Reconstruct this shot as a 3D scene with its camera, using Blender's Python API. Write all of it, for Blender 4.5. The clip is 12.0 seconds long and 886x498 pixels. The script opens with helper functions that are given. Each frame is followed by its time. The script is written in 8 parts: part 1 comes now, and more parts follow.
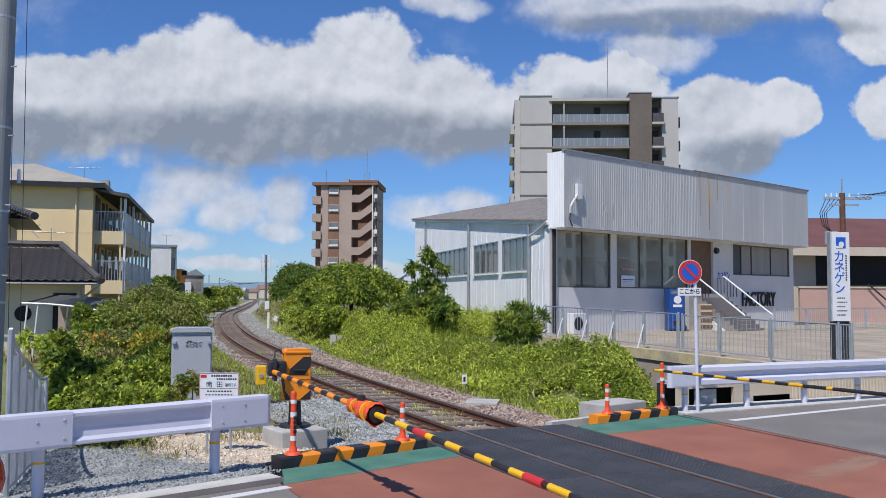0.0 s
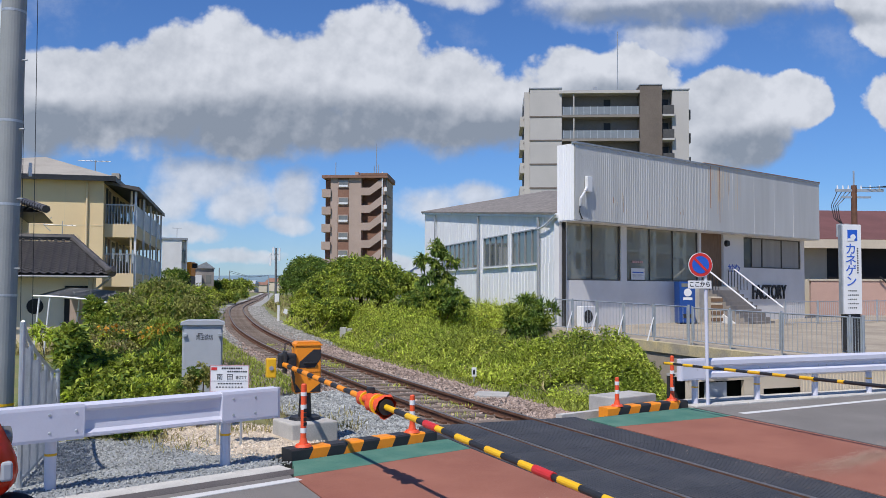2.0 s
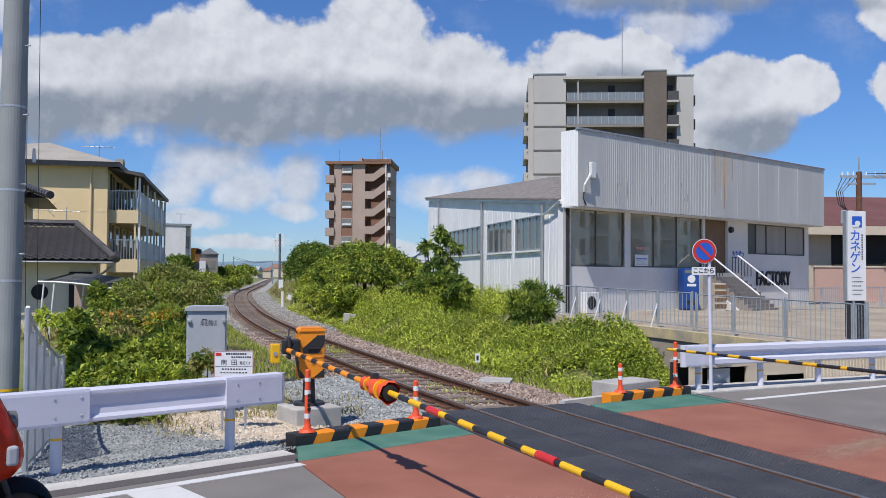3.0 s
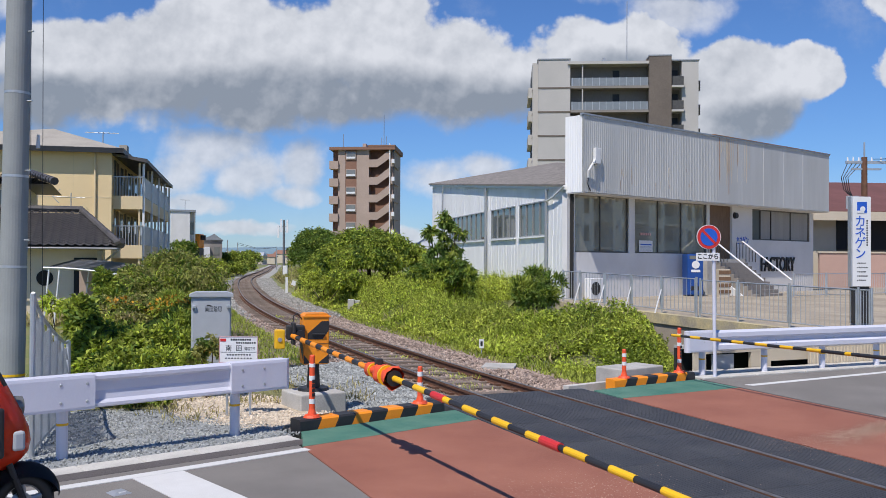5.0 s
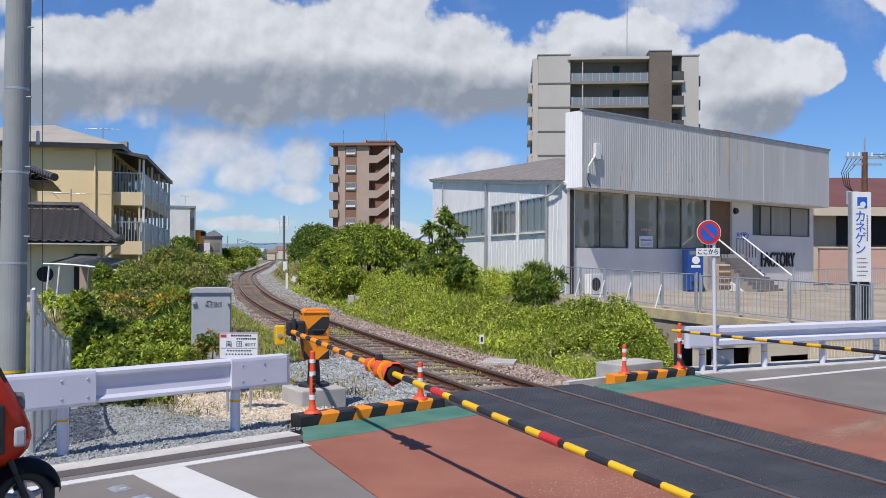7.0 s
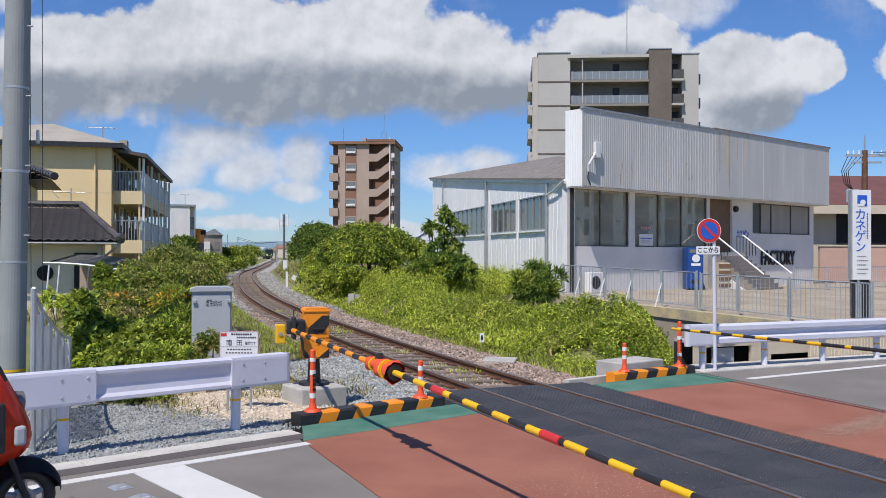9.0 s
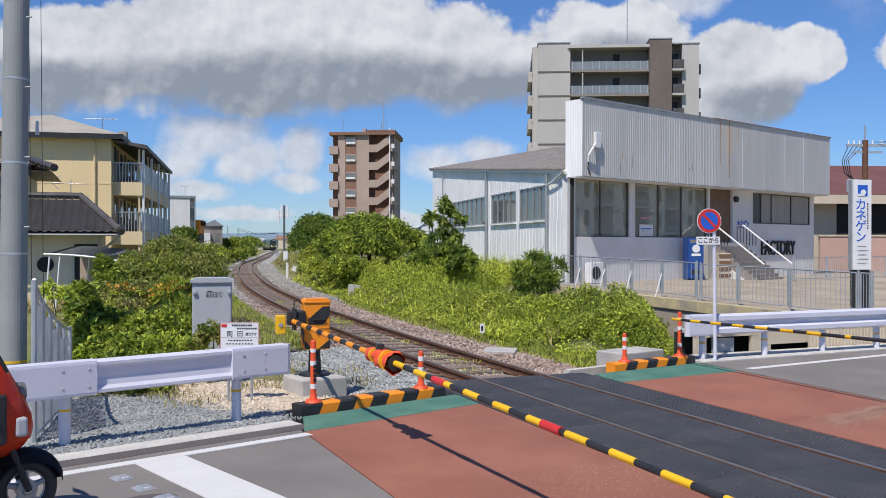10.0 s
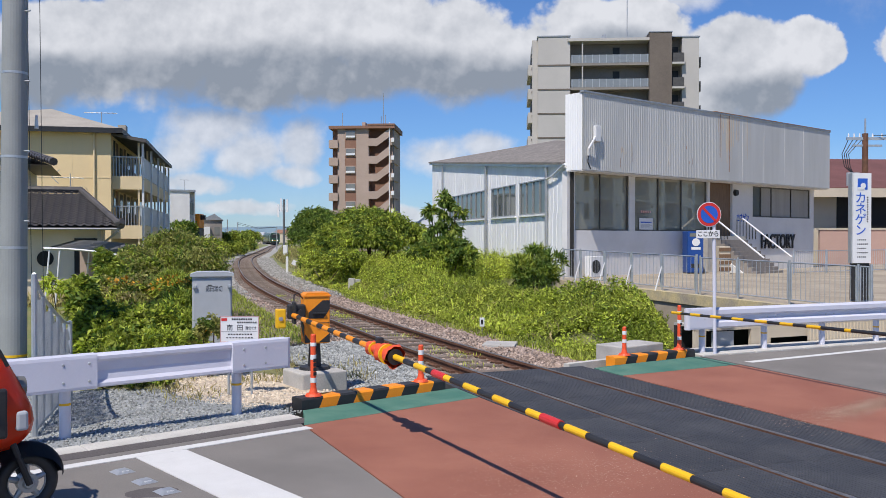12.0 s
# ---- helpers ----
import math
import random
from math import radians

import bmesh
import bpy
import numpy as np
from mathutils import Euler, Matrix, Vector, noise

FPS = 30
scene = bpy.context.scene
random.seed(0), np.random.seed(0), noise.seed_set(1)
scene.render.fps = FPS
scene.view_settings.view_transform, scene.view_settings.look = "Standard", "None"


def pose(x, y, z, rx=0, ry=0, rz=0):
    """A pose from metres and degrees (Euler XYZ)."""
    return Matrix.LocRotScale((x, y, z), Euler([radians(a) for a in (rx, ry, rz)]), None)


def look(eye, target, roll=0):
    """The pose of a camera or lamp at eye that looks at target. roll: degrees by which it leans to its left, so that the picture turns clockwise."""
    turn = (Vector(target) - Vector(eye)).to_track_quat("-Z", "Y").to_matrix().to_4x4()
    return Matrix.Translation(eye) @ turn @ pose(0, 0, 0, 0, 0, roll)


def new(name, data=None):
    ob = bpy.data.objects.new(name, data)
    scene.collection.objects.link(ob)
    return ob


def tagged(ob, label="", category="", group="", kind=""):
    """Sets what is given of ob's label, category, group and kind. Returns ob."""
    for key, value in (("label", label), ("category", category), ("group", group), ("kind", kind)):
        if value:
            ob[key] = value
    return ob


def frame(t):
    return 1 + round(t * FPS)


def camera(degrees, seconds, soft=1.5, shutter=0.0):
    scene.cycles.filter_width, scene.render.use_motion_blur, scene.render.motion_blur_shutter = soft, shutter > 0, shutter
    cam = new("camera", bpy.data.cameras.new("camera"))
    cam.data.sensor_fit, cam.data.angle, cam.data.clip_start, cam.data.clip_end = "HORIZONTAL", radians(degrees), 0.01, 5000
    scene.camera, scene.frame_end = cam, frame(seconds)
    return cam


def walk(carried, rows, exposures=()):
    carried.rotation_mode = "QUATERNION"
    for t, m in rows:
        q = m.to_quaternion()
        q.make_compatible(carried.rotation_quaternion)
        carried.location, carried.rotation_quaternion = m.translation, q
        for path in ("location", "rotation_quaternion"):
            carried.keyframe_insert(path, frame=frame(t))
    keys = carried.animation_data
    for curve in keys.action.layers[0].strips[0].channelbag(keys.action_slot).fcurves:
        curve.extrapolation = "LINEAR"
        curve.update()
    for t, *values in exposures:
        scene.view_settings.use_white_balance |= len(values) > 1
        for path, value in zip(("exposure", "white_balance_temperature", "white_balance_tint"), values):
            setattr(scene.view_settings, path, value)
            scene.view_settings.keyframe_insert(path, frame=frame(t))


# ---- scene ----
# ---- camera ----
cam = camera(53.0, 12.0, soft=0.65)
walk(cam, [
    (0.0, pose(0, 0, 2.05, 92.949, -0.241, -41.923)),
    (0.5, pose(0, 0, 2.05, 92.953, -0.248, -41.918)),
    (1.0, pose(0, 0, 2.05, 92.950, -0.197, -41.679)),
    (1.5, pose(0, 0, 2.05, 92.809, -0.231, -41.454)),
    (2.0, pose(0, 0, 2.05, 92.484, -0.238, -41.306)),
    (2.5, pose(0, 0, 2.05, 92.128, -0.236, -41.253)),
    (3.0, pose(0, 0, 2.05, 91.590, -0.304, -41.072)),
    (5.0, pose(0, 0, 2.05, 90.680, -0.285, -40.812)),
    (5.5, pose(0, 0, 2.05, 90.457, -0.264, -40.821)),
    (6.0, pose(0, 0, 2.05, 90.403, -0.257, -40.819)),
    (6.5, pose(0, 0, 2.05, 90.403, -0.257, -40.819)),
    (7.0, pose(0, 0, 2.05, 90.404, -0.221, -40.803)),
    (9.0, pose(0, 0, 2.05, 90.307, -0.156, -40.799)),
    (9.5, pose(0, 0, 2.05, 90.008, -0.064, -40.778)),
    (10.0, pose(0, 0, 2.05, 89.709, -0.049, -40.788)),
    (10.5, pose(0, 0, 2.05, 89.514, -0.056, -40.792)),
    (11.0, pose(0, 0, 2.05, 89.485, -0.049, -40.795)),
    (11.5, pose(0, 0, 2.05, 89.485, -0.035, -40.793)),
    (12.0, pose(0, 0, 2.05, 89.308, -0.000, -40.800)),
], exposures=[(0.0, -0.16, 6230, 13), (3.0, -0.12, 6350, 13), (6.0, -0.09, 6430, 13), (12.0, -0.05, 6530, 13)])

# ---- light ----
SUN_TO = Vector((-0.52, -0.20, 0.85)).normalized()
sun_elev = math.asin(SUN_TO.z)
sun_turn = math.atan2(SUN_TO.x, SUN_TO.y)
sun = new("sun", bpy.data.lights.new("sun", "SUN"))
sun.data.energy, sun.data.angle, sun.data.color = 4.7, radians(0.5), (1.0, 0.95, 0.87)
sun.matrix_world = look((0, 0, 60), Vector((0, 0, 60)) - SUN_TO)

# View axes at the end of the path, used to lay out far things and clouds.
HEAD = radians(49.2)
FWD = Vector((math.cos(HEAD), math.sin(HEAD), 0))
RGT = Vector((math.sin(HEAD), -math.cos(HEAD), 0))


def build_world():
    world = bpy.data.worlds.new("sky")
    scene.world = world
    world.use_nodes = True
    nt = world.node_tree
    nt.nodes.clear()
    N, L = nt.nodes.new, nt.links.new
    out = N("ShaderNodeOutputWorld")
    bg = N("ShaderNodeBackground")
    sky = N("ShaderNodeTexSky")
    sky.sky_type, sky.sun_disc = "NISHITA", False
    sky.sun_elevation, sky.sun_rotation = sun_elev, sun_turn
    sky.air_density, sky.dust_density, sky.ozone_density = 1.0, 0.15, 3.0
    tex = N("ShaderNodeTexCoord")

    def math_node(op, a, b=None, c=None, clamp=False):
        n = N("ShaderNodeMath")
        n.operation, n.use_clamp = op, clamp
        for i, v in enumerate((a, b, c)):
            if v is None:
                continue
            if isinstance(v, (int, float)):
                n.inputs[i].default_value = v
            else:
                L(v, n.inputs[i])
        return n.outputs[0]

    def dot(vec):
        n = N("ShaderNodeVectorMath")
        n.operation = "DOT_PRODUCT"
        L(tex.outputs["Generated"], n.inputs[0])
        n.inputs[1].default_value = vec
        return n.outputs["Value"]

    def noise_node(scale, detail, rough, vec):
        n = N("ShaderNodeTexNoise")
        n.inputs["Scale"].default_value, n.inputs["Detail"].default_value, n.inputs["Roughness"].default_value = scale, detail, rough
        L(vec, n.inputs["Vector"])
        return n
    # direction as a plane picture: u to the right, v up, in units of the distance ahead
    ahead = math_node("MAXIMUM", dot(FWD), 0.05)
    u = math_node("DIVIDE", dot(RGT), ahead)
    v = math_node("DIVIDE", dot((0, 0, 1)), ahead)
    comb = N("ShaderNodeCombineXYZ")
    L(u, comb.inputs[0]), L(v, comb.inputs[1])

    def shifted(a, b):
        n = N("ShaderNodeVectorMath")
        n.operation = "ADD"
        L(comb.outputs[0], n.inputs[0])
        n.inputs[1].default_value = (a, b, 0)
        return n.outputs[0]

    def lobes(vec):
        """Rounded cauliflower heads: high in the middle of each lobe."""
        n = N("ShaderNodeTexVoronoi")
        n.feature, n.normalize = "SMOOTH_F1", True
        n.inputs["Scale"].default_value, n.inputs["Detail"].default_value, n.inputs["Roughness"].default_value = 15.0, 4.0, 0.55
        n.inputs["Smoothness"].default_value = 0.35
        L(vec, n.inputs["Vector"])
        return math_node("MULTIPLY", math_node("SUBTRACT", 0.25, n.outputs["Distance"]), 2.2)

    def ramp_node(value, a, b, top=1.0):
        n = N("ShaderNodeMapRange")
        n.interpolation_type = "SMOOTHSTEP"
        n.inputs["From Min"].default_value, n.inputs["From Max"].default_value, n.inputs["To Max"].default_value = a, b, top
        L(value, n.inputs["Value"])
        return n.outputs[0]

    def heap_field(heaps, uu, vv, blend):
        field = None
        for cu, cv, ru, rv in heaps:
            a = math_node("MULTIPLY", math_node("SUBTRACT", uu, cu), 1 / ru)
            b = math_node("MULTIPLY", math_node("SUBTRACT", vv, cv), 1 / rv)
            f = math_node("SUBTRACT", 1.0, math_node("MULTIPLY_ADD", a, a, math_node("MULTIPLY", b, b)))
            field = f if field is None else math_node("SMOOTH_MAX", field, f, blend)
        return field

    broad = noise_node(7.0, 9.0, 0.58, comb.outputs[0])
    sep = N("ShaderNodeSeparateColor")
    L(broad.outputs["Color"], sep.inputs[0])
    uu = math_node("MULTIPLY_ADD", math_node("SUBTRACT", sep.outputs[0], 0.5), 0.075, u)
    vv = math_node("MULTIPLY_ADD", math_node("SUBTRACT", sep.outputs[1], 0.5), 0.060, v)
    lobe, lobe_lit = lobes(comb.outputs[0]), lobes(shifted(-0.006, 0.011))
    fine, fine_lit = noise_node(22.0, 8.0, 0.58, comb.outputs[0]), noise_node(22.0, 8.0, 0.58, shifted(-0.006, 0.012))
    # the great cumulus bank and the heap to its right: centre right, centre up, half width, half height
    bank = [
        (-0.435, 0.205, 0.085, 0.066), (-0.335, 0.212, 0.09, 0.068), (-0.25, 0.225, 0.095, 0.086), (-0.16, 0.215, 0.11, 0.078), (-0.075, 0.235, 0.080, 0.084),
        (0.0, 0.205, 0.10, 0.062), (0.08, 0.198, 0.09, 0.048), (0.155, 0.225, 0.062, 0.056), (0.225, 0.235, 0.062, 0.054),
        (0.335, 0.197, 0.068, 0.050), (0.405, 0.212, 0.048, 0.036), (0.355, 0.160, 0.050, 0.034), (0.295, 0.165, 0.05, 0.05),
        (0.530, 0.312, 0.065, 0.046), (0.545, 0.215, 0.055, 0.040), (-0.17, 0.176, 0.20, 0.034), (0.00, 0.180, 0.13, 0.028), (-0.38, 0.182, 0.13, 0.030),
    ]
    hard = math_node("ADD", heap_field(bank, uu, vv, 0.45), math_node("MULTIPLY_ADD", lobe, 1.0, math_node("MULTIPLY", math_node("SUBTRACT", fine.outputs["Fac"], 0.5), 0.45)))
    hard = math_node("ADD", hard, 0.16)
    # thinner, softer clouds below and above it
    loose = [
        (-0.255, 0.122, 0.066, 0.034), (-0.215, 0.100, 0.045, 0.032), (-0.295, 0.098, 0.036, 0.032), (-0.155, 0.102, 0.032, 0.034), (-0.165, 0.076, 0.036, 0.016),
        (-0.275, 0.060, 0.045, 0.013), (-0.010, 0.094, 0.044, 0.025), (0.050, 0.104, 0.036, 0.016), (0.20, 0.330, 0.12, 0.036), (0.345, 0.336, 0.13, 0.040),
        (0.020, 0.332, 0.055, 0.018), (-0.49, 0.300, 0.030, 0.030), (0.26, 0.285, 0.07, 0.030), (-0.05, 0.028, 0.10, 0.010), (-0.22, 0.034, 0.06, 0.010),
    ]
    soft = math_node("ADD", heap_field(loose, uu, vv, 0.30), math_node("MULTIPLY_ADD", lobe, 0.9, math_node("MULTIPLY", math_node("SUBTRACT", fine.outputs["Fac"], 0.5), 1.3)))
    wisp = noise_node(5.0, 10.0, 0.66, comb.outputs[0])
    thin = ramp_node(wisp.outputs["Fac"], 0.53, 0.85, 0.42)
    low = N("ShaderNodeMapRange")
    low.inputs["From Min"].default_value, low.inputs["From Max"].default_value = 0.12, 0.0
    low.inputs["To Max"].default_value = 0.30
    L(v, low.inputs["Value"])
    haze = math_node("MULTIPLY", low.outputs[0], math_node("MULTIPLY_ADD", ramp_node(broad.outputs["Fac"], 0.35, 0.7), 0.7, 0.3))
    # flat undersides are grey, the heads are lit from the upper left
    thick = heap_field([(-0.17, 0.174, 0.31, 0.044), (-0.46, 0.172, 0.13, 0.040), (0.37, 0.150, 0.08, 0.036), (0.05, 0.166, 0.13, 0.032), (0.21, 0.205, 0.08, 0.030), (0.30, 0.312, 0.20, 0.016)], u, math_node("MULTIPLY_ADD", math_node("SUBTRACT", broad.outputs["Fac"], 0.5), 0.05, v), 0.2)
    thick = ramp_node(thick, -0.60, 0.85)
    # crisp heads, frayed undersides
    edge = N("ShaderNodeMapRange")
    edge.interpolation_type = "SMOOTHSTEP"
    edge.inputs["From Min"].default_value = -0.08
    L(hard, edge.inputs["Value"]), L(math_node("MULTIPLY_ADD", thick, 0.50, 0.22), edge.inputs["From Max"])
    cover = math_node("MAXIMUM", math_node("MAXIMUM", edge.outputs[0], ramp_node(soft, -0.35, 0.80, 0.86)), math_node("MAXIMUM", thin, haze))
    relief = math_node("ADD", math_node("MULTIPLY", math_node("SUBTRACT", lobe, lobe_lit), 0.75), math_node("MULTIPLY", math_node("SUBTRACT", fine.outputs["Fac"], fine_lit.outputs["Fac"]), 0.5))
    shade = math_node("SUBTRACT", math_node("MULTIPLY_ADD", thick, 0.86, math_node("MULTIPLY_ADD", math_node("SUBTRACT", broad.outputs["Fac"], 0.5), 0.9, 0.15)), relief, clamp=True)
    tone = N("ShaderNodeMix")
    tone.data_type = "RGBA"
    tone.inputs["A"].default_value, tone.inputs["B"].default_value = (0.76, 0.795, 0.84, 1), (0.28, 0.33, 0.40, 1)
    L(shade, tone.inputs["Factor"])
    scaled = N("ShaderNodeVectorMath")
    scaled.operation = "SCALE"
    deep = N("ShaderNodeVectorMath")
    deep.operation = "MULTIPLY"
    deep.inputs[1].default_value = (0.58, 0.86, 1.26)
    L(sky.outputs[0], deep.inputs[0])
    L(deep.outputs[0], scaled.inputs[0])
    scaled.inputs["Scale"].default_value = 0.096
    mix = N("ShaderNodeMix")
    mix.data_type = "RGBA"
    L(cover, mix.inputs["Factor"]), L(scaled.outputs[0], mix.inputs["A"]), L(tone.outputs["Result"], mix.inputs["B"])
    L(mix.outputs["Result"], bg.inputs["Color"])
    bg.inputs["Strength"].default_value = 1.0
    L(bg.outputs[0], out.inputs[0])


build_world()


# ---- materials ----
def mat(name, a, b, scale=3.0, rough=0.8, metal=0.0, bump=0.15, fine=60.0, spec=0.5, stretch=(1, 1, 1), vary=0.0, lo=0.35, hi=0.65, grain=0.25, transmission=0.0):
    """Two tones mixed by coarse noise, fine grain over it, a bump, a spread of gloss; vary: tone per object."""
    m = bpy.data.materials.new(name)
    m.use_nodes = True
    nt = m.node_tree
    N, L = nt.nodes.new, nt.links.new
    p = nt.nodes["Principled BSDF"]
    tc, mp = N("ShaderNodeTexCoord"), N("ShaderNodeMapping")
    mp.inputs["Scale"].default_value = stretch
    L(tc.outputs["Object"], mp.inputs["Vector"])
    n1, n2 = N("ShaderNodeTexNoise"), N("ShaderNodeTexNoise")
    n1.inputs["Scale"].default_value, n1.inputs["Detail"].default_value, n1.inputs["Roughness"].default_value = scale, 6, 0.6
    n2.inputs["Scale"].default_value, n2.inputs["Detail"].default_value = fine, 4
    L(mp.outputs[0], n1.inputs["Vector"]), L(mp.outputs[0], n2.inputs["Vector"])
    r = N("ShaderNodeMapRange")
    r.inputs["From Min"].default_value, r.inputs["From Max"].default_value = lo, hi
    L(n1.outputs["Fac"], r.inputs["Value"])
    mx = N("ShaderNodeMix")
    mx.data_type = "RGBA"
    mx.inputs["A"].default_value, mx.inputs["B"].default_value = (*a, 1), (*b, 1)
    L(r.outputs[0], mx.inputs["Factor"])
    hsv = N("ShaderNodeHueSaturation")
    g = N("ShaderNodeMath")
    g.operation = "MULTIPLY_ADD"
    L(n2.outputs["Fac"], g.inputs[0])
    g.inputs[1].default_value, g.inputs[2].default_value = 2 * grain, 1 - grain
    value = g.outputs[0]
    if vary:
        oi, va = N("ShaderNodeObjectInfo"), N("ShaderNodeMath")
        va.operation = "MULTIPLY_ADD"
        L(oi.outputs["Random"], va.inputs[0])
        va.inputs[1].default_value, va.inputs[2].default_value = 2 * vary, 1 - vary
        mu = N("ShaderNodeMath")
        mu.operation = "MULTIPLY"
        L(value, mu.inputs[0]), L(va.outputs[0], mu.inputs[1])
        value = mu.outputs[0]
    L(value, hsv.inputs["Value"]), L(mx.outputs["Result"], hsv.inputs["Color"])
    L(hsv.outputs[0], p.inputs["Base Color"])
    rr = N("ShaderNodeMapRange")
    rr.inputs["To Min"].default_value, rr.inputs["To Max"].default_value = max(0.02, rough - 0.12), min(1, rough + 0.12)
    L(n1.outputs["Fac"], rr.inputs["Value"]), L(rr.outputs[0], p.inputs["Roughness"])
    p.inputs["Metallic"].default_value, p.inputs["Specular IOR Level"].default_value = metal, spec
    if transmission:
        p.inputs["Transmission Weight"].default_value = transmission
    if bump:
        bp = N("ShaderNodeBump")
        bp.inputs["Strength"].default_value, bp.inputs["Distance"].default_value = bump, 0.01
        L(n2.outputs["Fac"], bp.inputs["Height"]), L(bp.outputs[0], p.inputs["Normal"])
    return m


def mirror_glass(name, tint, metal):
    """Plate glass before a dark room: a clean tinted reflection."""
    m = bpy.data.materials.new(name)
    m.use_nodes = True
    p = m.node_tree.nodes["Principled BSDF"]
    p.inputs["Base Color"].default_value, p.inputs["Metallic"].default_value, p.inputs["Roughness"].default_value = (*tint, 1), metal, 0.012
    wave, bp = m.node_tree.nodes.new("ShaderNodeTexNoise"), m.node_tree.nodes.new("ShaderNodeBump")
    wave.inputs["Scale"].default_value = 0.9
    bp.inputs["Strength"].default_value, bp.inputs["Distance"].default_value = 0.02, 0.02
    m.node_tree.links.new(wave.outputs["Fac"], bp.inputs["Height"]), m.node_tree.links.new(bp.outputs[0], p.inputs["Normal"])
    return m


def leaf_mat(name, a, b, scale=0.6):
    """Foliage: tone by noise over the plant and by leaf, with light that shines through."""
    m = mat(name, a, b, scale=scale, rough=0.55, bump=0, fine=9.0, grain=0.3, spec=0.3)
    nt = m.node_tree
    p = nt.nodes["Principled BSDF"]
    geo, hs = nt.nodes.new("ShaderNodeNewGeometry"), nt.nodes.new("ShaderNodeHueSaturation")
    col = p.inputs["Base Color"].links[0].from_socket
    k = nt.nodes.new("ShaderNodeMapRange")
    k.inputs["To Min"].default_value, k.inputs["To Max"].default_value = 0.45, 1.7
    nt.links.new(geo.outputs["Random Per Island"], k.inputs["Value"])
    nt.links.new(k.outputs[0], hs.inputs["Value"]), nt.links.new(col, hs.inputs["Color"])
    nt.links.new(hs.outputs[0], p.inputs["Base Color"])
    tr, add = nt.nodes.new("ShaderNodeBsdfTranslucent"), nt.nodes.new("ShaderNodeMixShader")
    add.inputs[0].default_value = 0.40
    nt.links.new(hs.outputs[0], tr.inputs["Color"])
    nt.links.new(p.outputs[0], add.inputs[1]), nt.links.new(tr.outputs[0], add.inputs[2])
    nt.links.new(add.outputs[0], nt.nodes["Material Output"].inputs["Surface"])
    return m


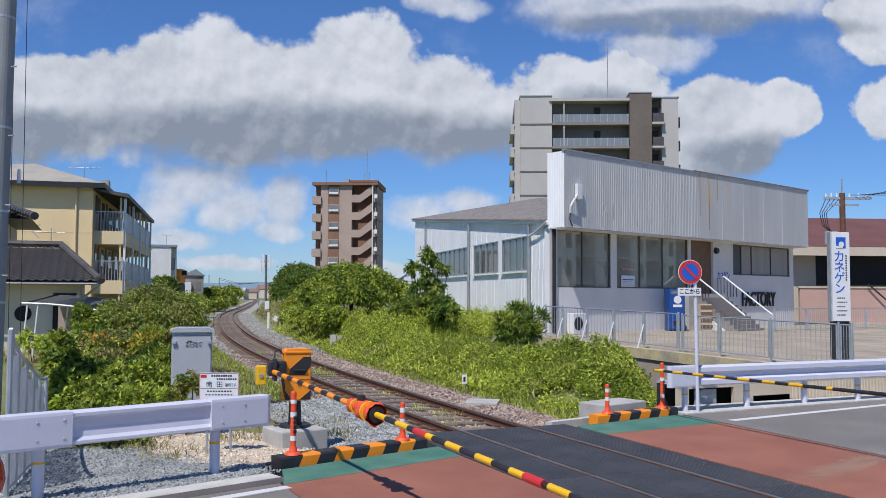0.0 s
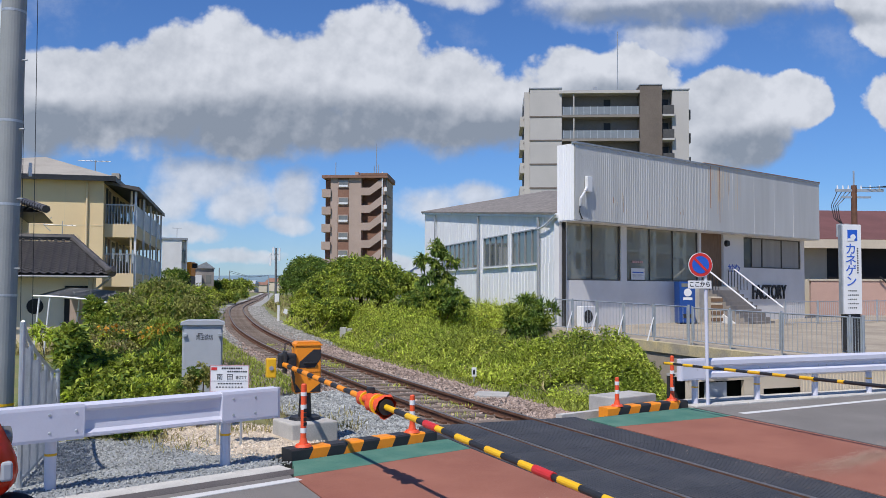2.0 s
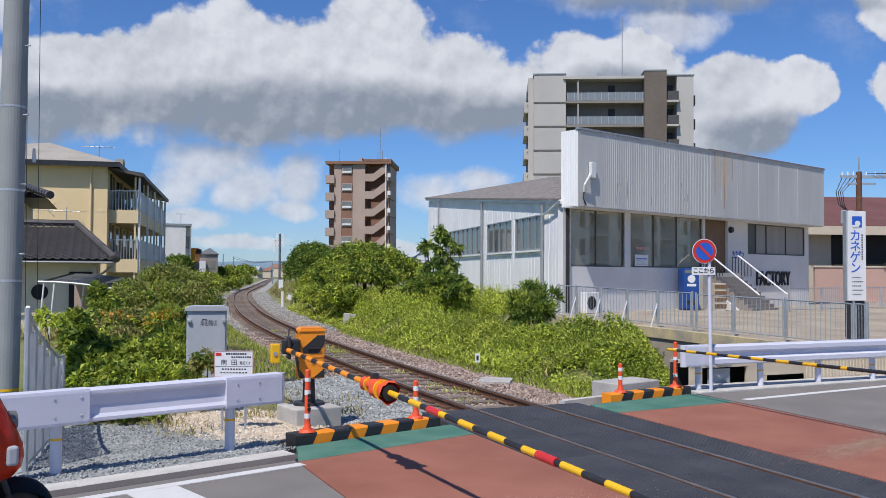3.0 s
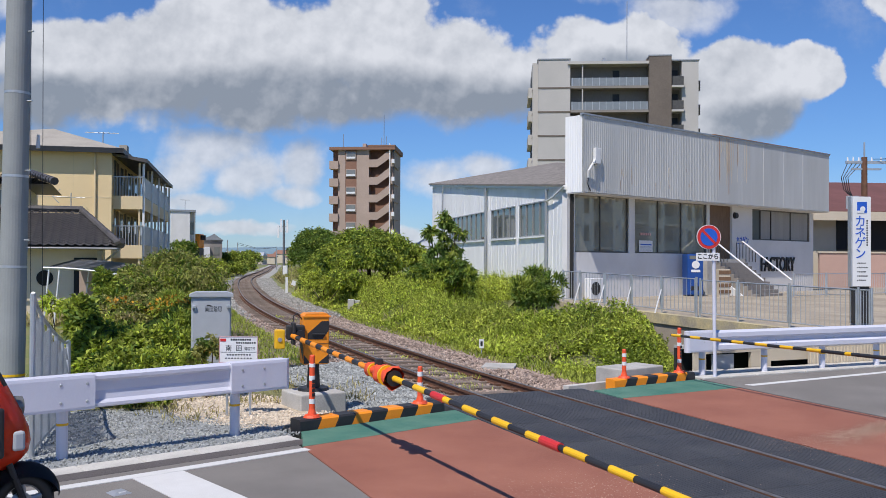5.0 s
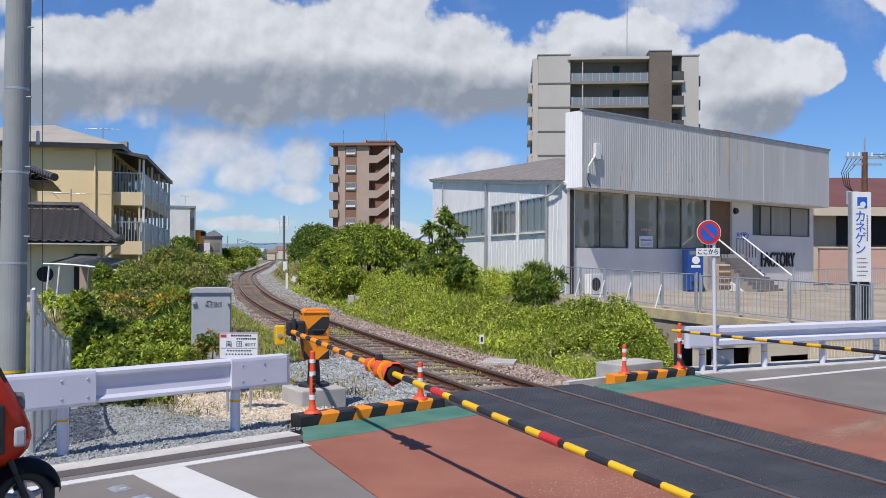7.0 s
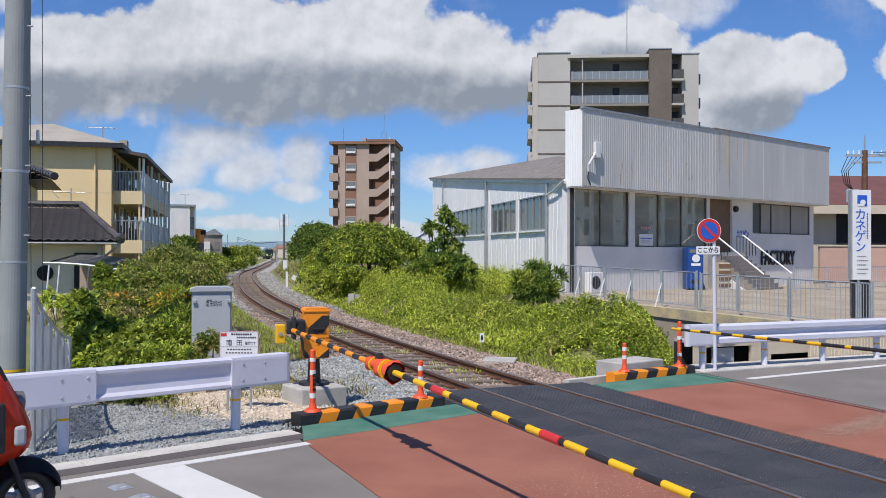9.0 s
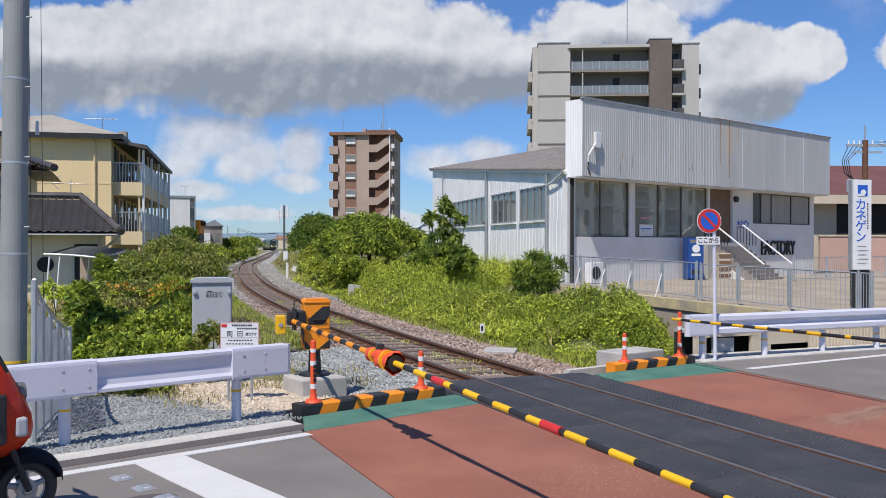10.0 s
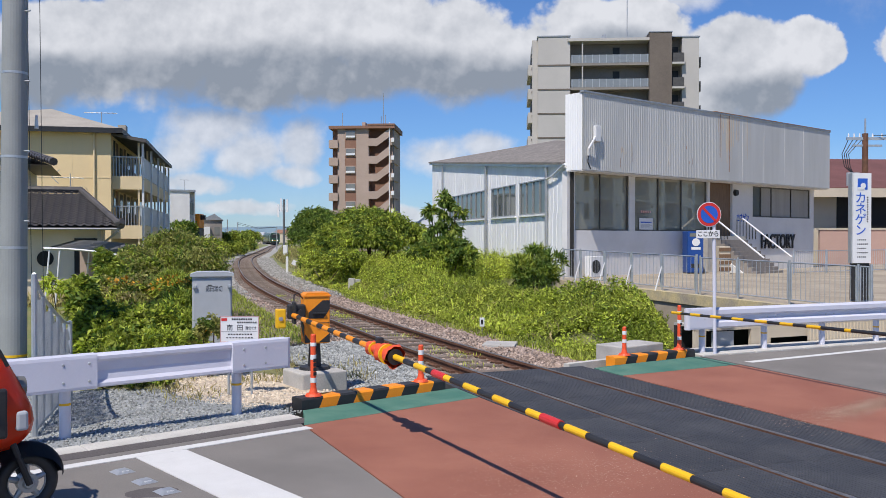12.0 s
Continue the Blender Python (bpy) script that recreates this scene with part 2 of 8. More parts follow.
M = {
    "asphalt": mat("asphalt", (0.172, 0.158, 0.141), (0.218, 0.201, 0.18), 0.8, 0.92, bump=0.5, fine=160, grain=0.35),
    "patch": mat("asphalt_patch", (0.085, 0.075, 0.072), (0.12, 0.105, 0.10), 1.4, 0.92, bump=0.5, fine=160, grain=0.35),
    "red_road": mat("red_surfacing", (0.262, 0.094, 0.058), (0.335, 0.132, 0.084), 0.9, 0.9, bump=0.5, fine=150, grain=0.3),
    "green_road": mat("green_surfacing", (0.045, 0.16, 0.115), (0.10, 0.22, 0.16), 2.0, 0.9, bump=0.5, fine=150, grain=0.35),
    "white_line": mat("road_paint", (0.66, 0.655, 0.63), (0.61, 0.605, 0.58), 3.0, 0.7, bump=0.3, fine=120, grain=0.12),
    "rubber": mat("rubber_panel", (0.040, 0.043, 0.050), (0.062, 0.064, 0.070), 1.5, 0.7, bump=0.25, fine=90, vary=0.08),
    "rail_rust": mat("rusty_rail", (0.13, 0.065, 0.04), (0.20, 0.10, 0.06), 5, 0.75, metal=0.3),
    "rail_top": mat("worn_rail_head", (0.30, 0.275, 0.25), (0.22, 0.19, 0.165), 8, 0.4, metal=0.7, bump=0.05),
    "ballast": mat("ballast_stone", (0.30, 0.29, 0.27), (0.20, 0.17, 0.145), 0.5, 0.95, bump=0.8, fine=26, grain=0.5),
    "stone": mat("crushed_stone", (0.33, 0.34, 0.33), (0.22, 0.22, 0.22), 3.0, 0.9, bump=0.2, fine=40, vary=0.0),
    "ballast_pale": mat("ballast_pale", (0.40, 0.39, 0.355), (0.29, 0.28, 0.255), 0.5, 0.95, bump=0.8, fine=26, grain=0.5),
    "ballast_dark": mat("ballast_dark", (0.25, 0.19, 0.15), (0.09, 0.065, 0.05), 0.55, 0.95, bump=0.6, fine=26, grain=0.5),
    "mast_grey": mat("mast_grey", (0.15, 0.16, 0.17), (0.11, 0.115, 0.12), 3, 0.6, bump=0.1),
    "shop_glass": mirror_glass("shop_glass", (0.53, 0.51, 0.41), 0.66),
    "wing_glass": mirror_glass("wing_glass", (0.20, 0.215, 0.20), 0.45),
    "rust_stain": mat("rust_stain", (0.58, 0.46, 0.31), (0.66, 0.60, 0.50), 1.2, 0.8, bump=0.05, stretch=(6, 6, 0.6)),
    "sleeper": mat("old_timber_sleeper", (0.15, 0.11, 0.085), (0.25, 0.205, 0.165), 4, 0.9, bump=0.4, stretch=(1, 6, 6), vary=0.2),
    "concrete": mat("pale_concrete", (0.50, 0.48, 0.44), (0.38, 0.365, 0.335), 2.2, 0.9, bump=0.3, fine=50),
    "curb": mat("curb_concrete", (0.58, 0.56, 0.51), (0.46, 0.44, 0.40), 2.0, 0.9, bump=0.25, fine=70),
    "yard": mat("stained_yard_concrete", (0.42, 0.355, 0.265), (0.29, 0.245, 0.185), 0.7, 0.9, bump=0.2, fine=30),
    "roof_beige": mat("beige_sheet_roof", (0.40, 0.365, 0.305), (0.33, 0.30, 0.25), 0.6, 0.8, bump=0.2, fine=12),
    "navy": mat("dark_blue_enamel", (0.012, 0.06, 0.25), (0.015, 0.07, 0.28), 2, 0.35, bump=0.02, grain=0.05),
    "beam_stained": mat("yellow_stained_concrete", (0.56, 0.46, 0.24), (0.33, 0.29, 0.22), 1.6, 0.9, bump=0.4, fine=20, grain=0.35),
    "balustrade": mat("grey_glass_balustrade", (0.25, 0.275, 0.29), (0.21, 0.23, 0.245), 1, 0.3, bump=0, grain=0.06),
    "gravel": mat("gravel", (0.33, 0.345, 0.34), (0.22, 0.235, 0.235), 2.5, 0.95, bump=1.0, fine=45, grain=0.6),
    "soil": mat("dry_soil", (0.62, 0.53, 0.41), (0.44, 0.36, 0.26), 1.2, 0.95, bump=0.8, fine=25, grain=0.4),
    "turf": mat("grassy_ground", (0.12, 0.17, 0.04), (0.24, 0.21, 0.09), 0.35, 0.95, bump=0.9, fine=14, grain=0.5),
    "white_paint": mat("white_enamel", (0.66, 0.66, 0.735), (0.60, 0.605, 0.68), 1.2, 0.38, bump=0.03, grain=0.04),
    "galv": mat("galvanised_steel", (0.55, 0.57, 0.58), (0.44, 0.46, 0.47), 4, 0.45, metal=0.6, bump=0.05, grain=0.1),
    "yellow": mat("safety_yellow", (0.85, 0.50, 0.01), (0.80, 0.44, 0.01), 3, 0.5, bump=0.03, grain=0.06),
    "orange": mat("safety_orange", (0.90, 0.30, 0.012), (0.85, 0.26, 0.012), 3, 0.5, bump=0.04, grain=0.08),
    "red_orange": mat("flexible_orange", (0.85, 0.10, 0.025), (0.72, 0.085, 0.03), 4, 0.55, bump=0.04, grain=0.08),
    "black": mat("black_paint", (0.018, 0.018, 0.02), (0.03, 0.03, 0.03), 4, 0.5, bump=0.05),
    "red": mat("red_paint", (0.62, 0.035, 0.03), (0.55, 0.03, 0.028), 3, 0.4, bump=0.02, grain=0.05),
    "blue": mat("blue_paint", (0.02, 0.11, 0.55), (0.02, 0.10, 0.48), 3, 0.4, bump=0.02, grain=0.05),
    "cabinet": mat("grey_cabinet", (0.43, 0.45, 0.47), (0.38, 0.40, 0.42), 2, 0.45, bump=0.05, grain=0.06),
    "pole": mat("concrete_pole", (0.30, 0.315, 0.31), (0.25, 0.265, 0.26), 1.2, 0.8, bump=0.08, fine=60, grain=0.10),
    "siding": mat("white_metal_siding", (0.90, 0.90, 0.89), (0.82, 0.815, 0.80), 0.9, 0.55, bump=0.05, stretch=(1, 1, 0.3), grain=0.07),
    "fascia": mat("weathered_corrugated_fascia", (0.57, 0.57, 0.545), (0.49, 0.49, 0.465), 0.5, 0.55, bump=0.05, stretch=(2.5, 2.5, 0.25), grain=0.08),
    "rust": mat("rust_stain", (0.42, 0.22, 0.10), (0.30, 0.15, 0.075), 6, 0.8, bump=0.1),
    "plaster": mat("painted_plaster", (0.74, 0.725, 0.70), (0.66, 0.645, 0.62), 0.8, 0.8, bump=0.1, fine=40, grain=0.08),
    "roof_grey": mat("old_grey_roofing", (0.25, 0.225, 0.20), (0.16, 0.145, 0.13), 3.0, 0.95, bump=0.7, fine=18, grain=0.45, stretch=(1, 1, 1)),
    # cloudy olive-grey base stands in for reflections in the panes
    "glass": mat("reflection_toned_glass", (0.12, 0.118, 0.105), (0.22, 0.21, 0.185), 0.35, 0.04, bump=0.0, spec=1.0, grain=0.05),
    "alu": mat("aluminium_frame", (0.45, 0.45, 0.44), (0.38, 0.38, 0.37), 4, 0.4, metal=0.5, bump=0.02, grain=0.06),
    "bronze": mat("dark_bronze_frame", (0.10, 0.09, 0.08), (0.13, 0.12, 0.105), 4, 0.45, metal=0.4, bump=0.02),
    "cream": mat("cream_render", (0.80, 0.62, 0.35), (0.74, 0.565, 0.315), 0.4, 0.85, bump=0.1, fine=30, grain=0.08),
    "cream_dim": mat("cream_balcony_render", (0.74, 0.59, 0.36), (0.68, 0.54, 0.32), 0.6, 0.85, bump=0.1, fine=30, grain=0.08),
    "tile_dark": mat("dark_glazed_tile", (0.06, 0.055, 0.052), (0.115, 0.105, 0.098), 2.0, 0.55, bump=0.2, fine=20),
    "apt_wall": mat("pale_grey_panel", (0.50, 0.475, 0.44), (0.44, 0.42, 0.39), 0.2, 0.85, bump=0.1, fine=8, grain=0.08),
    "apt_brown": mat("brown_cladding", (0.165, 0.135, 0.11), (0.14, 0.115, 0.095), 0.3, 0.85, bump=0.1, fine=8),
    # apt_wall dimmed: holds painted recess shade, and colours stair treads
    "apt_dim": mat("taupe_and_recess_shade", (0.28, 0.25, 0.22), (0.24, 0.215, 0.19), 0.4, 0.85, bump=0.1, fine=8),
    "tow_wall": mat("tan_tile_cladding", (0.44, 0.335, 0.275), (0.38, 0.29, 0.235), 0.3, 0.8, bump=0.15, fine=6, grain=0.15),
    "tow_brown": mat("red_brown_tile", (0.27, 0.145, 0.095), (0.23, 0.12, 0.08), 0.3, 0.8, bump=0.15, fine=6),
    "wood": mat("brown_wooden_door", (0.20, 0.12, 0.065), (0.15, 0.085, 0.045), 2, 0.6, bump=0.1, stretch=(6, 6, 1)),
    "pink": mat("pink_render", (0.55, 0.36, 0.29), (0.49, 0.32, 0.26), 0.5, 0.85, bump=0.1),
    "roof_red": mat("brown_red_metal_roof", (0.18, 0.075, 0.06), (0.15, 0.065, 0.052), 0.5, 0.6, bump=0.1),
    "beige": mat("beige_render", (0.60, 0.52, 0.40), (0.53, 0.46, 0.35), 0.5, 0.85, bump=0.1),
    # near-black that stands in for the shade inside openings and rooms
    "dark": mat("interior_shade_paint", (0.02, 0.02, 0.02), (0.03, 0.028, 0.026), 1, 0.9, bump=0),
    "train_green": mat("dark_green_train_paint", (0.02, 0.06, 0.04), (0.025, 0.075, 0.05), 1, 0.3, bump=0, grain=0.05),
    "water": mat("still_water", (0.03, 0.035, 0.03), (0.045, 0.05, 0.04), 1, 0.12, bump=0.03),
    "bark": mat("bark", (0.12, 0.085, 0.06), (0.07, 0.05, 0.035), 6, 0.95, bump=0.6, fine=30),
    "leaf": leaf_mat("green_leaves", (0.245, 0.305, 0.040), (0.375, 0.42, 0.070)),
    # for dark green plants, and mixed into others to paint shaded gaps
    "leaf_dark": leaf_mat("dark_leaves_and_gap_shade", (0.105, 0.17, 0.03), (0.17, 0.25, 0.045)),
    "leaf_lime": leaf_mat("yellow_green_weeds", (0.42, 0.50, 0.06), (0.56, 0.60, 0.10)),
    "leaf_olive": leaf_mat("olive_leaves", (0.29, 0.30, 0.075), (0.39, 0.37, 0.12)),
    "leaf_straw": leaf_mat("dry_grass", (0.42, 0.34, 0.16), (0.28, 0.27, 0.09)),
    "flower": leaf_mat("orange_blossom", (0.70, 0.30, 0.03), (0.78, 0.42, 0.05)),
    "hill": mat("distant_hill", (0.16, 0.24, 0.30), (0.18, 0.26, 0.32), 0.01, 1.0, bump=0),
    "blind": mat("drawn_blind", (0.33, 0.325, 0.30), (0.29, 0.285, 0.265), 0.6, 0.8, bump=0.05, stretch=(6, 6, 0.4)),
    "white_red": mat("faded_red_print", (0.62, 0.36, 0.34), (0.55, 0.30, 0.28), 3, 0.6, bump=0),
    "cream_pale": mat("pale_cream_plaster", (0.80, 0.68, 0.50), (0.73, 0.61, 0.44), 0.7, 0.85, bump=0.1, fine=30, grain=0.08),
    "ink": mat("black_lettering", (0.02, 0.02, 0.022), (0.03, 0.03, 0.03), 5, 0.6, bump=0),
    "skin_white": mat("white_plastic", (0.78, 0.78, 0.77), (0.72, 0.72, 0.71), 2, 0.4, bump=0.02, grain=0.05),
}


def glow(name, colour, power):
    m = bpy.data.materials.new(name)
    m.use_nodes = True
    p = m.node_tree.nodes["Principled BSDF"]
    p.inputs["Emission Color"].default_value, p.inputs["Emission Strength"].default_value = (*colour, 1), power
    return m


M["headlamp"] = glow("headlamp", (1.0, 0.93, 0.8), 2.0)


# ---- mesh helpers ----
def bm_new():
    return bmesh.new()


def link_mesh(name, bm, material, smooth=False):
    me = bpy.data.meshes.new(name)
    bm.normal_update()
    bm.to_mesh(me)
    bm.free()
    me.materials.append(material)
    if smooth:
        me.shade_smooth()
    return me


def part(name, bm, material, parent, label="", smooth=False, at=None):
    """Links a bmesh as one mesh object under a thing or under a part."""
    ob = new(name, link_mesh(name, bm, material, smooth))
    ob.parent = parent
    if at is not None:
        ob.matrix_basis = at
    return tagged(ob, label)


def solid(name, bm, material, label, category, kind="", group="", smooth=False, at=None):
    """A top-level thing made of a single mesh."""
    ob = new(name, link_mesh(name, bm, material, smooth))
    if at is not None:
        ob.matrix_basis = at
    return tagged(ob, label, category, group, kind)


def thing(name, label, category, m=None, group="", kind=""):
    """An empty at a thing's base, which carries its parts."""
    ob = new(name)
    ob.empty_display_size = 0.2
    if m is not None:
        ob.matrix_basis = m
    return tagged(ob, label, category, group, kind)


def box(bm, x0, x1, y0, y1, z0, z1, bevel=0.0, m=None):
    vs = [bm.verts.new((x, y, z)) for z in (z0, z1) for y in (y0, y1) for x in (x0, x1)]
    if m is not None:
        for v in vs:
            v.co = m @ v.co
    fs = [bm.faces.new([vs[i] for i in q]) for q in ((0, 2, 3, 1), (4, 5, 7, 6), (0, 1, 5, 4), (1, 3, 7, 5), (3, 2, 6, 7), (2, 0, 4, 6))]
    if bevel:
        es = list({e for f in fs for e in f.edges})
        bmesh.ops.bevel(bm, geom=es, offset=bevel, segments=2, affect="EDGES", profile=0.5)
    return bm


def tube(bm, a, b, r0, r1=None, n=12, caps=True):
    """A round bar from a to b."""
    a, b = Vector(a), Vector(b)
    r1 = r0 if r1 is None else r1
    q = (b - a).to_track_quat("Z", "Y")
    rings = []
    for p, r in ((a, r0), (b, r1)):
        rings.append([bm.verts.new(p + q @ Vector((r * math.cos(2 * math.pi * i / n), r * math.sin(2 * math.pi * i / n), 0))) for i in range(n)])
    for i in range(n):
        bm.faces.new((rings[0][i], rings[0][(i + 1) % n], rings[1][(i + 1) % n], rings[1][i]))
    if caps:
        bm.faces.new(rings[0][::-1])
        bm.faces.new(rings[1])
    return bm


def pipe(bm, pts, r, n=8):
    """A bent round bar through points."""
    for a, b in zip(pts, pts[1:]):
        tube(bm, a, b, r, n=n)
    return bm


def prism(bm, outline, z0, z1):
    """An upright prism on an outline of (x, y), given anticlockwise."""
    lo = [bm.verts.new((x, y, z0)) for x, y in outline]
    hi = [bm.verts.new((x, y, z1)) for x, y in outline]
    k = len(outline)
    for i in range(k):
        bm.faces.new((lo[i], lo[(i + 1) % k], hi[(i + 1) % k], hi[i]))
    bm.faces.new(lo[::-1])
    bm.faces.new(hi)
    return bm


def sweep(bm, profile, stations, closed=True):
    """A profile of (across, up) carried along stations of (x, y, z, nx, ny), n being the way across."""
    rings = [[bm.verts.new((x + nx * a, y + ny * a, z + h)) for a, h in profile] for x, y, z, nx, ny in stations]
    k = len(profile)
    for r, s in zip(rings, rings[1:]):
        for i in range(k if closed else k - 1):
            bm.faces.new((r[i], r[(i + 1) % k], s[(i + 1) % k], s[i]))
    if closed:
        bm.faces.new(rings[0][::-1])
        bm.faces.new(rings[-1])
    bmesh.ops.recalc_face_normals(bm, faces=bm.faces[:])
    return bm


def one_box(x0, x1, y0, y1, z0, z1, bevel=0.0, m=None):
    return box(bm_new(), x0, x1, y0, y1, z0, z1, bevel, m)


def one_tube(a, b, r0, r1=None, n=12):
    return tube(bm_new(), a, b, r0, r1, n)


def word(name, body, size, material, parent, m, depth=0.004, width=None, bold=0.0):
    """Lettering in the built-in font, turned into a mesh; m puts it on its surface, which faces the local +Z."""
    cu = bpy.data.curves.new(name, "FONT")
    cu.body, cu.size, cu.extrude, cu.align_x, cu.align_y = body, size, depth, "CENTER", "CENTER"
    cu.offset = bold
    tmp = bpy.data.objects.new("letters_tmp", cu)
    me = bpy.data.meshes.new_from_object(tmp)
    bpy.data.objects.remove(tmp)
    me.materials.append(material)
    if width:
        xs = [v.co.x for v in me.vertices]
        k = width / max(1e-6, max(xs) - min(xs))
        for v in me.vertices:
            v.co.x *= k
    ob = new(name, me)
    ob.parent, ob.matrix_basis = parent, m
    return ob


def toward(px_right, ahead, z=0.0):
    """A place by its slope to the right of the view axis and its distance ahead."""
    p = FWD * ahead + RGT * (px_right * ahead)
    return Vector((p.x, p.y, z))


VIEW_TURN = math.degrees(HEAD) - 90


# ---- lines of the plan ----
def track_x(y):
    """The track's centre line near the crossing and on into the country."""
    if y < 8:
        return 9.2 + 0.335 * (y - 8)
    far = min(1, max(0, (y - 76) / 55))
    return 9.2 + 0.605 * (y - 8) - 12.15 * (1 - math.exp(-(y - 8) / 45)) + 1.6 * far * far * (3 - 2 * far) - 0.2 * math.exp(-((y - 34) / 14) ** 2)


def smooth_line(pts, step):
    """A Catmull-Rom line through points, at even steps of about that length."""
    out = []
    ext = [pts[0] * 2 - pts[1], *pts, pts[-1] * 2 - pts[-2]]
    for p0, p1, p2, p3 in zip(ext, ext[1:], ext[2:], ext[3:]):
        k = max(1, int((p2 - p1).length / step))
        for i in range(k):
            t = i / k
            out.append(0.5 * (2 * p1 + (p2 - p0) * t + (2 * p0 - 5 * p1 + 4 * p2 - p3) * t * t + (3 * p1 - p0 - 3 * p2 + p3) * t ** 3))
    out.append(pts[-1].copy())
    return out


def make_track_line():
    near = [Vector((track_x(y), y, 0)) for y in (-14, -6, 2, 8, 12, 16, 22, 30, 40, 52, 66, 84, 105, 130, 160, 195, 225, 240)]
    far = [Vector((153.6, 265.3, 0)), Vector((162.5, 284.0, 0)), Vector((170.0, 303.5, 0)), Vector((180.0, 334.0, 0)), Vector((193.0, 385.0, 0)), Vector((198.0, 440.0, 0)), Vector((198.0, 520.0, 0)), Vector((193.0, 620.0, 0))]
    return smooth_line(near + far, 1.0)


TRACK = make_track_line()
TRACK_S = [0.0]
for p_a, p_b in zip(TRACK, TRACK[1:]):
    TRACK_S.append(TRACK_S[-1] + (p_b - p_a).length)


def on_track(s):
    """Place and heading on the centre line at a run of s metres."""
    s = min(max(s, 0.0), TRACK_S[-1] - 0.01)
    i = int(np.searchsorted(TRACK_S, s, side="right")) - 1
    a, b = TRACK[i], TRACK[i + 1]
    t = (s - TRACK_S[i]) / (TRACK_S[i + 1] - TRACK_S[i])
    d = (b - a).normalized()
    return a.lerp(b, t), d


def run_at_y(y):
    return float(np.interp(y, [p.y for p in TRACK], TRACK_S))


def fence_x(y):
    """The edge of the factory yard, above the ditch."""
    return 21.1 + (y - 9.5) * 0.275


def ditch_left(y):
    """The weedy side of the ditch, which widens towards the bridge."""
    return min(fence_x(y) - 3.0, 13.7 + 1.1 * (y - 9.3))


def curb_y(x):
    """The far edge of the carriageway."""
    return 8.72 - 0.27 * min(7.8, max(0, x - 13.2)) - 0.19 * max(0, x - 21)


# ---- ground ----
def ground_height(x, y):
    z = -0.13
    if 9.4 < y < 64:
        z -= 0.19 * min(1, max(0, (3.1 - abs(x - track_x(y))) / 0.6)) * min(1, (y - 9.4) / 0.4)
    if y > 9.2:
        e = fence_x(y)
        w = min(1, max(0, (x - ditch_left(y)) / 0.8)) * min(1, max(0, (e + 0.25 - x) / 0.3)) * min(1, max(0, (60 - y) / 10)) * min(1, max(0, (y - 9.3) / 0.5))
        z -= 1.35 * w
    if y > 62:
        z -= 0.04
    elif y > 14:
        off = abs(x - track_x(y)) if y < 240 else 30
        z += 0.12 * min(1, max(0, (off - 3) / 3)) * (0.5 + 0.5 * noise.noise((x * 0.3, y * 0.3, 0)))
    return z


def build_ground():
    def lines(lo, a, b, hi, step):
        far_lo = [lo, lo / 2, lo / 5, a - 60, a - 25, a - 10]
        far_hi = [b + 10, b + 25, b + 60, hi / 5, hi / 2, hi]
        return far_lo + list(np.arange(a, b + 0.01, step)) + far_hi
    xs, ys = lines(-3500, 0, 46, 3500, 0.5), lines(-3500, 6, 62, 3500, 0.5)
    verts = [(x, y, ground_height(x, y)) for y in ys for x in xs]
    n = len(xs)
    faces = [(j * n + i, j * n + i + 1, (j + 1) * n + i + 1, (j + 1) * n + i) for j in range(len(ys) - 1) for i in range(n - 1)]
    me = bpy.data.meshes.new("ground")
    me.from_pydata(verts, [], faces)
    me.materials.append(M["turf"])
    me.shade_smooth()
    tagged(new("ground", me), "weedy earth and dry grass beside the railway", "ground", kind="structure")


build_ground()


def slab(name, outline, z0, z1, material, label, category, kind="structure"):
    return solid(name, prism(bm_new(), outline, z0, z1), material, label, category, kind)


def skew(y, at_y84, s=0.335):
    return at_y84 + s * (y - 8.4)


# road: asphalt on either side of the crossing, red surfacing between, green strips before the barriers
LO_Y = -9.0
slab("road_near", [(-80, LO_Y), (skew(LO_Y, 5.2, 0.30), LO_Y), (skew(8.45, 5.2, 0.30), 8.45), (-80, 8.45)], -0.14, 0.0, M["asphalt"], "grey asphalt carriageway with white markings", "road")
slab("road_far", [(skew(LO_Y, 13.3, 0.37), LO_Y), (120, -22), (120, curb_y(120)), (21.0, curb_y(21.0)), (14.0, curb_y(14.0)), (skew(8.72, 13.3, 0.37), 8.72)], -0.14, 0.004, M["asphalt"], "grey asphalt carriageway beyond the crossing", "road")
slab("road_red_near", [(skew(LO_Y, 5.21, 0.30), LO_Y), (skew(LO_Y, 7.83), LO_Y), (skew(8.33, 7.83), 8.33), (skew(8.33, 5.21, 0.30), 8.33)], -0.14, 0.004, M["red_road"], "worn red-brown anti-skid surfacing", "road surfacing")
slab("road_red_far", [(skew(LO_Y, 10.72), LO_Y), (skew(LO_Y, 13.27, 0.37), LO_Y), (skew(7.75, 13.27, 0.37), 7.75), (skew(8.25, 10.72), 8.25)], -0.14, 0.004, M["red_road"], "worn red-brown anti-skid surfacing", "road surfacing")
slab("green_strip_near", [(skew(8.33, 5.21, 0.30), 8.335), (skew(8.33, 7.83), 8.335), (skew(9.06, 7.83), 9.06), (5.62, 9.06), (5.45, 8.75)], -0.14, 0.006, M["green_road"], "faded green surfacing strip beside the kerb", "road surfacing")
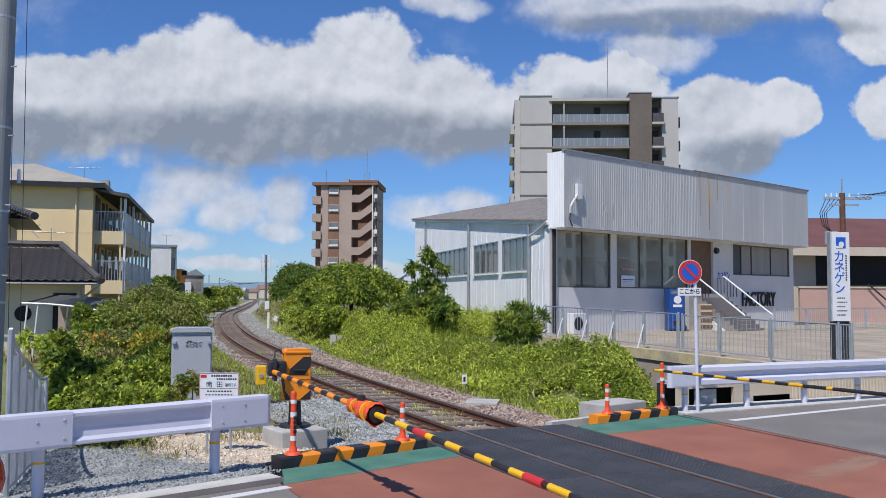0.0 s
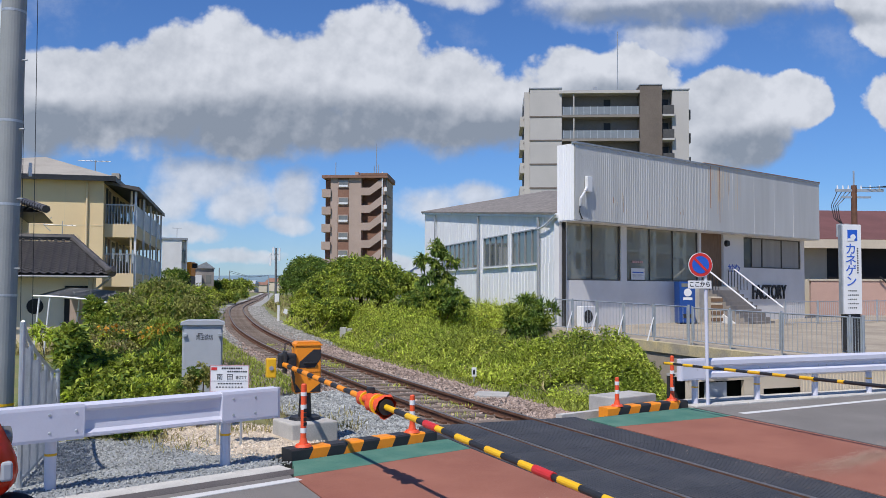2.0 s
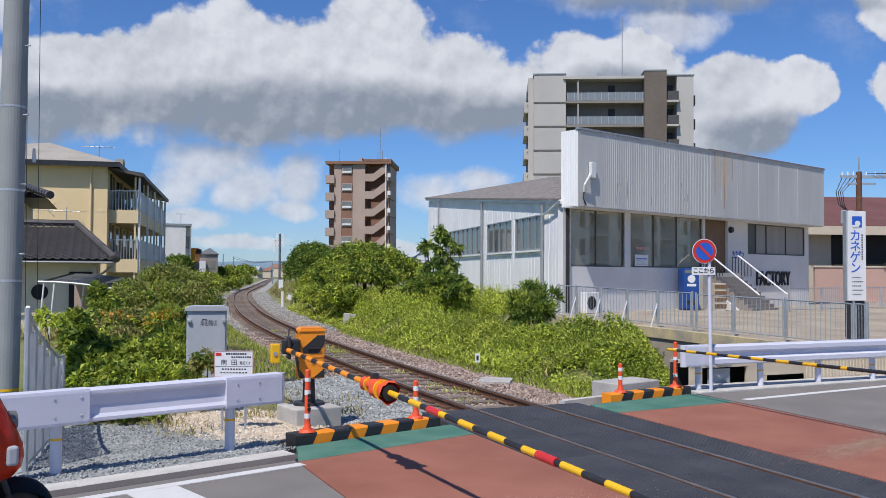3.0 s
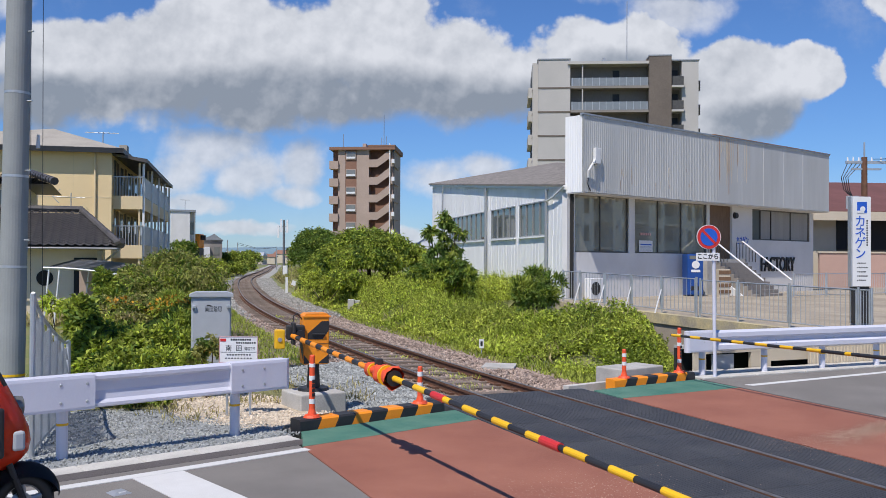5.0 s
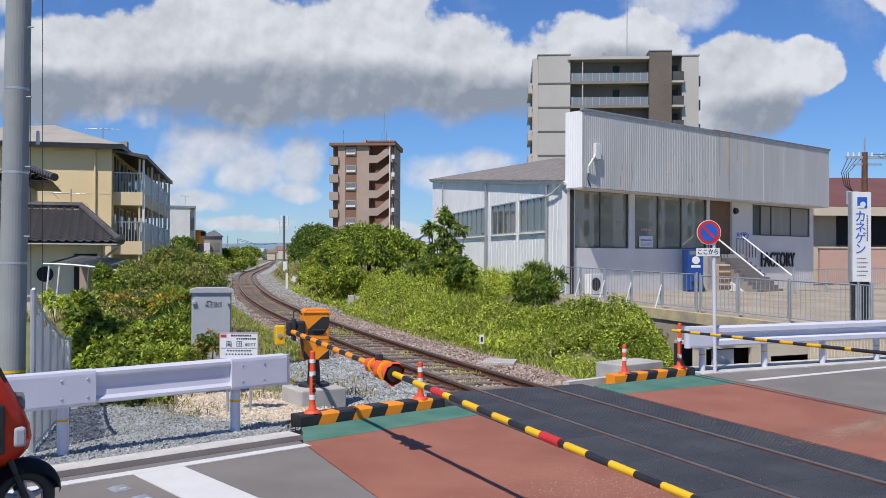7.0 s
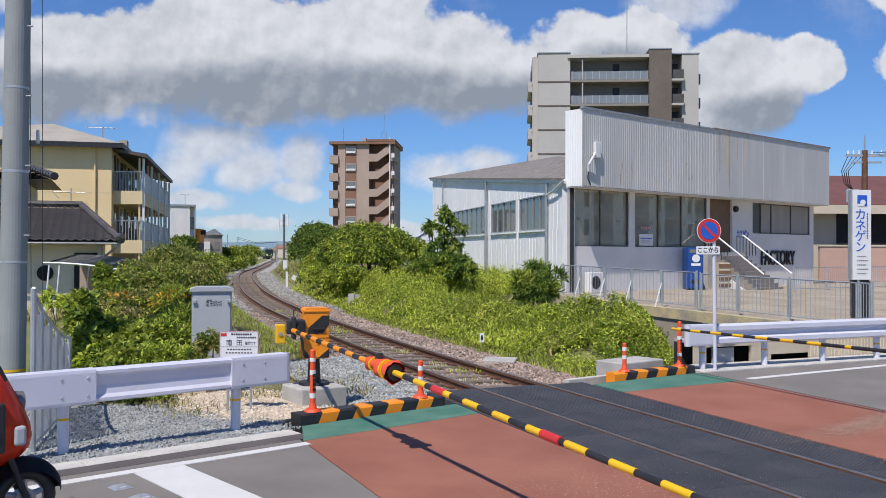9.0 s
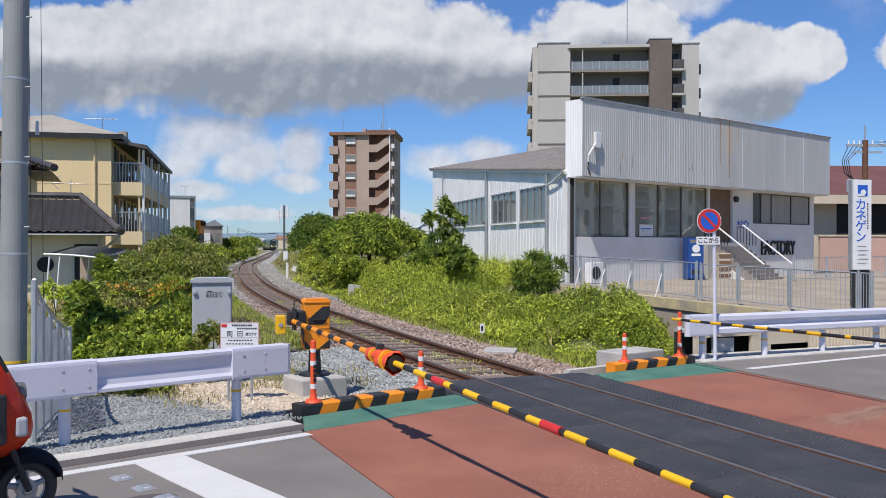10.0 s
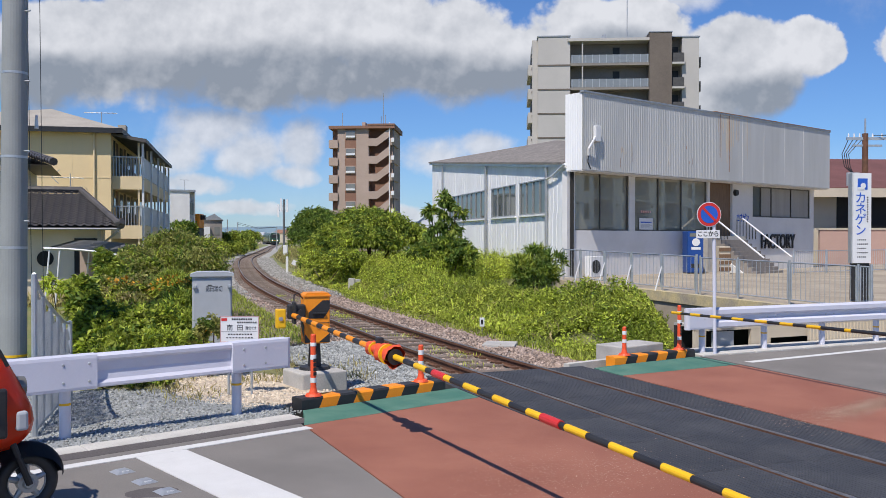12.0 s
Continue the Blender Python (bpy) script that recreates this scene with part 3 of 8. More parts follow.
slab("green_strip_far", [(skew(8.25, 10.72), 8.253), (skew(7.75, 13.27, 0.37), 7.753), (13.35, 8.75), (11.3, 9.02), (skew(9.02, 10.72), 9.02)], -0.14, 0.006, M["green_road"], "faded green surfacing strip beside the kerb", "road surfacing")
# thin dark line where the red surfacing meets the far asphalt
slab("dark_boundary_line", [(skew(LO_Y, 13.26, 0.37), LO_Y), (skew(LO_Y, 13.30, 0.37), LO_Y), (skew(8.7, 13.30, 0.37), 8.7), (skew(8.7, 13.26, 0.37), 8.7)], -0.1, 0.009, M["patch"], "thin dark line between red surfacing and asphalt", "road joint")
slab("road_edge_strip", [(-80, 8.453), (5.36, 8.453), (5.46, 8.70), (-80, 8.70)], -0.14, 0.002, M["patch"], "dark asphalt gutter strip along the curb", "road")
for name, pts in (("edge_line", [(-80, 8.13), (5.17, 8.13), (5.17, 8.27), (-80, 8.27)]), ("stop_line", [(3.23, 3.0), (3.72, 3.0), (3.72, 8.125), (3.23, 8.125)]),
                  ("edge_line_far", [(13.4, 7.86), (13.4, 7.70), (120, 7.70 - 106.6 * 0.19), (120, 7.86 - 106.6 * 0.19)][::-1])):
    slab(name, pts if name != "edge_line_far" else [(13.4, 7.72), (120, 7.72 - 106.6 * 0.19), (120, 7.87 - 106.6 * 0.19), (13.4, 7.87)], -0.02, 0.0075, M["white_line"], "white painted road line, slightly worn", "road marking")


# concrete edge stones: one per stretch
def edge_stones():
    curb = thing("curb", "pale concrete edge stones along the carriageway", "curb", kind="structure")
    me = link_mesh("stone_slab", one_box(-0.297, 0.297, -0.14, 0.14, -0.16, 0.02, 0.012), M["curb"])
    x = -2.1
    while x < 5.2:
        ob = new("curb_stone", me)
        ob.parent, ob.matrix_basis = curb, pose(x, 8.845, -0.012)
        x += 0.6
    curb2 = thing("curb_far", "pale concrete edge stones under the far guard rail", "curb", kind="structure")
    x = 13.75
    while x < 34:
        ob = new("curb_stone", me)
        ob.parent, ob.matrix_basis = curb2, pose(x, curb_y(x) + 0.16, 0.012, 0, 0, -15.1 if x < 21 else -10.8)
        x += 0.592
    return curb


edge_stones()
slab("gravel_verge", [(-20, 8.99), (5.46, 8.99), (5.5, 9.3), (6.0, 10.1), (5.6, 11.2), (4.4, 12.2), (-20, 13.5)], -0.14, -0.005, M["gravel"], "grey gravel verge behind the guard rail", "gravel")
slab("sand_patch", [(5.92 + (0.80 + 0.25 * noise.noise((math.cos(i * 0.2618) * 2, math.sin(i * 0.2618) * 2, 1.0))) * math.cos(i * 0.2618), 10.95 + (1.35 + 0.35 * noise.noise((math.cos(i * 0.2618) * 3, math.sin(i * 0.2618) * 3, 4.0))) * math.sin(i * 0.2618)) for i in range(24)], -0.1, 0.008, M["soil"], "pale dry sandy soil by the barrier footing", "soil")


# ---- track ----
def station_rows(s0, s1, step, z=0.0):
    rows = []
    s = s0
    while s <= s1:
        p, d = on_track(s)
        rows.append((p.x, p.y, p.z + z, d.y, -d.x))
        s += step
    return rows


def build_track():
    track = thing("railway_track", "single railway line with rusty rails on old timber sleepers", "railway track", kind="structure")
    s_cross, s_end = run_at_y(9.55), TRACK_S[-1] - 1
    bed = sweep(bm_new(), [(-2.6, -0.32), (-1.7, -0.155), (1.7, -0.155), (2.6, -0.32)], station_rows(s_cross - 0.4, run_at_y(58), 2.0))
    part("ballast_bed", bed, M["ballast"], track, "grey-brown crushed stone ballast")
    far_bed = sweep(bm_new(), [(-2.6, -0.32), (-1.9, -0.155), (1.9, -0.155), (2.6, -0.32)], station_rows(run_at_y(58), s_end, 2.0, 0.045))
    part("ballast_bed", far_bed, M["ballast_pale"], track, "pale grey ballast round the bend")
    inner = sweep(bm_new(), [(-1.12, -0.16), (-1.12, -0.149), (1.12, -0.149), (1.12, -0.16)], station_rows(run_at_y(20), run_at_y(58), 2.0))
    part("gauge_bed", inner, M["ballast_dark"], track, "dark oil-stained ballast between the sleepers")
    inner = sweep(bm_new(), [(-1.12, -0.12), (-1.12, -0.104), (1.12, -0.104), (1.12, -0.12)], station_rows(run_at_y(58), s_end, 2.0, -0.001))
    part("gauge_bed", inner, M["ballast_dark"], track, "dark oil-stained ballast between the sleepers")
    head = [(-0.033, 0.0), (0.033, 0.0), (0.033, -0.035), (0.009, -0.05), (0.009, -0.115), (0.06, -0.13), (0.06, -0.14), (-0.06, -0.14), (-0.06, -0.13), (-0.009, -0.115), (-0.009, -0.05), (-0.033, -0.035)]
    for side in (-1, 1):
        prof = [(a + side * 0.567, h + 0.012) for a, h in head]
        part("rail", sweep(bm_new(), prof, station_rows(0.5, s_end, 1.5)), M["rail_rust"], track, "rusty brown steel rail")
        prof = [(side * 0.567 - 0.028, 0.0125), (side * 0.567 + 0.028, 0.0125), (side * 0.567 + 0.028, 0.0155), (side * 0.567 - 0.028, 0.0155)]
        part("rail_head", sweep(bm_new(), prof, station_rows(0.5, s_end, 1.5)), M["rail_top"], track, "worn running surface of the rail")
    sleeper = link_mesh("sleeper", one_box(-1.0, 1.0, -0.11, 0.11, -0.2, -0.108, 0.008), M["sleeper"])
    plate = bm_new()
    for side in (-1, 1):
        box(plate, side * 0.567 - 0.14, side * 0.567 - 0.065, -0.06, 0.06, -0.108, -0.07)
        box(plate, side * 0.567 + 0.065, side * 0.567 + 0.14, -0.06, 0.06, -0.108, -0.07)
    plate = link_mesh("rail_clip", plate, M["rail_rust"])
    s = s_cross + 0.3
    k = 0
    while k < 260:
        p, d = on_track(s)
        turn = math.degrees(math.atan2(d.y, d.x)) - 90
        ob = new("sleeper", sleeper)
        ob.parent, ob.matrix_basis = track, pose(p.x, p.y, 0.02 if p.y > 57 else 0, 0, 0, turn + random.uniform(-0.7, 0.7))
        if k < 60:
            cl = new("rail_clip", plate)
            cl.parent, cl.matrix_basis = ob, pose(0, 0, 0)
        s += 0.66
        k += 1


build_track()


def crossing_panels():
    deck = thing("crossing_deck", "black ribbed rubber crossing panels between the rails", "crossing deck", kind="structure")
    turn = math.degrees(math.atan(0.335))

    def panel_mesh(x0, x1, length):
        bm = bm_new()
        box(bm, x0, x1, -length / 2 + 0.006, length / 2 - 0.006, -0.12, 0.004, 0.008)
        k = int((x1 - x0) / 0.05)
        for i in range(k):
            a = x0 + 0.03 + i * (x1 - x0 - 0.04) / k
            box(bm, a, a + 0.018, -length / 2 + 0.02, length / 2 - 0.02, 0.003, 0.007)
        return link_mesh("rubber_panel", bm, M["rubber"])
    kinds = [panel_mesh(-1.40, -0.615, 1.2), panel_mesh(-0.49, 0.0, 1.2), panel_mesh(0.0, 0.49, 1.2), panel_mesh(0.615, 1.27, 1.2)]
    for i in range(15):
        y = 9.0 - i * 1.2 * math.cos(radians(turn)) + 0.12
        for me in kinds:
            ob = new("rubber_panel", me)
            ob.parent, ob.matrix_basis = deck, pose(track_x(min(y, 8)) + (0.335 * (y - 8) if y > 8 else 0), y, 0.004, 0, 0, -turn)


crossing_panels()


# ---- roadside things ----
def w_beam(bm, pts, z0, z1, depth=0.09, trough=False):
    """The corrugated beam of a guard rail along points (x, y); its face looks to the right of the way."""
    h = z1 - z0
    prof = [(0.0, 0.0), (0.02, 0.02 * h), (depth, 0.10 * h), (depth, 0.30 * h), (0.015, 0.42 * h), (0.015, 0.58 * h), (depth, 0.70 * h), (depth, 0.90 * h), (0.02, 0.98 * h), (0.0, h), (-0.012, h), (-0.012, 0)]
    if trough:
        prof = [(0.0, 0.0), (0.05, 0.02 * h), (depth, 0.07 * h), (depth, 0.15 * h), (0.060, 0.25 * h), (0.048, 0.5 * h), (0.060, 0.76 * h), (depth, 0.84 * h), (depth, 0.93 * h), (0.05, 0.98 * h), (0.0, h), (-0.012, h), (-0.012, 0)]
    rows = []
    for i, (x, y) in enumerate(pts):
        a, b = pts[max(0, i - 1)], pts[min(len(pts) - 1, i + 1)]
        d = Vector((b[0] - a[0], b[1] - a[1])).normalized()
        rows.append((x, y, z0, d.y, -d.x))
    return sweep(bm, prof, rows)


def flat_sleeve(bm, a, b, z0, z1, out=0.098):
    """The rounded end piece of a guard rail, flat on its face."""
    d = Vector((b[0] - a[0], b[1] - a[1])).normalized()
    prof = [(out, 0.01), (out + 0.006, 0.04), (out + 0.006, z1 - z0 - 0.04), (out, z1 - z0 - 0.01), (-0.02, z1 - z0), (-0.02, 0)]
    return sweep(bm, prof, [(a[0], a[1], z0, d.y, -d.x), (b[0], b[1], z0, d.y, -d.x)])


def bolts(parent, pts, facing):
    me = link_mesh("bolt", one_tube((0, 0, 0), (facing[0] * 0.005, facing[1] * 0.005, 0), 0.016, 0.012, 8), M["galv"])
    for p in pts:
        ob = new("bolt", me)
        ob.parent, ob.matrix_basis = parent, pose(*p)


def guard_rails():
    g = thing("guard_rail", "white-painted steel guard rail on round posts", "guard rail", kind="", group="guard rails")
    z0, z1 = 0.50, 0.86
    beam = part("beam", w_beam(bm_new(), [(1.2 + 0.2 * i, 9.33) for i in range(21)], z0, z1, trough=True), M["white_paint"], g)
    for a, b in (((2.35, 9.33), (3.27, 9.33)), ((4.80, 9.33), (5.52, 9.33))):
        sl = part("end_sleeve", flat_sleeve(bm_new(), a, b, z0 - 0.005, z1 + 0.005), M["white_paint"], g)
        for x in (a[0] + 0.58, a[0] + 0.84) if a[0] < 3 else (a[0] + 0.14, a[0] + 0.42):
            bolts(sl, [(x, 9.225, z0 + 0.09), (x, 9.225, z1 - 0.09)], (0, -1))
    end = bm_new()
    for i in range(7):
        a0, a1 = i * math.pi / 7, (i + 1) * math.pi / 7
        c = (5.52, 9.28)
        p0 = (c[0] + 0.055 * math.sin(a0), c[1] - 0.052 * math.cos(a0))
        p1 = (c[0] + 0.055 * math.sin(a1), c[1] - 0.052 * math.cos(a1))
        v = [end.verts.new((x, y, z)) for (x, y), z in ((p0, z0), (p1, z0), (p1, z1), (p0, z1))]
        end.faces.new(v)
    part("rounded_end", end, M["white_paint"], g, smooth=True)
    for x in (1.02, 3.01, 4.95):
        post = part("post", one_tube((x, 9.43, -0.3), (x, 9.43, 0.80), 0.057, n=16), M["white_paint"], g, smooth=False)
        part("reflective_band", one_tube((x, 9.43, 0.335), (x, 9.43, 0.36), 0.0585, n=16), M["yellow"], post, "orange reflective band")
        part("bracket", one_box(x - 0.05, x + 0.05, 9.32, 9.40, 0.58, 0.78), M["white_paint"], g)
    g2 = thing("guard_rail", "long white guard rail beyond the crossing, over the ditch", "guard rail", group="guard rails")
    z0, z1 = 0.45, 0.82
    d = Vector((1, -0.315)).normalized()
    at = lambda s: (13.36 + d.x * s, 8.97 + d.y * s)
    part("beam", w_beam(bm_new(), [at(0.1 + 0.5 * i) for i in range(24)], z0, z1), M["white_paint"], g2)
    part("end_sleeve", flat_sleeve(bm_new(), at(0.0), at(0.55), z0 - 0.005, z1 + 0.005), M["white_paint"], g2)
    end = bm_new()
    c = Vector((*at(0.0), 0)) + Vector((d.y, -d.x, 0)) * 0.04
    tube(end, c + Vector((0, 0, z0)), c + Vector((0, 0, z1)), 0.062, n=16)
    part("rounded_end", end, M["white_paint"], g2)
    for i in range(9):
        p = at(0.42 + 1.42 * i)
        q = (p[0] - d.y * 0.09, p[1] + d.x * 0.09)
        post = part("post", one_tube((q[0], q[1], -0.5), (q[0], q[1], 0.78), 0.057, n=14), M["white_paint"], g2)
        part("reflective_band", one_tube((q[0], q[1], 0.30), (q[0], q[1], 0.325), 0.0585, n=14), M["yellow"], post, "orange reflective band")
        for s in (-0.1, 0.1):
            r = at(0.42 + 1.42 * i + s)
            bolts(g2, [(r[0] + d.y * 0.10, r[1] - d.x * 0.10, z) for z in (z0 + 0.18,)], (d.y, -d.x))


guard_rails()


def striped_kerb(a, b, label, width=0.24, height=0.13, first=0):
    """A precast kerb in black and orange slanting blocks from a to b (its road-side foot)."""
    a, b = Vector((*a, 0)), Vector((*b, 0))
    d = (b - a)
    length = d.length
    turn = math.degrees(math.atan2(d.y, d.x))
    k = thing("striped_kerb", label, "kerb", pose(a.x, a.y, 0, 0, 0, turn), group="striped kerbs")
    n = max(5, int(length / 0.235))
    lean = 0.13
    for i in range(n):
        x0, x1 = i * length / n, (i + 1) * length / n
        c0 = 0.0 if i == 0 else lean
        c1 = 0.0 if i == n - 1 else lean
        bm = bm_new()
        vs = [(x0 - c0 * 0.5, 0, -0.1), (x1 - c1 * 0.5, 0, -0.1), (x1 + c1 * 0.4, 0.012, height - 0.02), (x0 + c0 * 0.4, 0.012, height - 0.02),
              (x0 + c0 * 0.5, 0.04, height), (x1 + c1 * 0.5, 0.04, height), (x1 + c1 * 0.5, width, height), (x0 + c0 * 0.5, width, height), (x0, width, -0.1), (x1, width, -0.1)]
        v = [bm.verts.new(p) for p in vs]
        for f in ((0, 1, 2, 3), (3, 2, 5, 4), (4, 5, 6, 7), (7, 6, 9, 8), (0, 3, 4, 7, 8), (1, 9, 6, 5, 2)):
            bm.faces.new([v[j] for j in f])
        part("block", bm, M["orange" if (i + first) % 2 else "black"], k)
    return k


striped_kerb((5.64, 9.10), (7.88, 9.07), "kerb in black and orange slanting stripes beside the barrier")
striped_kerb((11.54, 9.08), (13.46, 8.85), "short black and orange striped kerb by the concrete block", 0.22, 0.115, 1)


def delineator(p, height, label, top_slant=False):
    t = thing("delineator_post", label, "delineator", pose(*p), group="delineators")
    bm = bm_new()
    tube(bm, (0, 0, 0), (0, 0, 0.03), 0.105, 0.085, 16)
    tube(bm, (0, 0, 0.03), (0, 0, 0.10), 0.055, 0.038, 16)
    part("foot", bm, M["red_orange"], t)
    part("stem", one_tube((0, 0, 0.09), (0, 0, height), 0.036, 0.034, 16), M["red_orange"], t)
    part("cap", one_tube((0, 0, height), (0, 0, height + 0.012), 0.034, 0.025, 16), M["red_orange"], t)
    for z in ((height * 0.22, height * 0.30), (height * 0.60, height * 0.68), (height * 0.82, height * 0.88)) if height > 0.6 else ((height * 0.45, height * 0.58), (height * 0.75, height * 0.88)):
        part("reflective_band", one_tube((0, 0, z[0]), (0, 0, z[1]), 0.0375, n=16), M["skin_white"], t, "white reflective band")
    if height > 0.7:
        for k in range(4):
            part("print", one_box(-0.022, 0.022, -0.040, -0.034, height * 0.34 + 0.055 * k, height * 0.34 + 0.055 * k + 0.04), M["ink"], t, "black bar of print")
    return t


def gate_machine():
    """The barrier machine on its footing, with its arm lowered over the road."""
    solid("concrete_footing", one_box(-0.34, 0.34, -0.34, 0.34, -0.15, 0.22, 0.02), M["concrete"], "square pale concrete footing of the barrier machine", "footing", at=pose(6.74, 10.55, 0, 0, 0, -8))
    base = Vector((6.77, 10.60, 0.22))
    turn = -22
    t = thing("crossing_barrier", "orange and black level crossing barrier with lowered striped arm", "crossing barrier", pose(*base, 0, 0, turn))
    part("base_plate", one_tube((0, 0, 0), (0, 0, 0.04), 0.22, 0.21, 16), M["black"], t)
    part("column", one_tube((0, 0, 0.03), (0, 0, 0.42), 0.095, 0.075, 16), M["black"], t)
    bx = part("housing", one_box(-0.17, 0.19, -0.15, 0.15, 0.37, 1.04, 0.02), M["orange"], t, "orange steel housing")
    lid = bm_new()
    for poly in ([(-0.17, 1.04), (0.19, 1.04), (0.16, 1.075), (-0.13, 1.075)],):
        lo = [lid.verts.new((x, -0.152, z)) for x, z in poly]
        hi = [lid.verts.new((x, 0.152, z)) for x, z in poly]
        lid.faces.new(lo), lid.faces.new(hi[::-1])
        for i in range(4):
            lid.faces.new((lo[i], hi[i], hi[(i + 1) % 4], lo[(i + 1) % 4]))
    bmesh.ops.recalc_face_normals(lid, faces=lid.faces[:])
    part("lid", lid, M["orange"], t)

    def plate(outline, y0=-0.1535, y1=-0.149):
        bm = bm_new()
        v = [bm.verts.new((x, y0, z)) for x, z in outline]
        w = [bm.verts.new((x, y1, z)) for x, z in outline]
        bm.faces.new(v)
        for i in range(len(v)):
            bm.faces.new((v[i], w[i], w[(i + 1) % len(v)], v[(i + 1) % len(v)]))
        bmesh.ops.recalc_face_normals(bm, faces=bm.faces[:])
        return bm
    for outline in ([(-0.11, 0.80), (-0.11, 0.72), (0.098, 0.72), (0.185, 0.845), (0.185, 0.968), (0.085, 0.968)], [(0.03, 0.385), (0.185, 0.385), (0.185, 0.51)], [(-0.165, 0.51), (-0.165, 0.385), (-0.07, 0.385)]):
        part("black_stripe", plate(outline), M["black"], bx, "black warning stripe")
    side = bm_new()
    v = [side.verts.new((x, y, z)) for x in (-0.1735, -0.169) for y, z in ((-0.14, 0.60), (0.14, 0.80), (0.14, 0.62), (-0.14, 0.42))]
    for f in ((0, 1, 2, 3), (0, 4, 5, 1), (1, 5, 6, 2), (2, 6, 7, 3), (3, 7, 4, 0)):
        side.faces.new([v[k] for k in f])
    part("black_stripe", side, M["black"], bx, "black warning stripe")
    part("door_handle", one_box(-0.055, 0.125, -0.185, -0.1536, 0.775, 0.80, 0.006), M["black"], bx, "black door handle")
    part("door_seam", one_box(-0.165, 0.185, -0.1555, -0.1536, 0.655, 0.661), M["ink"], bx)
    part("lock", one_tube((0.02, -0.165, 0.60), (0.02, -0.1536, 0.60), 0.018, n=10), M["galv"], bx)
    part("rain_edge", one_box(-0.185, 0.205, -0.165, -0.1536, 1.02, 1.045, 0.004), M["orange"], bx)
    part("cable_loop", pipe(bm_new(), [(-0.16, -0.02, 0.98), (-0.24, -0.04, 1.07), (-0.30, -0.08, 1.04), (-0.31, -0.12, 0.92)], 0.009, 7), M["black"], t, "black cable loop")
    weight = part("counterweight", one_box(-0.56, -0.43, -0.20, -0.06, 0.60, 0.86, 0.015), M["yellow"], t, "yellow counterweight block")
    part("bolt", one_tube((-0.50, -0.215, 0.73), (-0.50, -0.195, 0.73), 0.03, n=8), M["galv"], weight)
    hub = bm_new()
    box(hub, -0.40, -0.16, -0.22, -0.06, 0.72, 0.92, 0.02)
    box(hub, -0.34, -0.30, -0.30, -0.12, 0.66, 0.96, 0.01)
    tube(hub, (-0.24, -0.30, 0.80), (-0.24, 0.0, 0.80), 0.055)
    part("drive_hub", hub, M["black"], t, "black drive hub and links")
    # arm in world places, from the hub to its tip
    inv = t.matrix_basis.inverted()
    a, b = Vector((6.37, 10.51, 1.0)), Vector((3.93, 1.15, 0.60))
    total = (b - a).length
    arm = part("arm_core", one_tube(inv @ a, inv @ b, 0.031, 0.022, 12), M["black"], t, "black fibreglass arm")
    bands = []
    s = 0.02
    while s < total - 0.2:
        w = 0.215 if s < 2.9 else 0.255
        c = "orange" if s < 3.1 else "yellow"
        bands.append((s, min(s + w, total), c))
        s += 2 * w
    for s0, s1, c in bands:
        p, q = a.lerp(b, s0 / total), a.lerp(b, s1 / total)
        r0, r1 = 0.034 - 0.010 * s0 / total, 0.034 - 0.010 * s1 / total
        part("arm_band", one_tube(inv @ p, inv @ q, r0, r1, 12), M[c], arm, "bright band of the barrier arm")
    for s0 in (4.45, 6.29):
        p, q = a.lerp(b, s0 / total), a.lerp(b, (s0 + 0.24) / total)
        part("red_reflector", one_tube(inv @ p, inv @ q, 0.035, 0.034, 12), M["red"], arm, "red reflective sleeve")
    # wrapped joint sleeve
    p, q = a.lerp(b, 2.83 / total), a.lerp(b, 3.73 / total)
    ax = (q - p).normalized()
    qt = ax.to_track_quat("Z", "Y")
    bm = bm_new()
    rings = []
    for k in range(15):
        f = k / 14
        r = 0.050 + 0.050 * f ** 0.8 + 0.016 * math.sin(f * 15)
        if 0.38 < f < 0.50:
            r *= 0.72
        ring = []
        for j in range(18):
            an = 2 * math.pi * j / 18
            rr = r * (1 + 0.34 * noise.noise((f * 5, math.cos(an) * 1.8, math.sin(an) * 1.8)) + 0.16 * noise.noise((f * 14, math.cos(an) * 5, math.sin(an) * 5)))
            ring.append(bm.verts.new(inv @ (p + ax * (f * 0.72) + qt @ Vector((rr * math.cos(an), rr * math.sin(an), 0)))))
        rings.append(ring)
    for r, s in zip(rings, rings[1:]):
        for j in range(18):
            bm.faces.new((r[j], r[(j + 1) % 18], s[(j + 1) % 18], s[j]))
    wrap = part("joint_sleeve", bm, M["red_orange"], t, "red-orange cloth wrapped round the arm joint", smooth=True)
    for f0 in (0.22, 0.70):
        c0 = p + ax * (f0 * 0.72)
        r = 0.056 + 0.062 * f0 ** 0.8
        part("yellow_trim", one_tube(inv @ c0, inv @ (c0 + ax * 0.035), r, r + 0.004, 18), M["yellow"], wrap)
    part("dark_lining", one_tube(inv @ (p + ax * 0.66), inv @ (p + ax * 0.722), 0.075, 0.082, 18), M["black"], wrap)
    part("clamp", one_box(-0.04, 0.04, -0.03, 0.03, 0.10, 0.17, 0.01, Matrix.Translation(inv @ (p + ax * 0.30) - Vector((0, 0, 0.03)))), M["black"], wrap)


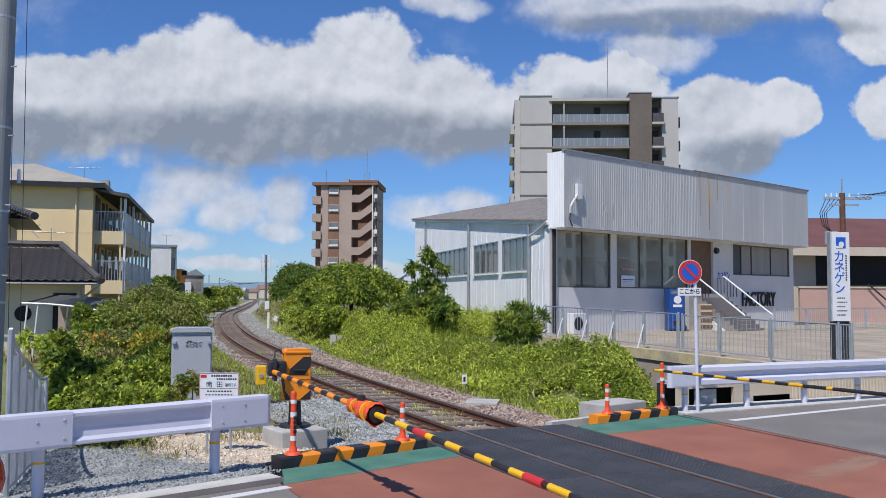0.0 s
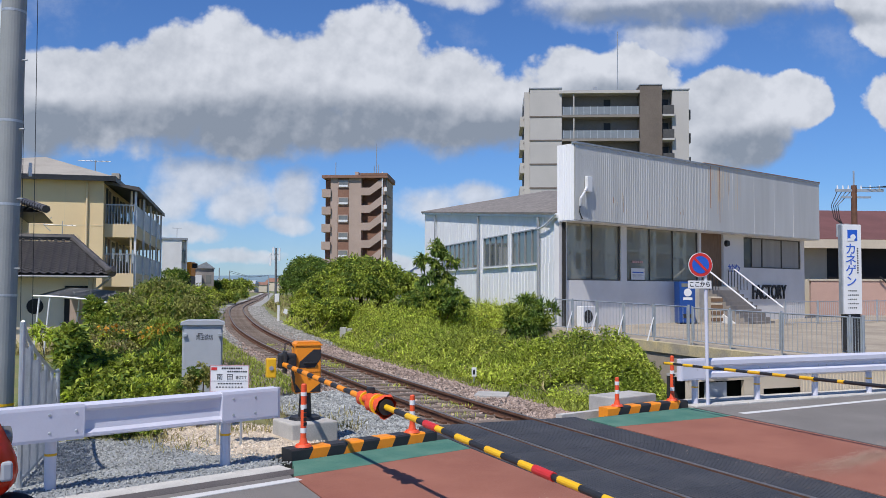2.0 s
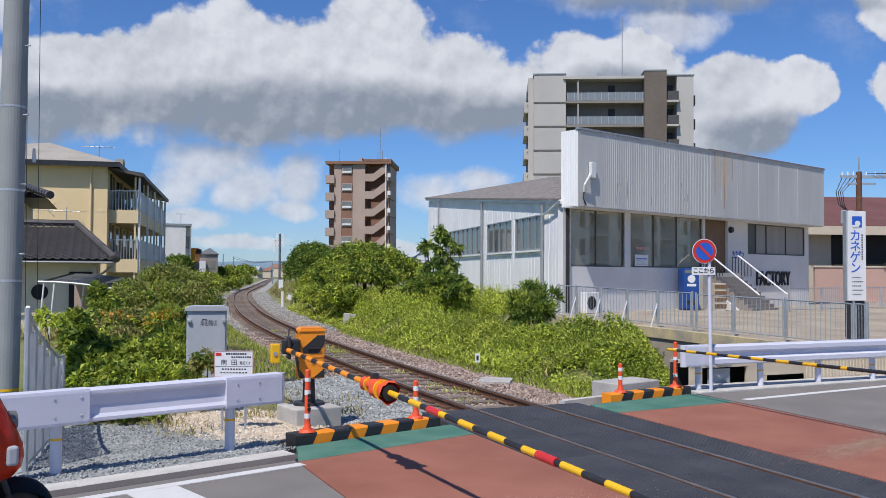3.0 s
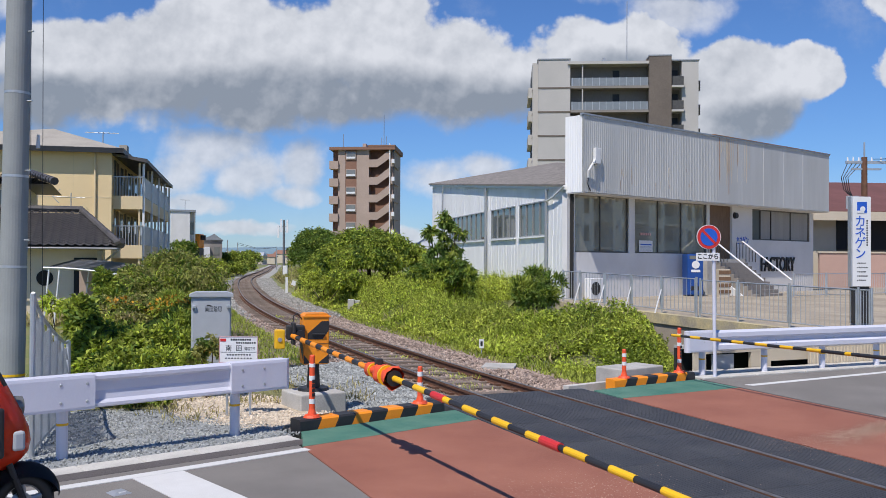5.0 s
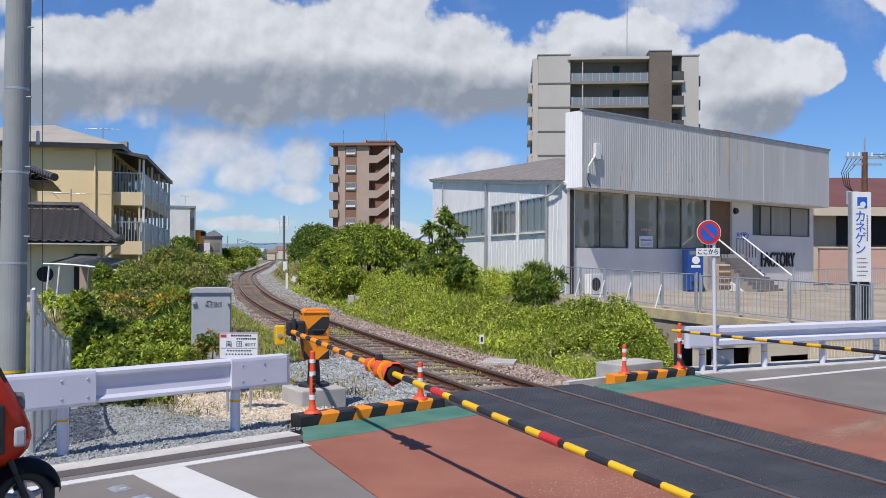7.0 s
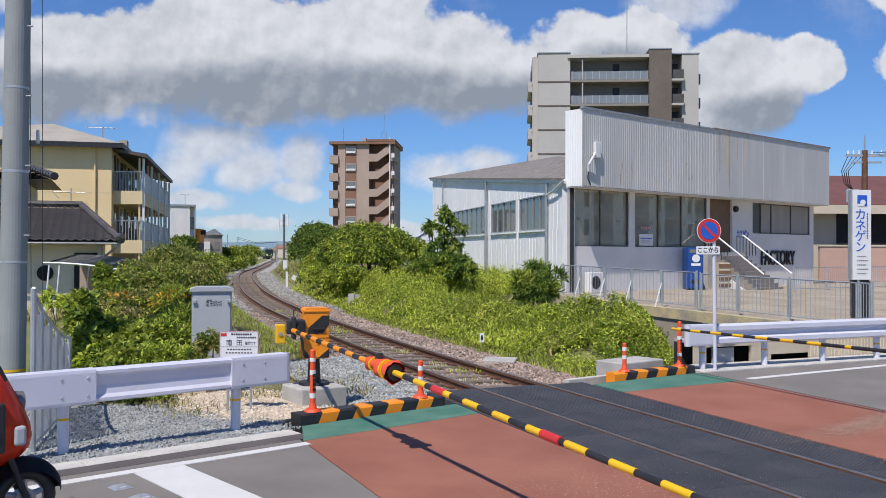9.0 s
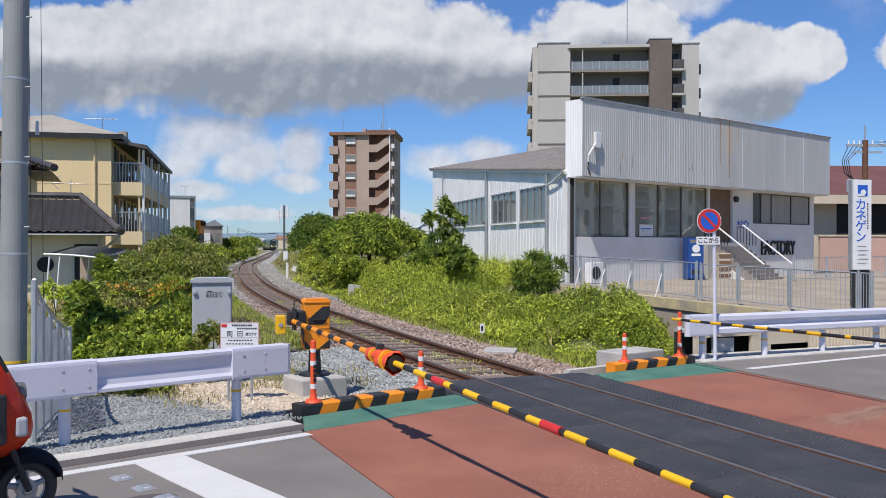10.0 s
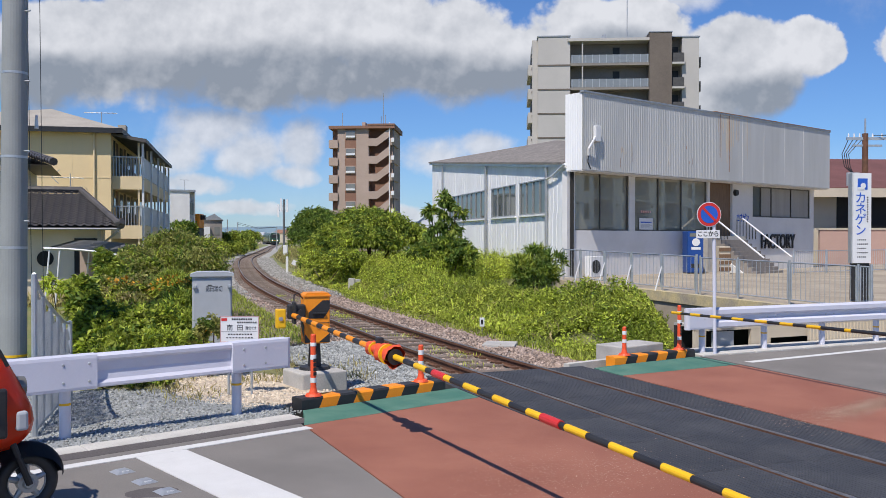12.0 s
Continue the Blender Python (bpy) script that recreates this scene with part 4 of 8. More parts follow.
def far_arm():
    """The arm of the barrier that closes the far lane; its machine stands out of view."""
    a, b = Vector((12.88, 8.94, 0.78)), Vector((8.55, -3.05, 1.0))
    total = (b - a).length
    t = thing("barrier_arm", "black and yellow barrier arm lowered across the far lane", "barrier arm", pose(*a))
    core = part("arm_core", one_tube((0, 0, 0), b - a, 0.021, 0.033, 10), M["black"], t)
    s = 0.02
    while s < total - 0.3:
        p, q = (b - a) * (s / total), (b - a) * ((s + 0.26) / total)
        part("arm_band", one_tube(p, q, 0.024, 0.025, 10), M["yellow"], core)
        s += 0.52
    part("machine_post", one_box(b.x - a.x - 0.2, b.x - a.x + 0.2, b.y - a.y - 0.3, b.y - a.y + 0.05, -0.9, 0.55, 0.02), M["orange"], t)


gate_machine()
far_arm()
delineator((5.87, 9.22, 0.13), 0.74, "orange flexible post with white bands and black lettering on the kerb")
delineator((7.55, 9.20, 0.13), 0.48, "short orange flexible post with white bands on the kerb")
delineator((11.86, 9.15, 0.115), 0.46, "short orange flexible post with white bands on the kerb")
delineator((13.20, 9.00, 0.115), 0.76, "tall orange flexible post with worn white bands on the kerb")


# ---- buildings ----
def spot(u, v, ahead):
    """A place by its slopes to the right of the view axis and above the eye, and its distance ahead."""
    p = toward(u, ahead)
    return Vector((p.x, p.y, 2.05 + v * ahead))


def corrugated(bm, length, z0, z1, pitch=0.2, depth=0.03, flat=0.55, fold=0.11):
    """A ribbed metal sheet along local x, its face to -y."""
    x, pts = 0.0, []
    while x < length - pitch:
        pts += [(x, 0.0), (x + flat * pitch, 0.0), (x + (flat + fold) * pitch, depth), (x + (1 - fold) * pitch, depth)]
        x += pitch
    pts.append((length, 0.0))
    lo = [bm.verts.new((a, b, z0)) for a, b in pts]
    hi = [bm.verts.new((a, b, z1(a) if callable(z1) else z1)) for a, b in pts]
    for i in range(len(pts) - 1):
        bm.faces.new((lo[i], lo[i + 1], hi[i + 1], hi[i]))
    return bm


def window_unit(parent, name, m, w, h, mullions, frame="alu", bar=0.05, depth=0.08, pane="shop_glass"):
    """A framed window in its own space: width along x, height along z, glass set back from the face at y = 0."""
    win = new(name)
    win.parent, win.matrix_basis = parent, m
    bm = bm_new()
    box(bm, 0, w, -0.02, depth, 0, bar), box(bm, 0, w, -0.02, depth, h - bar, h)
    box(bm, 0, bar, -0.018, depth, bar, h - bar), box(bm, w - bar, w, -0.018, depth, bar, h - bar)
    part("window_frame", bm, M[frame], win)
    edges = [bar, *mullions, w - bar]
    for a in mullions:
        part("mullion", one_box(a - bar * 0.4, a + bar * 0.4, -0.015, depth - 0.01, bar, h - bar), M[frame], win)
    for a, b in zip(edges, edges[1:]):
        part("pane", one_box(a, b, 0.04, 0.05, bar, h - bar), M[pane], win)
    return win


def factory():
    f = thing("factory_building", "white two-storey factory with corrugated fascia, rust streaks and shop windows", "factory")
    X0, X1, YF, YW, Z0 = 26.0, 45.7, 22.0, 22.8, 0.3
    LOW, TOP, SILL = 4.66, 7.58, 2.36
    # upper fascia, a ribbed box in front of the wall
    core = one_box(X0 + 0.03, X1 - 0.03, YF + 0.04, YW + 0.12, LOW, TOP - 0.02)
    fas = part("fascia_core", core, M["fascia"], f)
    part("corrugated_sheet", corrugated(bm_new(), 9.3, LOW - 0.01, TOP, 0.12, 0.009), M["fascia"], fas, at=pose(X0, YF, 0))
    part("flat_sheet", one_box(X0 + 9.3, X1, YF, YF + 0.04, LOW - 0.01, TOP), M["fascia"], fas, "smooth repaired metal sheets")
    for i in range(1, 5):
        part("sheet_seam", one_box(X0 + 9.3 + i * 1.9, X0 + 9.312 + i * 1.9, YF - 0.006, YF, LOW, TOP), M["plaster"], fas)
    part("side_sheet", corrugated(bm_new(), 0.85, LOW - 0.01, TOP, 0.12, 0.009), M["siding"], fas, at=pose(X0, YW + 0.10, 0, 0, 0, -90))
    part("coping", one_box(X0 - 0.04, X1 + 0.04, YF - 0.04, YF + 0.14, TOP, TOP + 0.07), M["alu"], fas, "grey metal coping")
    part("rusty_coping", one_box(X0 + 8.8, X1 + 0.05, YF - 0.05, YF + 0.12, TOP + 0.071, TOP + 0.10), M["rust"], fas, "rusted edge of the coping")
    part("soffit", one_box(X0 + 0.02, X1 - 0.02, YF + 0.05, YW, LOW - 0.05, LOW - 0.012), M["plaster"], fas)
    for k in range(26):
        x = X0 + random.choice((1.2, 2.1, 2.6, 3.0, 4.6, 5.2, 6.4, 7.0, 10.0, 10.1, 10.6, 11.2)) + random.uniform(-0.4, 0.5)
        z = random.uniform(5.2, 6.0) if x < X0 + 9 else random.uniform(6.6, 7.55)
        h = random.uniform(0.15, 0.5) if x < X0 + 9 else random.uniform(0.4, 2.2)
        w = random.uniform(0.02, 0.05)
        part("rust_streak", one_box(x, x + 0.5 * w, YF - 0.004, YF - 0.001, max(LOW, z - 0.8 * h), z), M["rust_stain" if k % 3 else "rust"], fas, "brown rust streak")
    stain = random.Random(5)
    for k in range(26):
        x, w = X0 + stain.choice((9.4, 10.1, 10.1, 11.4, 11.6)) + stain.gauss(0, 0.28), stain.uniform(0.015, 0.05)
        h = stain.uniform(0.4, 2.2)
        part("rust_streak", one_box(x, x + w, YF - 0.0035 - 0.00002 * k, YF - 0.001, TOP - h, TOP - 0.01), M["rust_stain"], fas, "pale orange rust stain")
    part("rust_streak", one_box(X0 + 10.08, X0 + 10.12, YF - 0.005, YF - 0.001, LOW + 0.4, TOP), M["rust"], fas, "long brown rust streak")
    part("rust_streak", one_box(X0 + 9.32, X0 + 9.36, YF - 0.005, YF - 0.001, LOW + 1.0, TOP), M["rust"], fas, "long brown rust streak")
    # lower wall with piers
    for q in ((X0, 35.72, YW, Z0, SILL), (X0, X0 + 0.46, YW - 0.003, SILL, LOW), (29.86, 30.24, YW - 0.003, SILL, LOW), (35.60, 35.80, YW - 0.004, SILL, LOW), (37.70, 39.5, YW, Z0, LOW), (39.5, 45.2, YW + 0.001, Z0, 3.08), (39.5, 45.2, YW + 0.001, 4.58, LOW), (45.2, 45.6, YW, Z0, LOW)):
        part("wall", one_box(q[0], q[1], q[2], YW + 0.25, q[3], q[4]), M["plaster"], f, "pale grey painted lower wall")
    part("end_wall", one_box(45.35, 45.6, YW + 0.25, YW + 12, Z0, LOW), M["plaster"], f)
    # the room's dimness is put into the colour of wall and floor
    part("back_room", one_box(X0 + 2.4, 44.9, YW + 2.4, YW + 2.5, Z0, LOW), M["apt_dim"], f, "inner wall behind the glass, painted dim as an unlit room")
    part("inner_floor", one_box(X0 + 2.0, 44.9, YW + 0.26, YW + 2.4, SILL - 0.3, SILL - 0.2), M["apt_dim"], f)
    window_unit(f, "shop_window", pose(X0 + 0.46, YW + 0.08, SILL), 3.40, LOW - SILL, [1.62], "bronze")
    window_unit(f, "shop_window", pose(30.24, YW + 0.08, SILL), 5.36, LOW - SILL, [1.72, 3.43], "bronze")
    side = window_unit(f, "side_window", pose(39.5, YW + 0.06, 3.08), 5.7, 1.5, [0.85, 1.86, 3.8], "bronze", pane="wing_glass")
    for a, b in ((0.92, 1.80), (1.92, 3.74), (3.86, 5.62)):
        part("blind", one_box(a, b, 0.020, 0.036, 0.06, 1.44), M["blind"], side, "drawn grey-beige blind")
    part("entrance_door", one_box(35.80, 37.70, YW + 0.12, YW + 0.2, 2.15, LOW), M["wood"], f, "brown timber entrance panels")
    part("notice", one_box(30.62, 31.55, YW + 0.055, YW + 0.07, 2.42, 2.90), M["skin_white"], f, "white notice in the window")
    part("notice_stripe", one_box(30.7, 31.47, YW + 0.05, YW + 0.054, 2.70, 2.75), M["blue"], f, "blue line of print")
    for k in range(4):
        part("notice_stripe", one_box(30.7, 31.47 - 0.13 * (k % 2), YW + 0.05, YW + 0.054, 2.48 + 0.05 * k, 2.50 + 0.05 * k), M["cabinet"], f, "grey line of print")
    for k in range(6):
        part("notice_red", one_box(30.72 + 0.125 * k, 30.80 + 0.125 * k, YW + 0.055, YW + 0.07, 3.12, 3.22), M["white_red"], f, "faded reddish bar of print on the glass")
    # round lamp, dish and cable on the fascia
    cam_box = part("wall_unit", one_box(26.55, 26.85, YF - 0.16, YF - 0.02, 5.75, 6.35, 0.02), M["skin_white"], f, "white box aerial with cable")
    part("mount", pipe(bm_new(), [(26.55, YF - 0.1, 5.9), (26.35, YF - 0.2, 5.75), (26.2, YF - 0.1, 5.45), (26.25, YF - 0.04, 5.2)], 0.05), M["skin_white"], cam_box)
    part("cable", pipe(bm_new(), [(26.25, YF - 0.04, 5.2), (26.22, YF - 0.03, 4.95), (26.4, YF - 0.03, 4.7)], 0.02, 6), M["black"], cam_box)
    # entrance stair: landing and treads going down to the yard
    st = part("stair", one_box(34.85, 38.05, YW - 0.5, YW - 0.005, 0.3, 2.15), M["concrete"], f, "concrete entrance stair")
    for i in range(10):
        z = 2.15 - 0.172 * (i + 1)
        part("step", one_box(35.55, 37.85, YW - 0.5 - 0.22 * (i + 1), YW - 0.5 - 0.22 * i - 0.004, 0.3, z), M["apt_dim"], st)
    side = bm_new()
    v0 = [(35.43, YW - 0.5, 0.3), (35.43, YW - 0.5, 1.45), (35.43, YW - 2.2, 0.32), (35.43, YW - 2.75, 0.3)]
    a = [side.verts.new(p) for p in v0]
    b = [side.verts.new((35.54, p[1], p[2])) for p in v0]
    side.faces.new(a), side.faces.new(b[::-1])
    for i in range(4):
        side.faces.new((a[i], b[i], b[(i + 1) % 4], a[(i + 1) % 4]))
    bmesh.ops.recalc_face_normals(side, faces=side.faces[:])
    part("stair_cheek", side, M["plaster"], st)
    for x in (35.50, 37.90):
        r = part("handrail", pipe(bm_new(), [(x, YW - 0.1, 2.95), (x, YW - 0.45, 2.95), (x, YW - 2.85, 1.2)], 0.04), M["skin_white"], st, "white tubular handrail")
        for k in range(7):
            y = YW - 0.12 - 0.16 * k
            part("baluster", one_tube((x, y, 2.0), (x, y, 2.93 - 0.10 * max(0, k - 2)), 0.018, n=6), M["black"], r)
    # letters on the wall
    word("lettering", "FACTORY", 1.0, M["ink"], f, pose(41.85, YW - 0.05, 1.86, 90, 0, 0), 0.03, 3.3, bold=0.012)
    word("lettering", "カネゲン", 0.42, M["blue"], f, pose(38.6, YW - 0.01, 3.0, 90, 0, 0), 0.01, 1.05, bold=0.004)
    part("bell_lamp", one_tube((37.9, YW - 0.15, 4.2), (37.9, YW - 0.01, 4.2), 0.13, 0.16, 14), M["black"], f, "black round wall lamp")
    # wing along the railway: ribbed wall, rising rake, three window bands, downpipes
    A, way = Vector((26.0, 22.83, 0)), Vector((0.466, 0.885, 0)).normalized()
    turn = math.degrees(math.atan2(-way.y, -way.x))
    length = 24.2
    wing = thing("factory_wing", "white corrugated factory wing with old grey sheet roof", "factory wing")
    m = Matrix.Translation(A + way * length) @ pose(0, 0, 0, 0, 0, turn)
    rake = lambda s: 6.88 - (6.88 - 4.84) * s / length
    L_ = length
    wins = [(2.25, 5.80), (6.40, 10.35), (11.45, 19.4)]
    zb, zt = 3.06, 4.52
    spans = sorted((L_ - b, L_ - a) for a, b in wins)
    part("wall_below", corrugated(bm_new(), L_, -0.2, zb, 0.42, 0.018, 0.86, 0.045), M["siding"], wing, at=m)
    cur = 0.0
    for a, b in spans + [(L_, L_)]:
        if a > cur:
            part("wall_panel", corrugated(bm_new(), a - cur, zb, zt, 0.42, 0.018, 0.86, 0.045), M["siding"], wing, at=m @ pose(cur, 0, 0))
        cur = b
    part("wall_above", corrugated(bm_new(), L_, zt, lambda s: rake(s), 0.42, 0.018, 0.86, 0.045), M["siding"], wing, at=m)
    # near-black sheet painted as the unlit rooms behind the wing windows
    part("interior_shade_core", one_box(0.02, L_, 0.16, 0.30, -0.2, 4.65), M["dark"], wing, at=m)
    for a, b in spans:
        k = 4 if b - a < 5 else 8
        window_unit(wing, "window", m @ pose(a, -0.01, zb), b - a, zt - zb, [(b - a) * i / k for i in range(1, k)], "alu", 0.055, 0.1, "wing_glass")
        part("sill", one_box(a - 0.05, b + 0.05, -0.10, 0.0, zb - 0.07, zb), M["siding"], wing, at=m)
    gutter = bm_new()
    box(gutter, -0.15, L_ + 0.1, -0.16, -0.02, -0.07, 0.05)
    part("gutter", gutter, M["skin_white"], wing, "white eaves gutter", at=m @ Matrix.Translation((0, 0, 6.88)) @ pose(0, 0, 0, 0, math.degrees(math.atan2(2.04, L_)), 0))
    for s in (L_ - 2.0, L_ - 11.05, L_ - 20.8):
        part("downpipe", one_tube((s, -0.12, -0.1), (s, -0.12, rake(s) - 0.05), 0.06 if s > 12 else 0.045, n=10), M["alu"], wing, "grey downpipe", at=m)
    part("downpipe_elbow", pipe(bm_new(), [(L_ - 2.0, -0.12, rake(L_) - 0.4), (L_ - 1.2, -0.14, rake(L_) - 0.3), (L_ + 0.2, -0.16, rake(L_) + 0.05)], 0.045), M["skin_white"], wing, at=m)
    B, C = A + way * length, Vector((34.0, 30.5, 7.0))
    roof = bm_new()
    pts = [Vector((A.x, A.y, 4.92)) - way * 0.05, Vector((B.x, B.y, 6.96)) + way * 0.2, Vector((C.x + 4, C.y + 9, 7.1)), C, Vector((33.0, 24.0, 5.9))]
    off = Vector((-way.y, way.x, 0)) * 0.22
    pts[0] += off
    pts[1] += off
    top = [roof.verts.new(p + Vector((0, 0, 0.05))) for p in pts]
    low = [roof.verts.new(p - Vector((0, 0, 0.03))) for p in pts]
    for i, j, k in ((0, 3, 1), (0, 4, 3), (1, 3, 2)):
        roof.faces.new((top[i], top[j], top[k]))
        roof.faces.new((low[k], low[j], low[i]))
    for i in range(5):
        j = (i + 1) % 5
        roof.faces.new((low[i], low[j], top[j], top[i]))
    bmesh.ops.recalc_face_normals(roof, faces=roof.faces[:])
    part("roof", roof, M["roof_grey"], wing, "old mottled grey-brown sheet roof")
    part("far_wall", one_box(0.0, 0.15, 0.1, 9.0, -0.2, 6.6), M["siding"], wing, at=m)
    part("utility_box", one_box(L_ - 12.2 - 2.6, L_ - 12.2 - 0.4, -0.35, -0.02, 0.2, 1.1), M["cabinet"], wing, "grey box on the wall", at=m)


factory()


def yard():
    bm = bm_new()
    out = [(fence_x(8.4) - 0.25, 8.4, 0.28), (60, 2.5, 0.30), (75, 24, 0.5), (46, 24, 0.52), (25.6, 23.2, 0.54), (fence_x(21.8) - 0.25, 21.8, 0.54)]
    top = [bm.verts.new(p) for p in out]
    low = [bm.verts.new((x, y, -1.6)) for x, y, z in out]
    bm.faces.new(top)
    for i in range(6):
        j = (i + 1) % 6
        bm.faces.new((low[i], low[j], top[j], top[i]))
    bmesh.ops.recalc_face_normals(bm, faces=bm.faces[:])
    solid("yard", bm, M["yard"], "stained pale concrete factory yard", "yard", "structure")
    edge = bm_new()
    sweep(edge, [(-0.16, -0.30), (0.14, -0.30), (0.14, 0.0), (-0.16, 0.0)], [(fence_x(y) - 0.14, y, 0.31 + (y - 9) * 0.019, 1, -0.27) for y in (8.6, 13.0, 17.5, 21.6)])
    solid("yard_edge", edge, M["beam_stained"], "yellowish weathered concrete edge beam above the ditch", "edge beam", "structure")
    solid("ditch_water", prism(bm_new(), [(fence_x(9.6) - 2.8, 9.6), (fence_x(9.6) - 0.1, 9.6), (fence_x(40) - 0.1, 40), (fence_x(40) - 2.8, 40)], -1.5, -1.25), M["water"], "dark still water in the ditch", "water", "structure")
    # parapet of the small bridge under the guard rail
    d = Vector((1, -0.315)).normalized()
    turn = math.degrees(math.atan2(d.y, d.x))
    p = thing("bridge_parapet", "beige panel wall with dark openings below the guard rail", "parapet", pose(13.9, 9.42, 0, 0, 0, turn), kind="structure")
    bm = bm_new()
    box(bm, 0.3, 0.55, 0, 0.08, -0.6, 0.45), box(bm, 1.9, 12, 0, 0.08, 0.14, 0.42), box(bm, 0.3, 1.9, 0, 0.08, 0.33, 0.45), box(bm, 1.62, 2.1, 0.002, 0.078, -0.6, 0.33), box(bm, 3.3, 12, 0, 0.08, -0.6, 0.05)
    part("panel", bm, M["beige"], p)
    part("ribbed_sheet", corrugated(bm_new(), 6.0, 0.02, 0.36, 0.09, 0.02), M["beige"], p, "ribbed beige sheet", at=pose(3.0, -0.03, 0))
    # dark sheet painted as the openings' shade, and a slab added to shade it
    part("opening_shade_back", one_box(0.3, 4.0, 0.55, 0.62, -1.2, 0.40), M["dark"], p, "dark sheet painted as the shade behind the openings")
    part("opening_shade_slab", one_box(0.3, 4.0, 0.082, 0.62, 0.40, 0.45), M["concrete"], p)
    part("coping", one_box(-0.4, 12, -0.42, -0.06, -0.1, 0.045, 0.01), M["curb"], p, "pale concrete strip under the guard rail")
    part("steel_plate", one_box(0.75, 1.25, 0.06, 0.10, -0.5, 0.30), M["cabinet"], p, "grey steel plate")


yard()


def railing(name, pts, label, height, bar_gap, group, brace=False):
    """A tubular fence of panels between posts, with upright bars."""
    t = thing(name, label, "fence", group=group)
    bar = link_mesh("bar", one_tube((0, 0, 0), (0, 0, height - 0.12), 0.008, n=5), M["galv"])
    for i, (a, b) in enumerate(zip(pts, pts[1:])):
        a, b = Vector(a), Vector(b)
        up = Vector((0, 0, 1))
        part("post", one_tube(a - up * 0.05, a + up * (height + 0.06), 0.027, n=10), M["galv"], t)
        panel = bm_new()
        d = (b - a).normalized()
        p, q = a + d * 0.06, b - d * 0.06
        pipe(panel, [p + up * 0.12, p + up * height, q + up * height, q + up * 0.12, p + up * 0.12], 0.021, 6)
        frame_part = part("panel", panel, M["galv"], t, "galvanised tubular panel frame")
        k = max(3, int((q - p).length / bar_gap))
        for j in range(1, k):
            ob = new("bar", bar)
            ob.parent, ob.matrix_basis = frame_part, Matrix.Translation(p.lerp(q, j / k) + up * 0.12)
        if brace:
            side = Vector((-d.y, d.x, 0))
            part("brace", one_tube(a + up * 0.75, a - side * 0.26 - up * 0.02, 0.022, n=6), M["skin_white"], t, "slanting white brace")
    a = Vector(pts[-1])
    part("post", one_tube(a, a + Vector((0, 0, height + 0.06)), 0.035, n=10), M["galv"], t)
    return t


def yard_z(y):
    return 0.31 + (y - 9) * 0.019


railing("yard_fence", [(fence_x(y), y, yard_z(y)) for y in (21.6, 20.55, 19.15, 17.75, 16.3, 14.8)], "galvanised tubular fence with slanting braces along the yard edge", 1.1, 0.16, "yard fences", brace=True)
railing("yard_fence", [(fence_x(y), y, yard_z(y)) for y in (14.65, 13.2, 11.45, 9.45, 9.1)], "galvanised tubular fence with barred panels along the yard edge", 1.07, 0.15, "yard fences")
railing("inner_fence", [(x, 19.2 - (x - 36) * 0.12, 0.45) for x in (36.5, 38.9, 41.3, 43.7, 46.1, 48.5)], "grey barred fence in the yard before the factory", 1.05, 0.15, "yard fences")


def vending_machine():
    t = thing("vending_machine", "blue drinks vending machine against the factory wall", "vending machine", pose(32.92, 22.03, 0.50, 0, 0, VIEW_TURN + 3))
    part("body", one_box(0, 0.70, 0.05, 0.75, 0.06, 1.85, 0.02), M["navy"], t)
    part("door", one_box(0.02, 0.68, 0.0, 0.05, 0.10, 1.82, 0.01), M["navy"], t)
    part("display", one_box(0.08, 0.62, -0.008, 0.0, 1.62, 1.77), M["glass"], t)
    part("emblem", one_tube((0.35, -0.02, 1.38), (0.35, -0.002, 1.38), 0.17, n=20), M["skin_white"], t, "pale round emblem")
    part("print", one_box(0.15, 0.55, -0.012, 0.0, 1.06, 1.17), M["skin_white"], t, "white line of print")
    part("flap", one_box(0.14, 0.54, -0.012, 0.0, 0.28, 0.46), M["black"], t)
    part("base", one_box(0.03, 0.67, 0.06, 0.7, 0.0, 0.06), M["black"], t)
    s = thing("air_conditioner", "old white outdoor air conditioner beside the shop wall", "air conditioner", pose(26.7, 22.2, 0.5))
    part("body", one_box(0, 0.8, 0, 0.32, 0.05, 0.85, 0.02), M["skin_white"], s)
    part("grille", one_tube((0.3, -0.012, 0.45), (0.3, 0, 0.45), 0.26, n=20), M["black"], s)
    part("feet", one_box(0.05, 0.75, 0.02, 0.3, 0, 0.05), M["black"], s)
    s = thing("drinks_crate_shelf", "cream steel rack beside the vending machine", "rack", pose(34.05, 21.2, 0.50, 0, 0, VIEW_TURN + 10))
    part("frame", one_box(0.0, 0.5, 0.0, 0.55, 0.0, 1.2, 0.01), M["beige"], s)
    for k in range(4):
        part("shelf", one_box(-0.02, 0.52, -0.03, 0.0, 0.15 + 0.28 * k, 0.30 + 0.28 * k), M["wood"], s)


vending_machine()


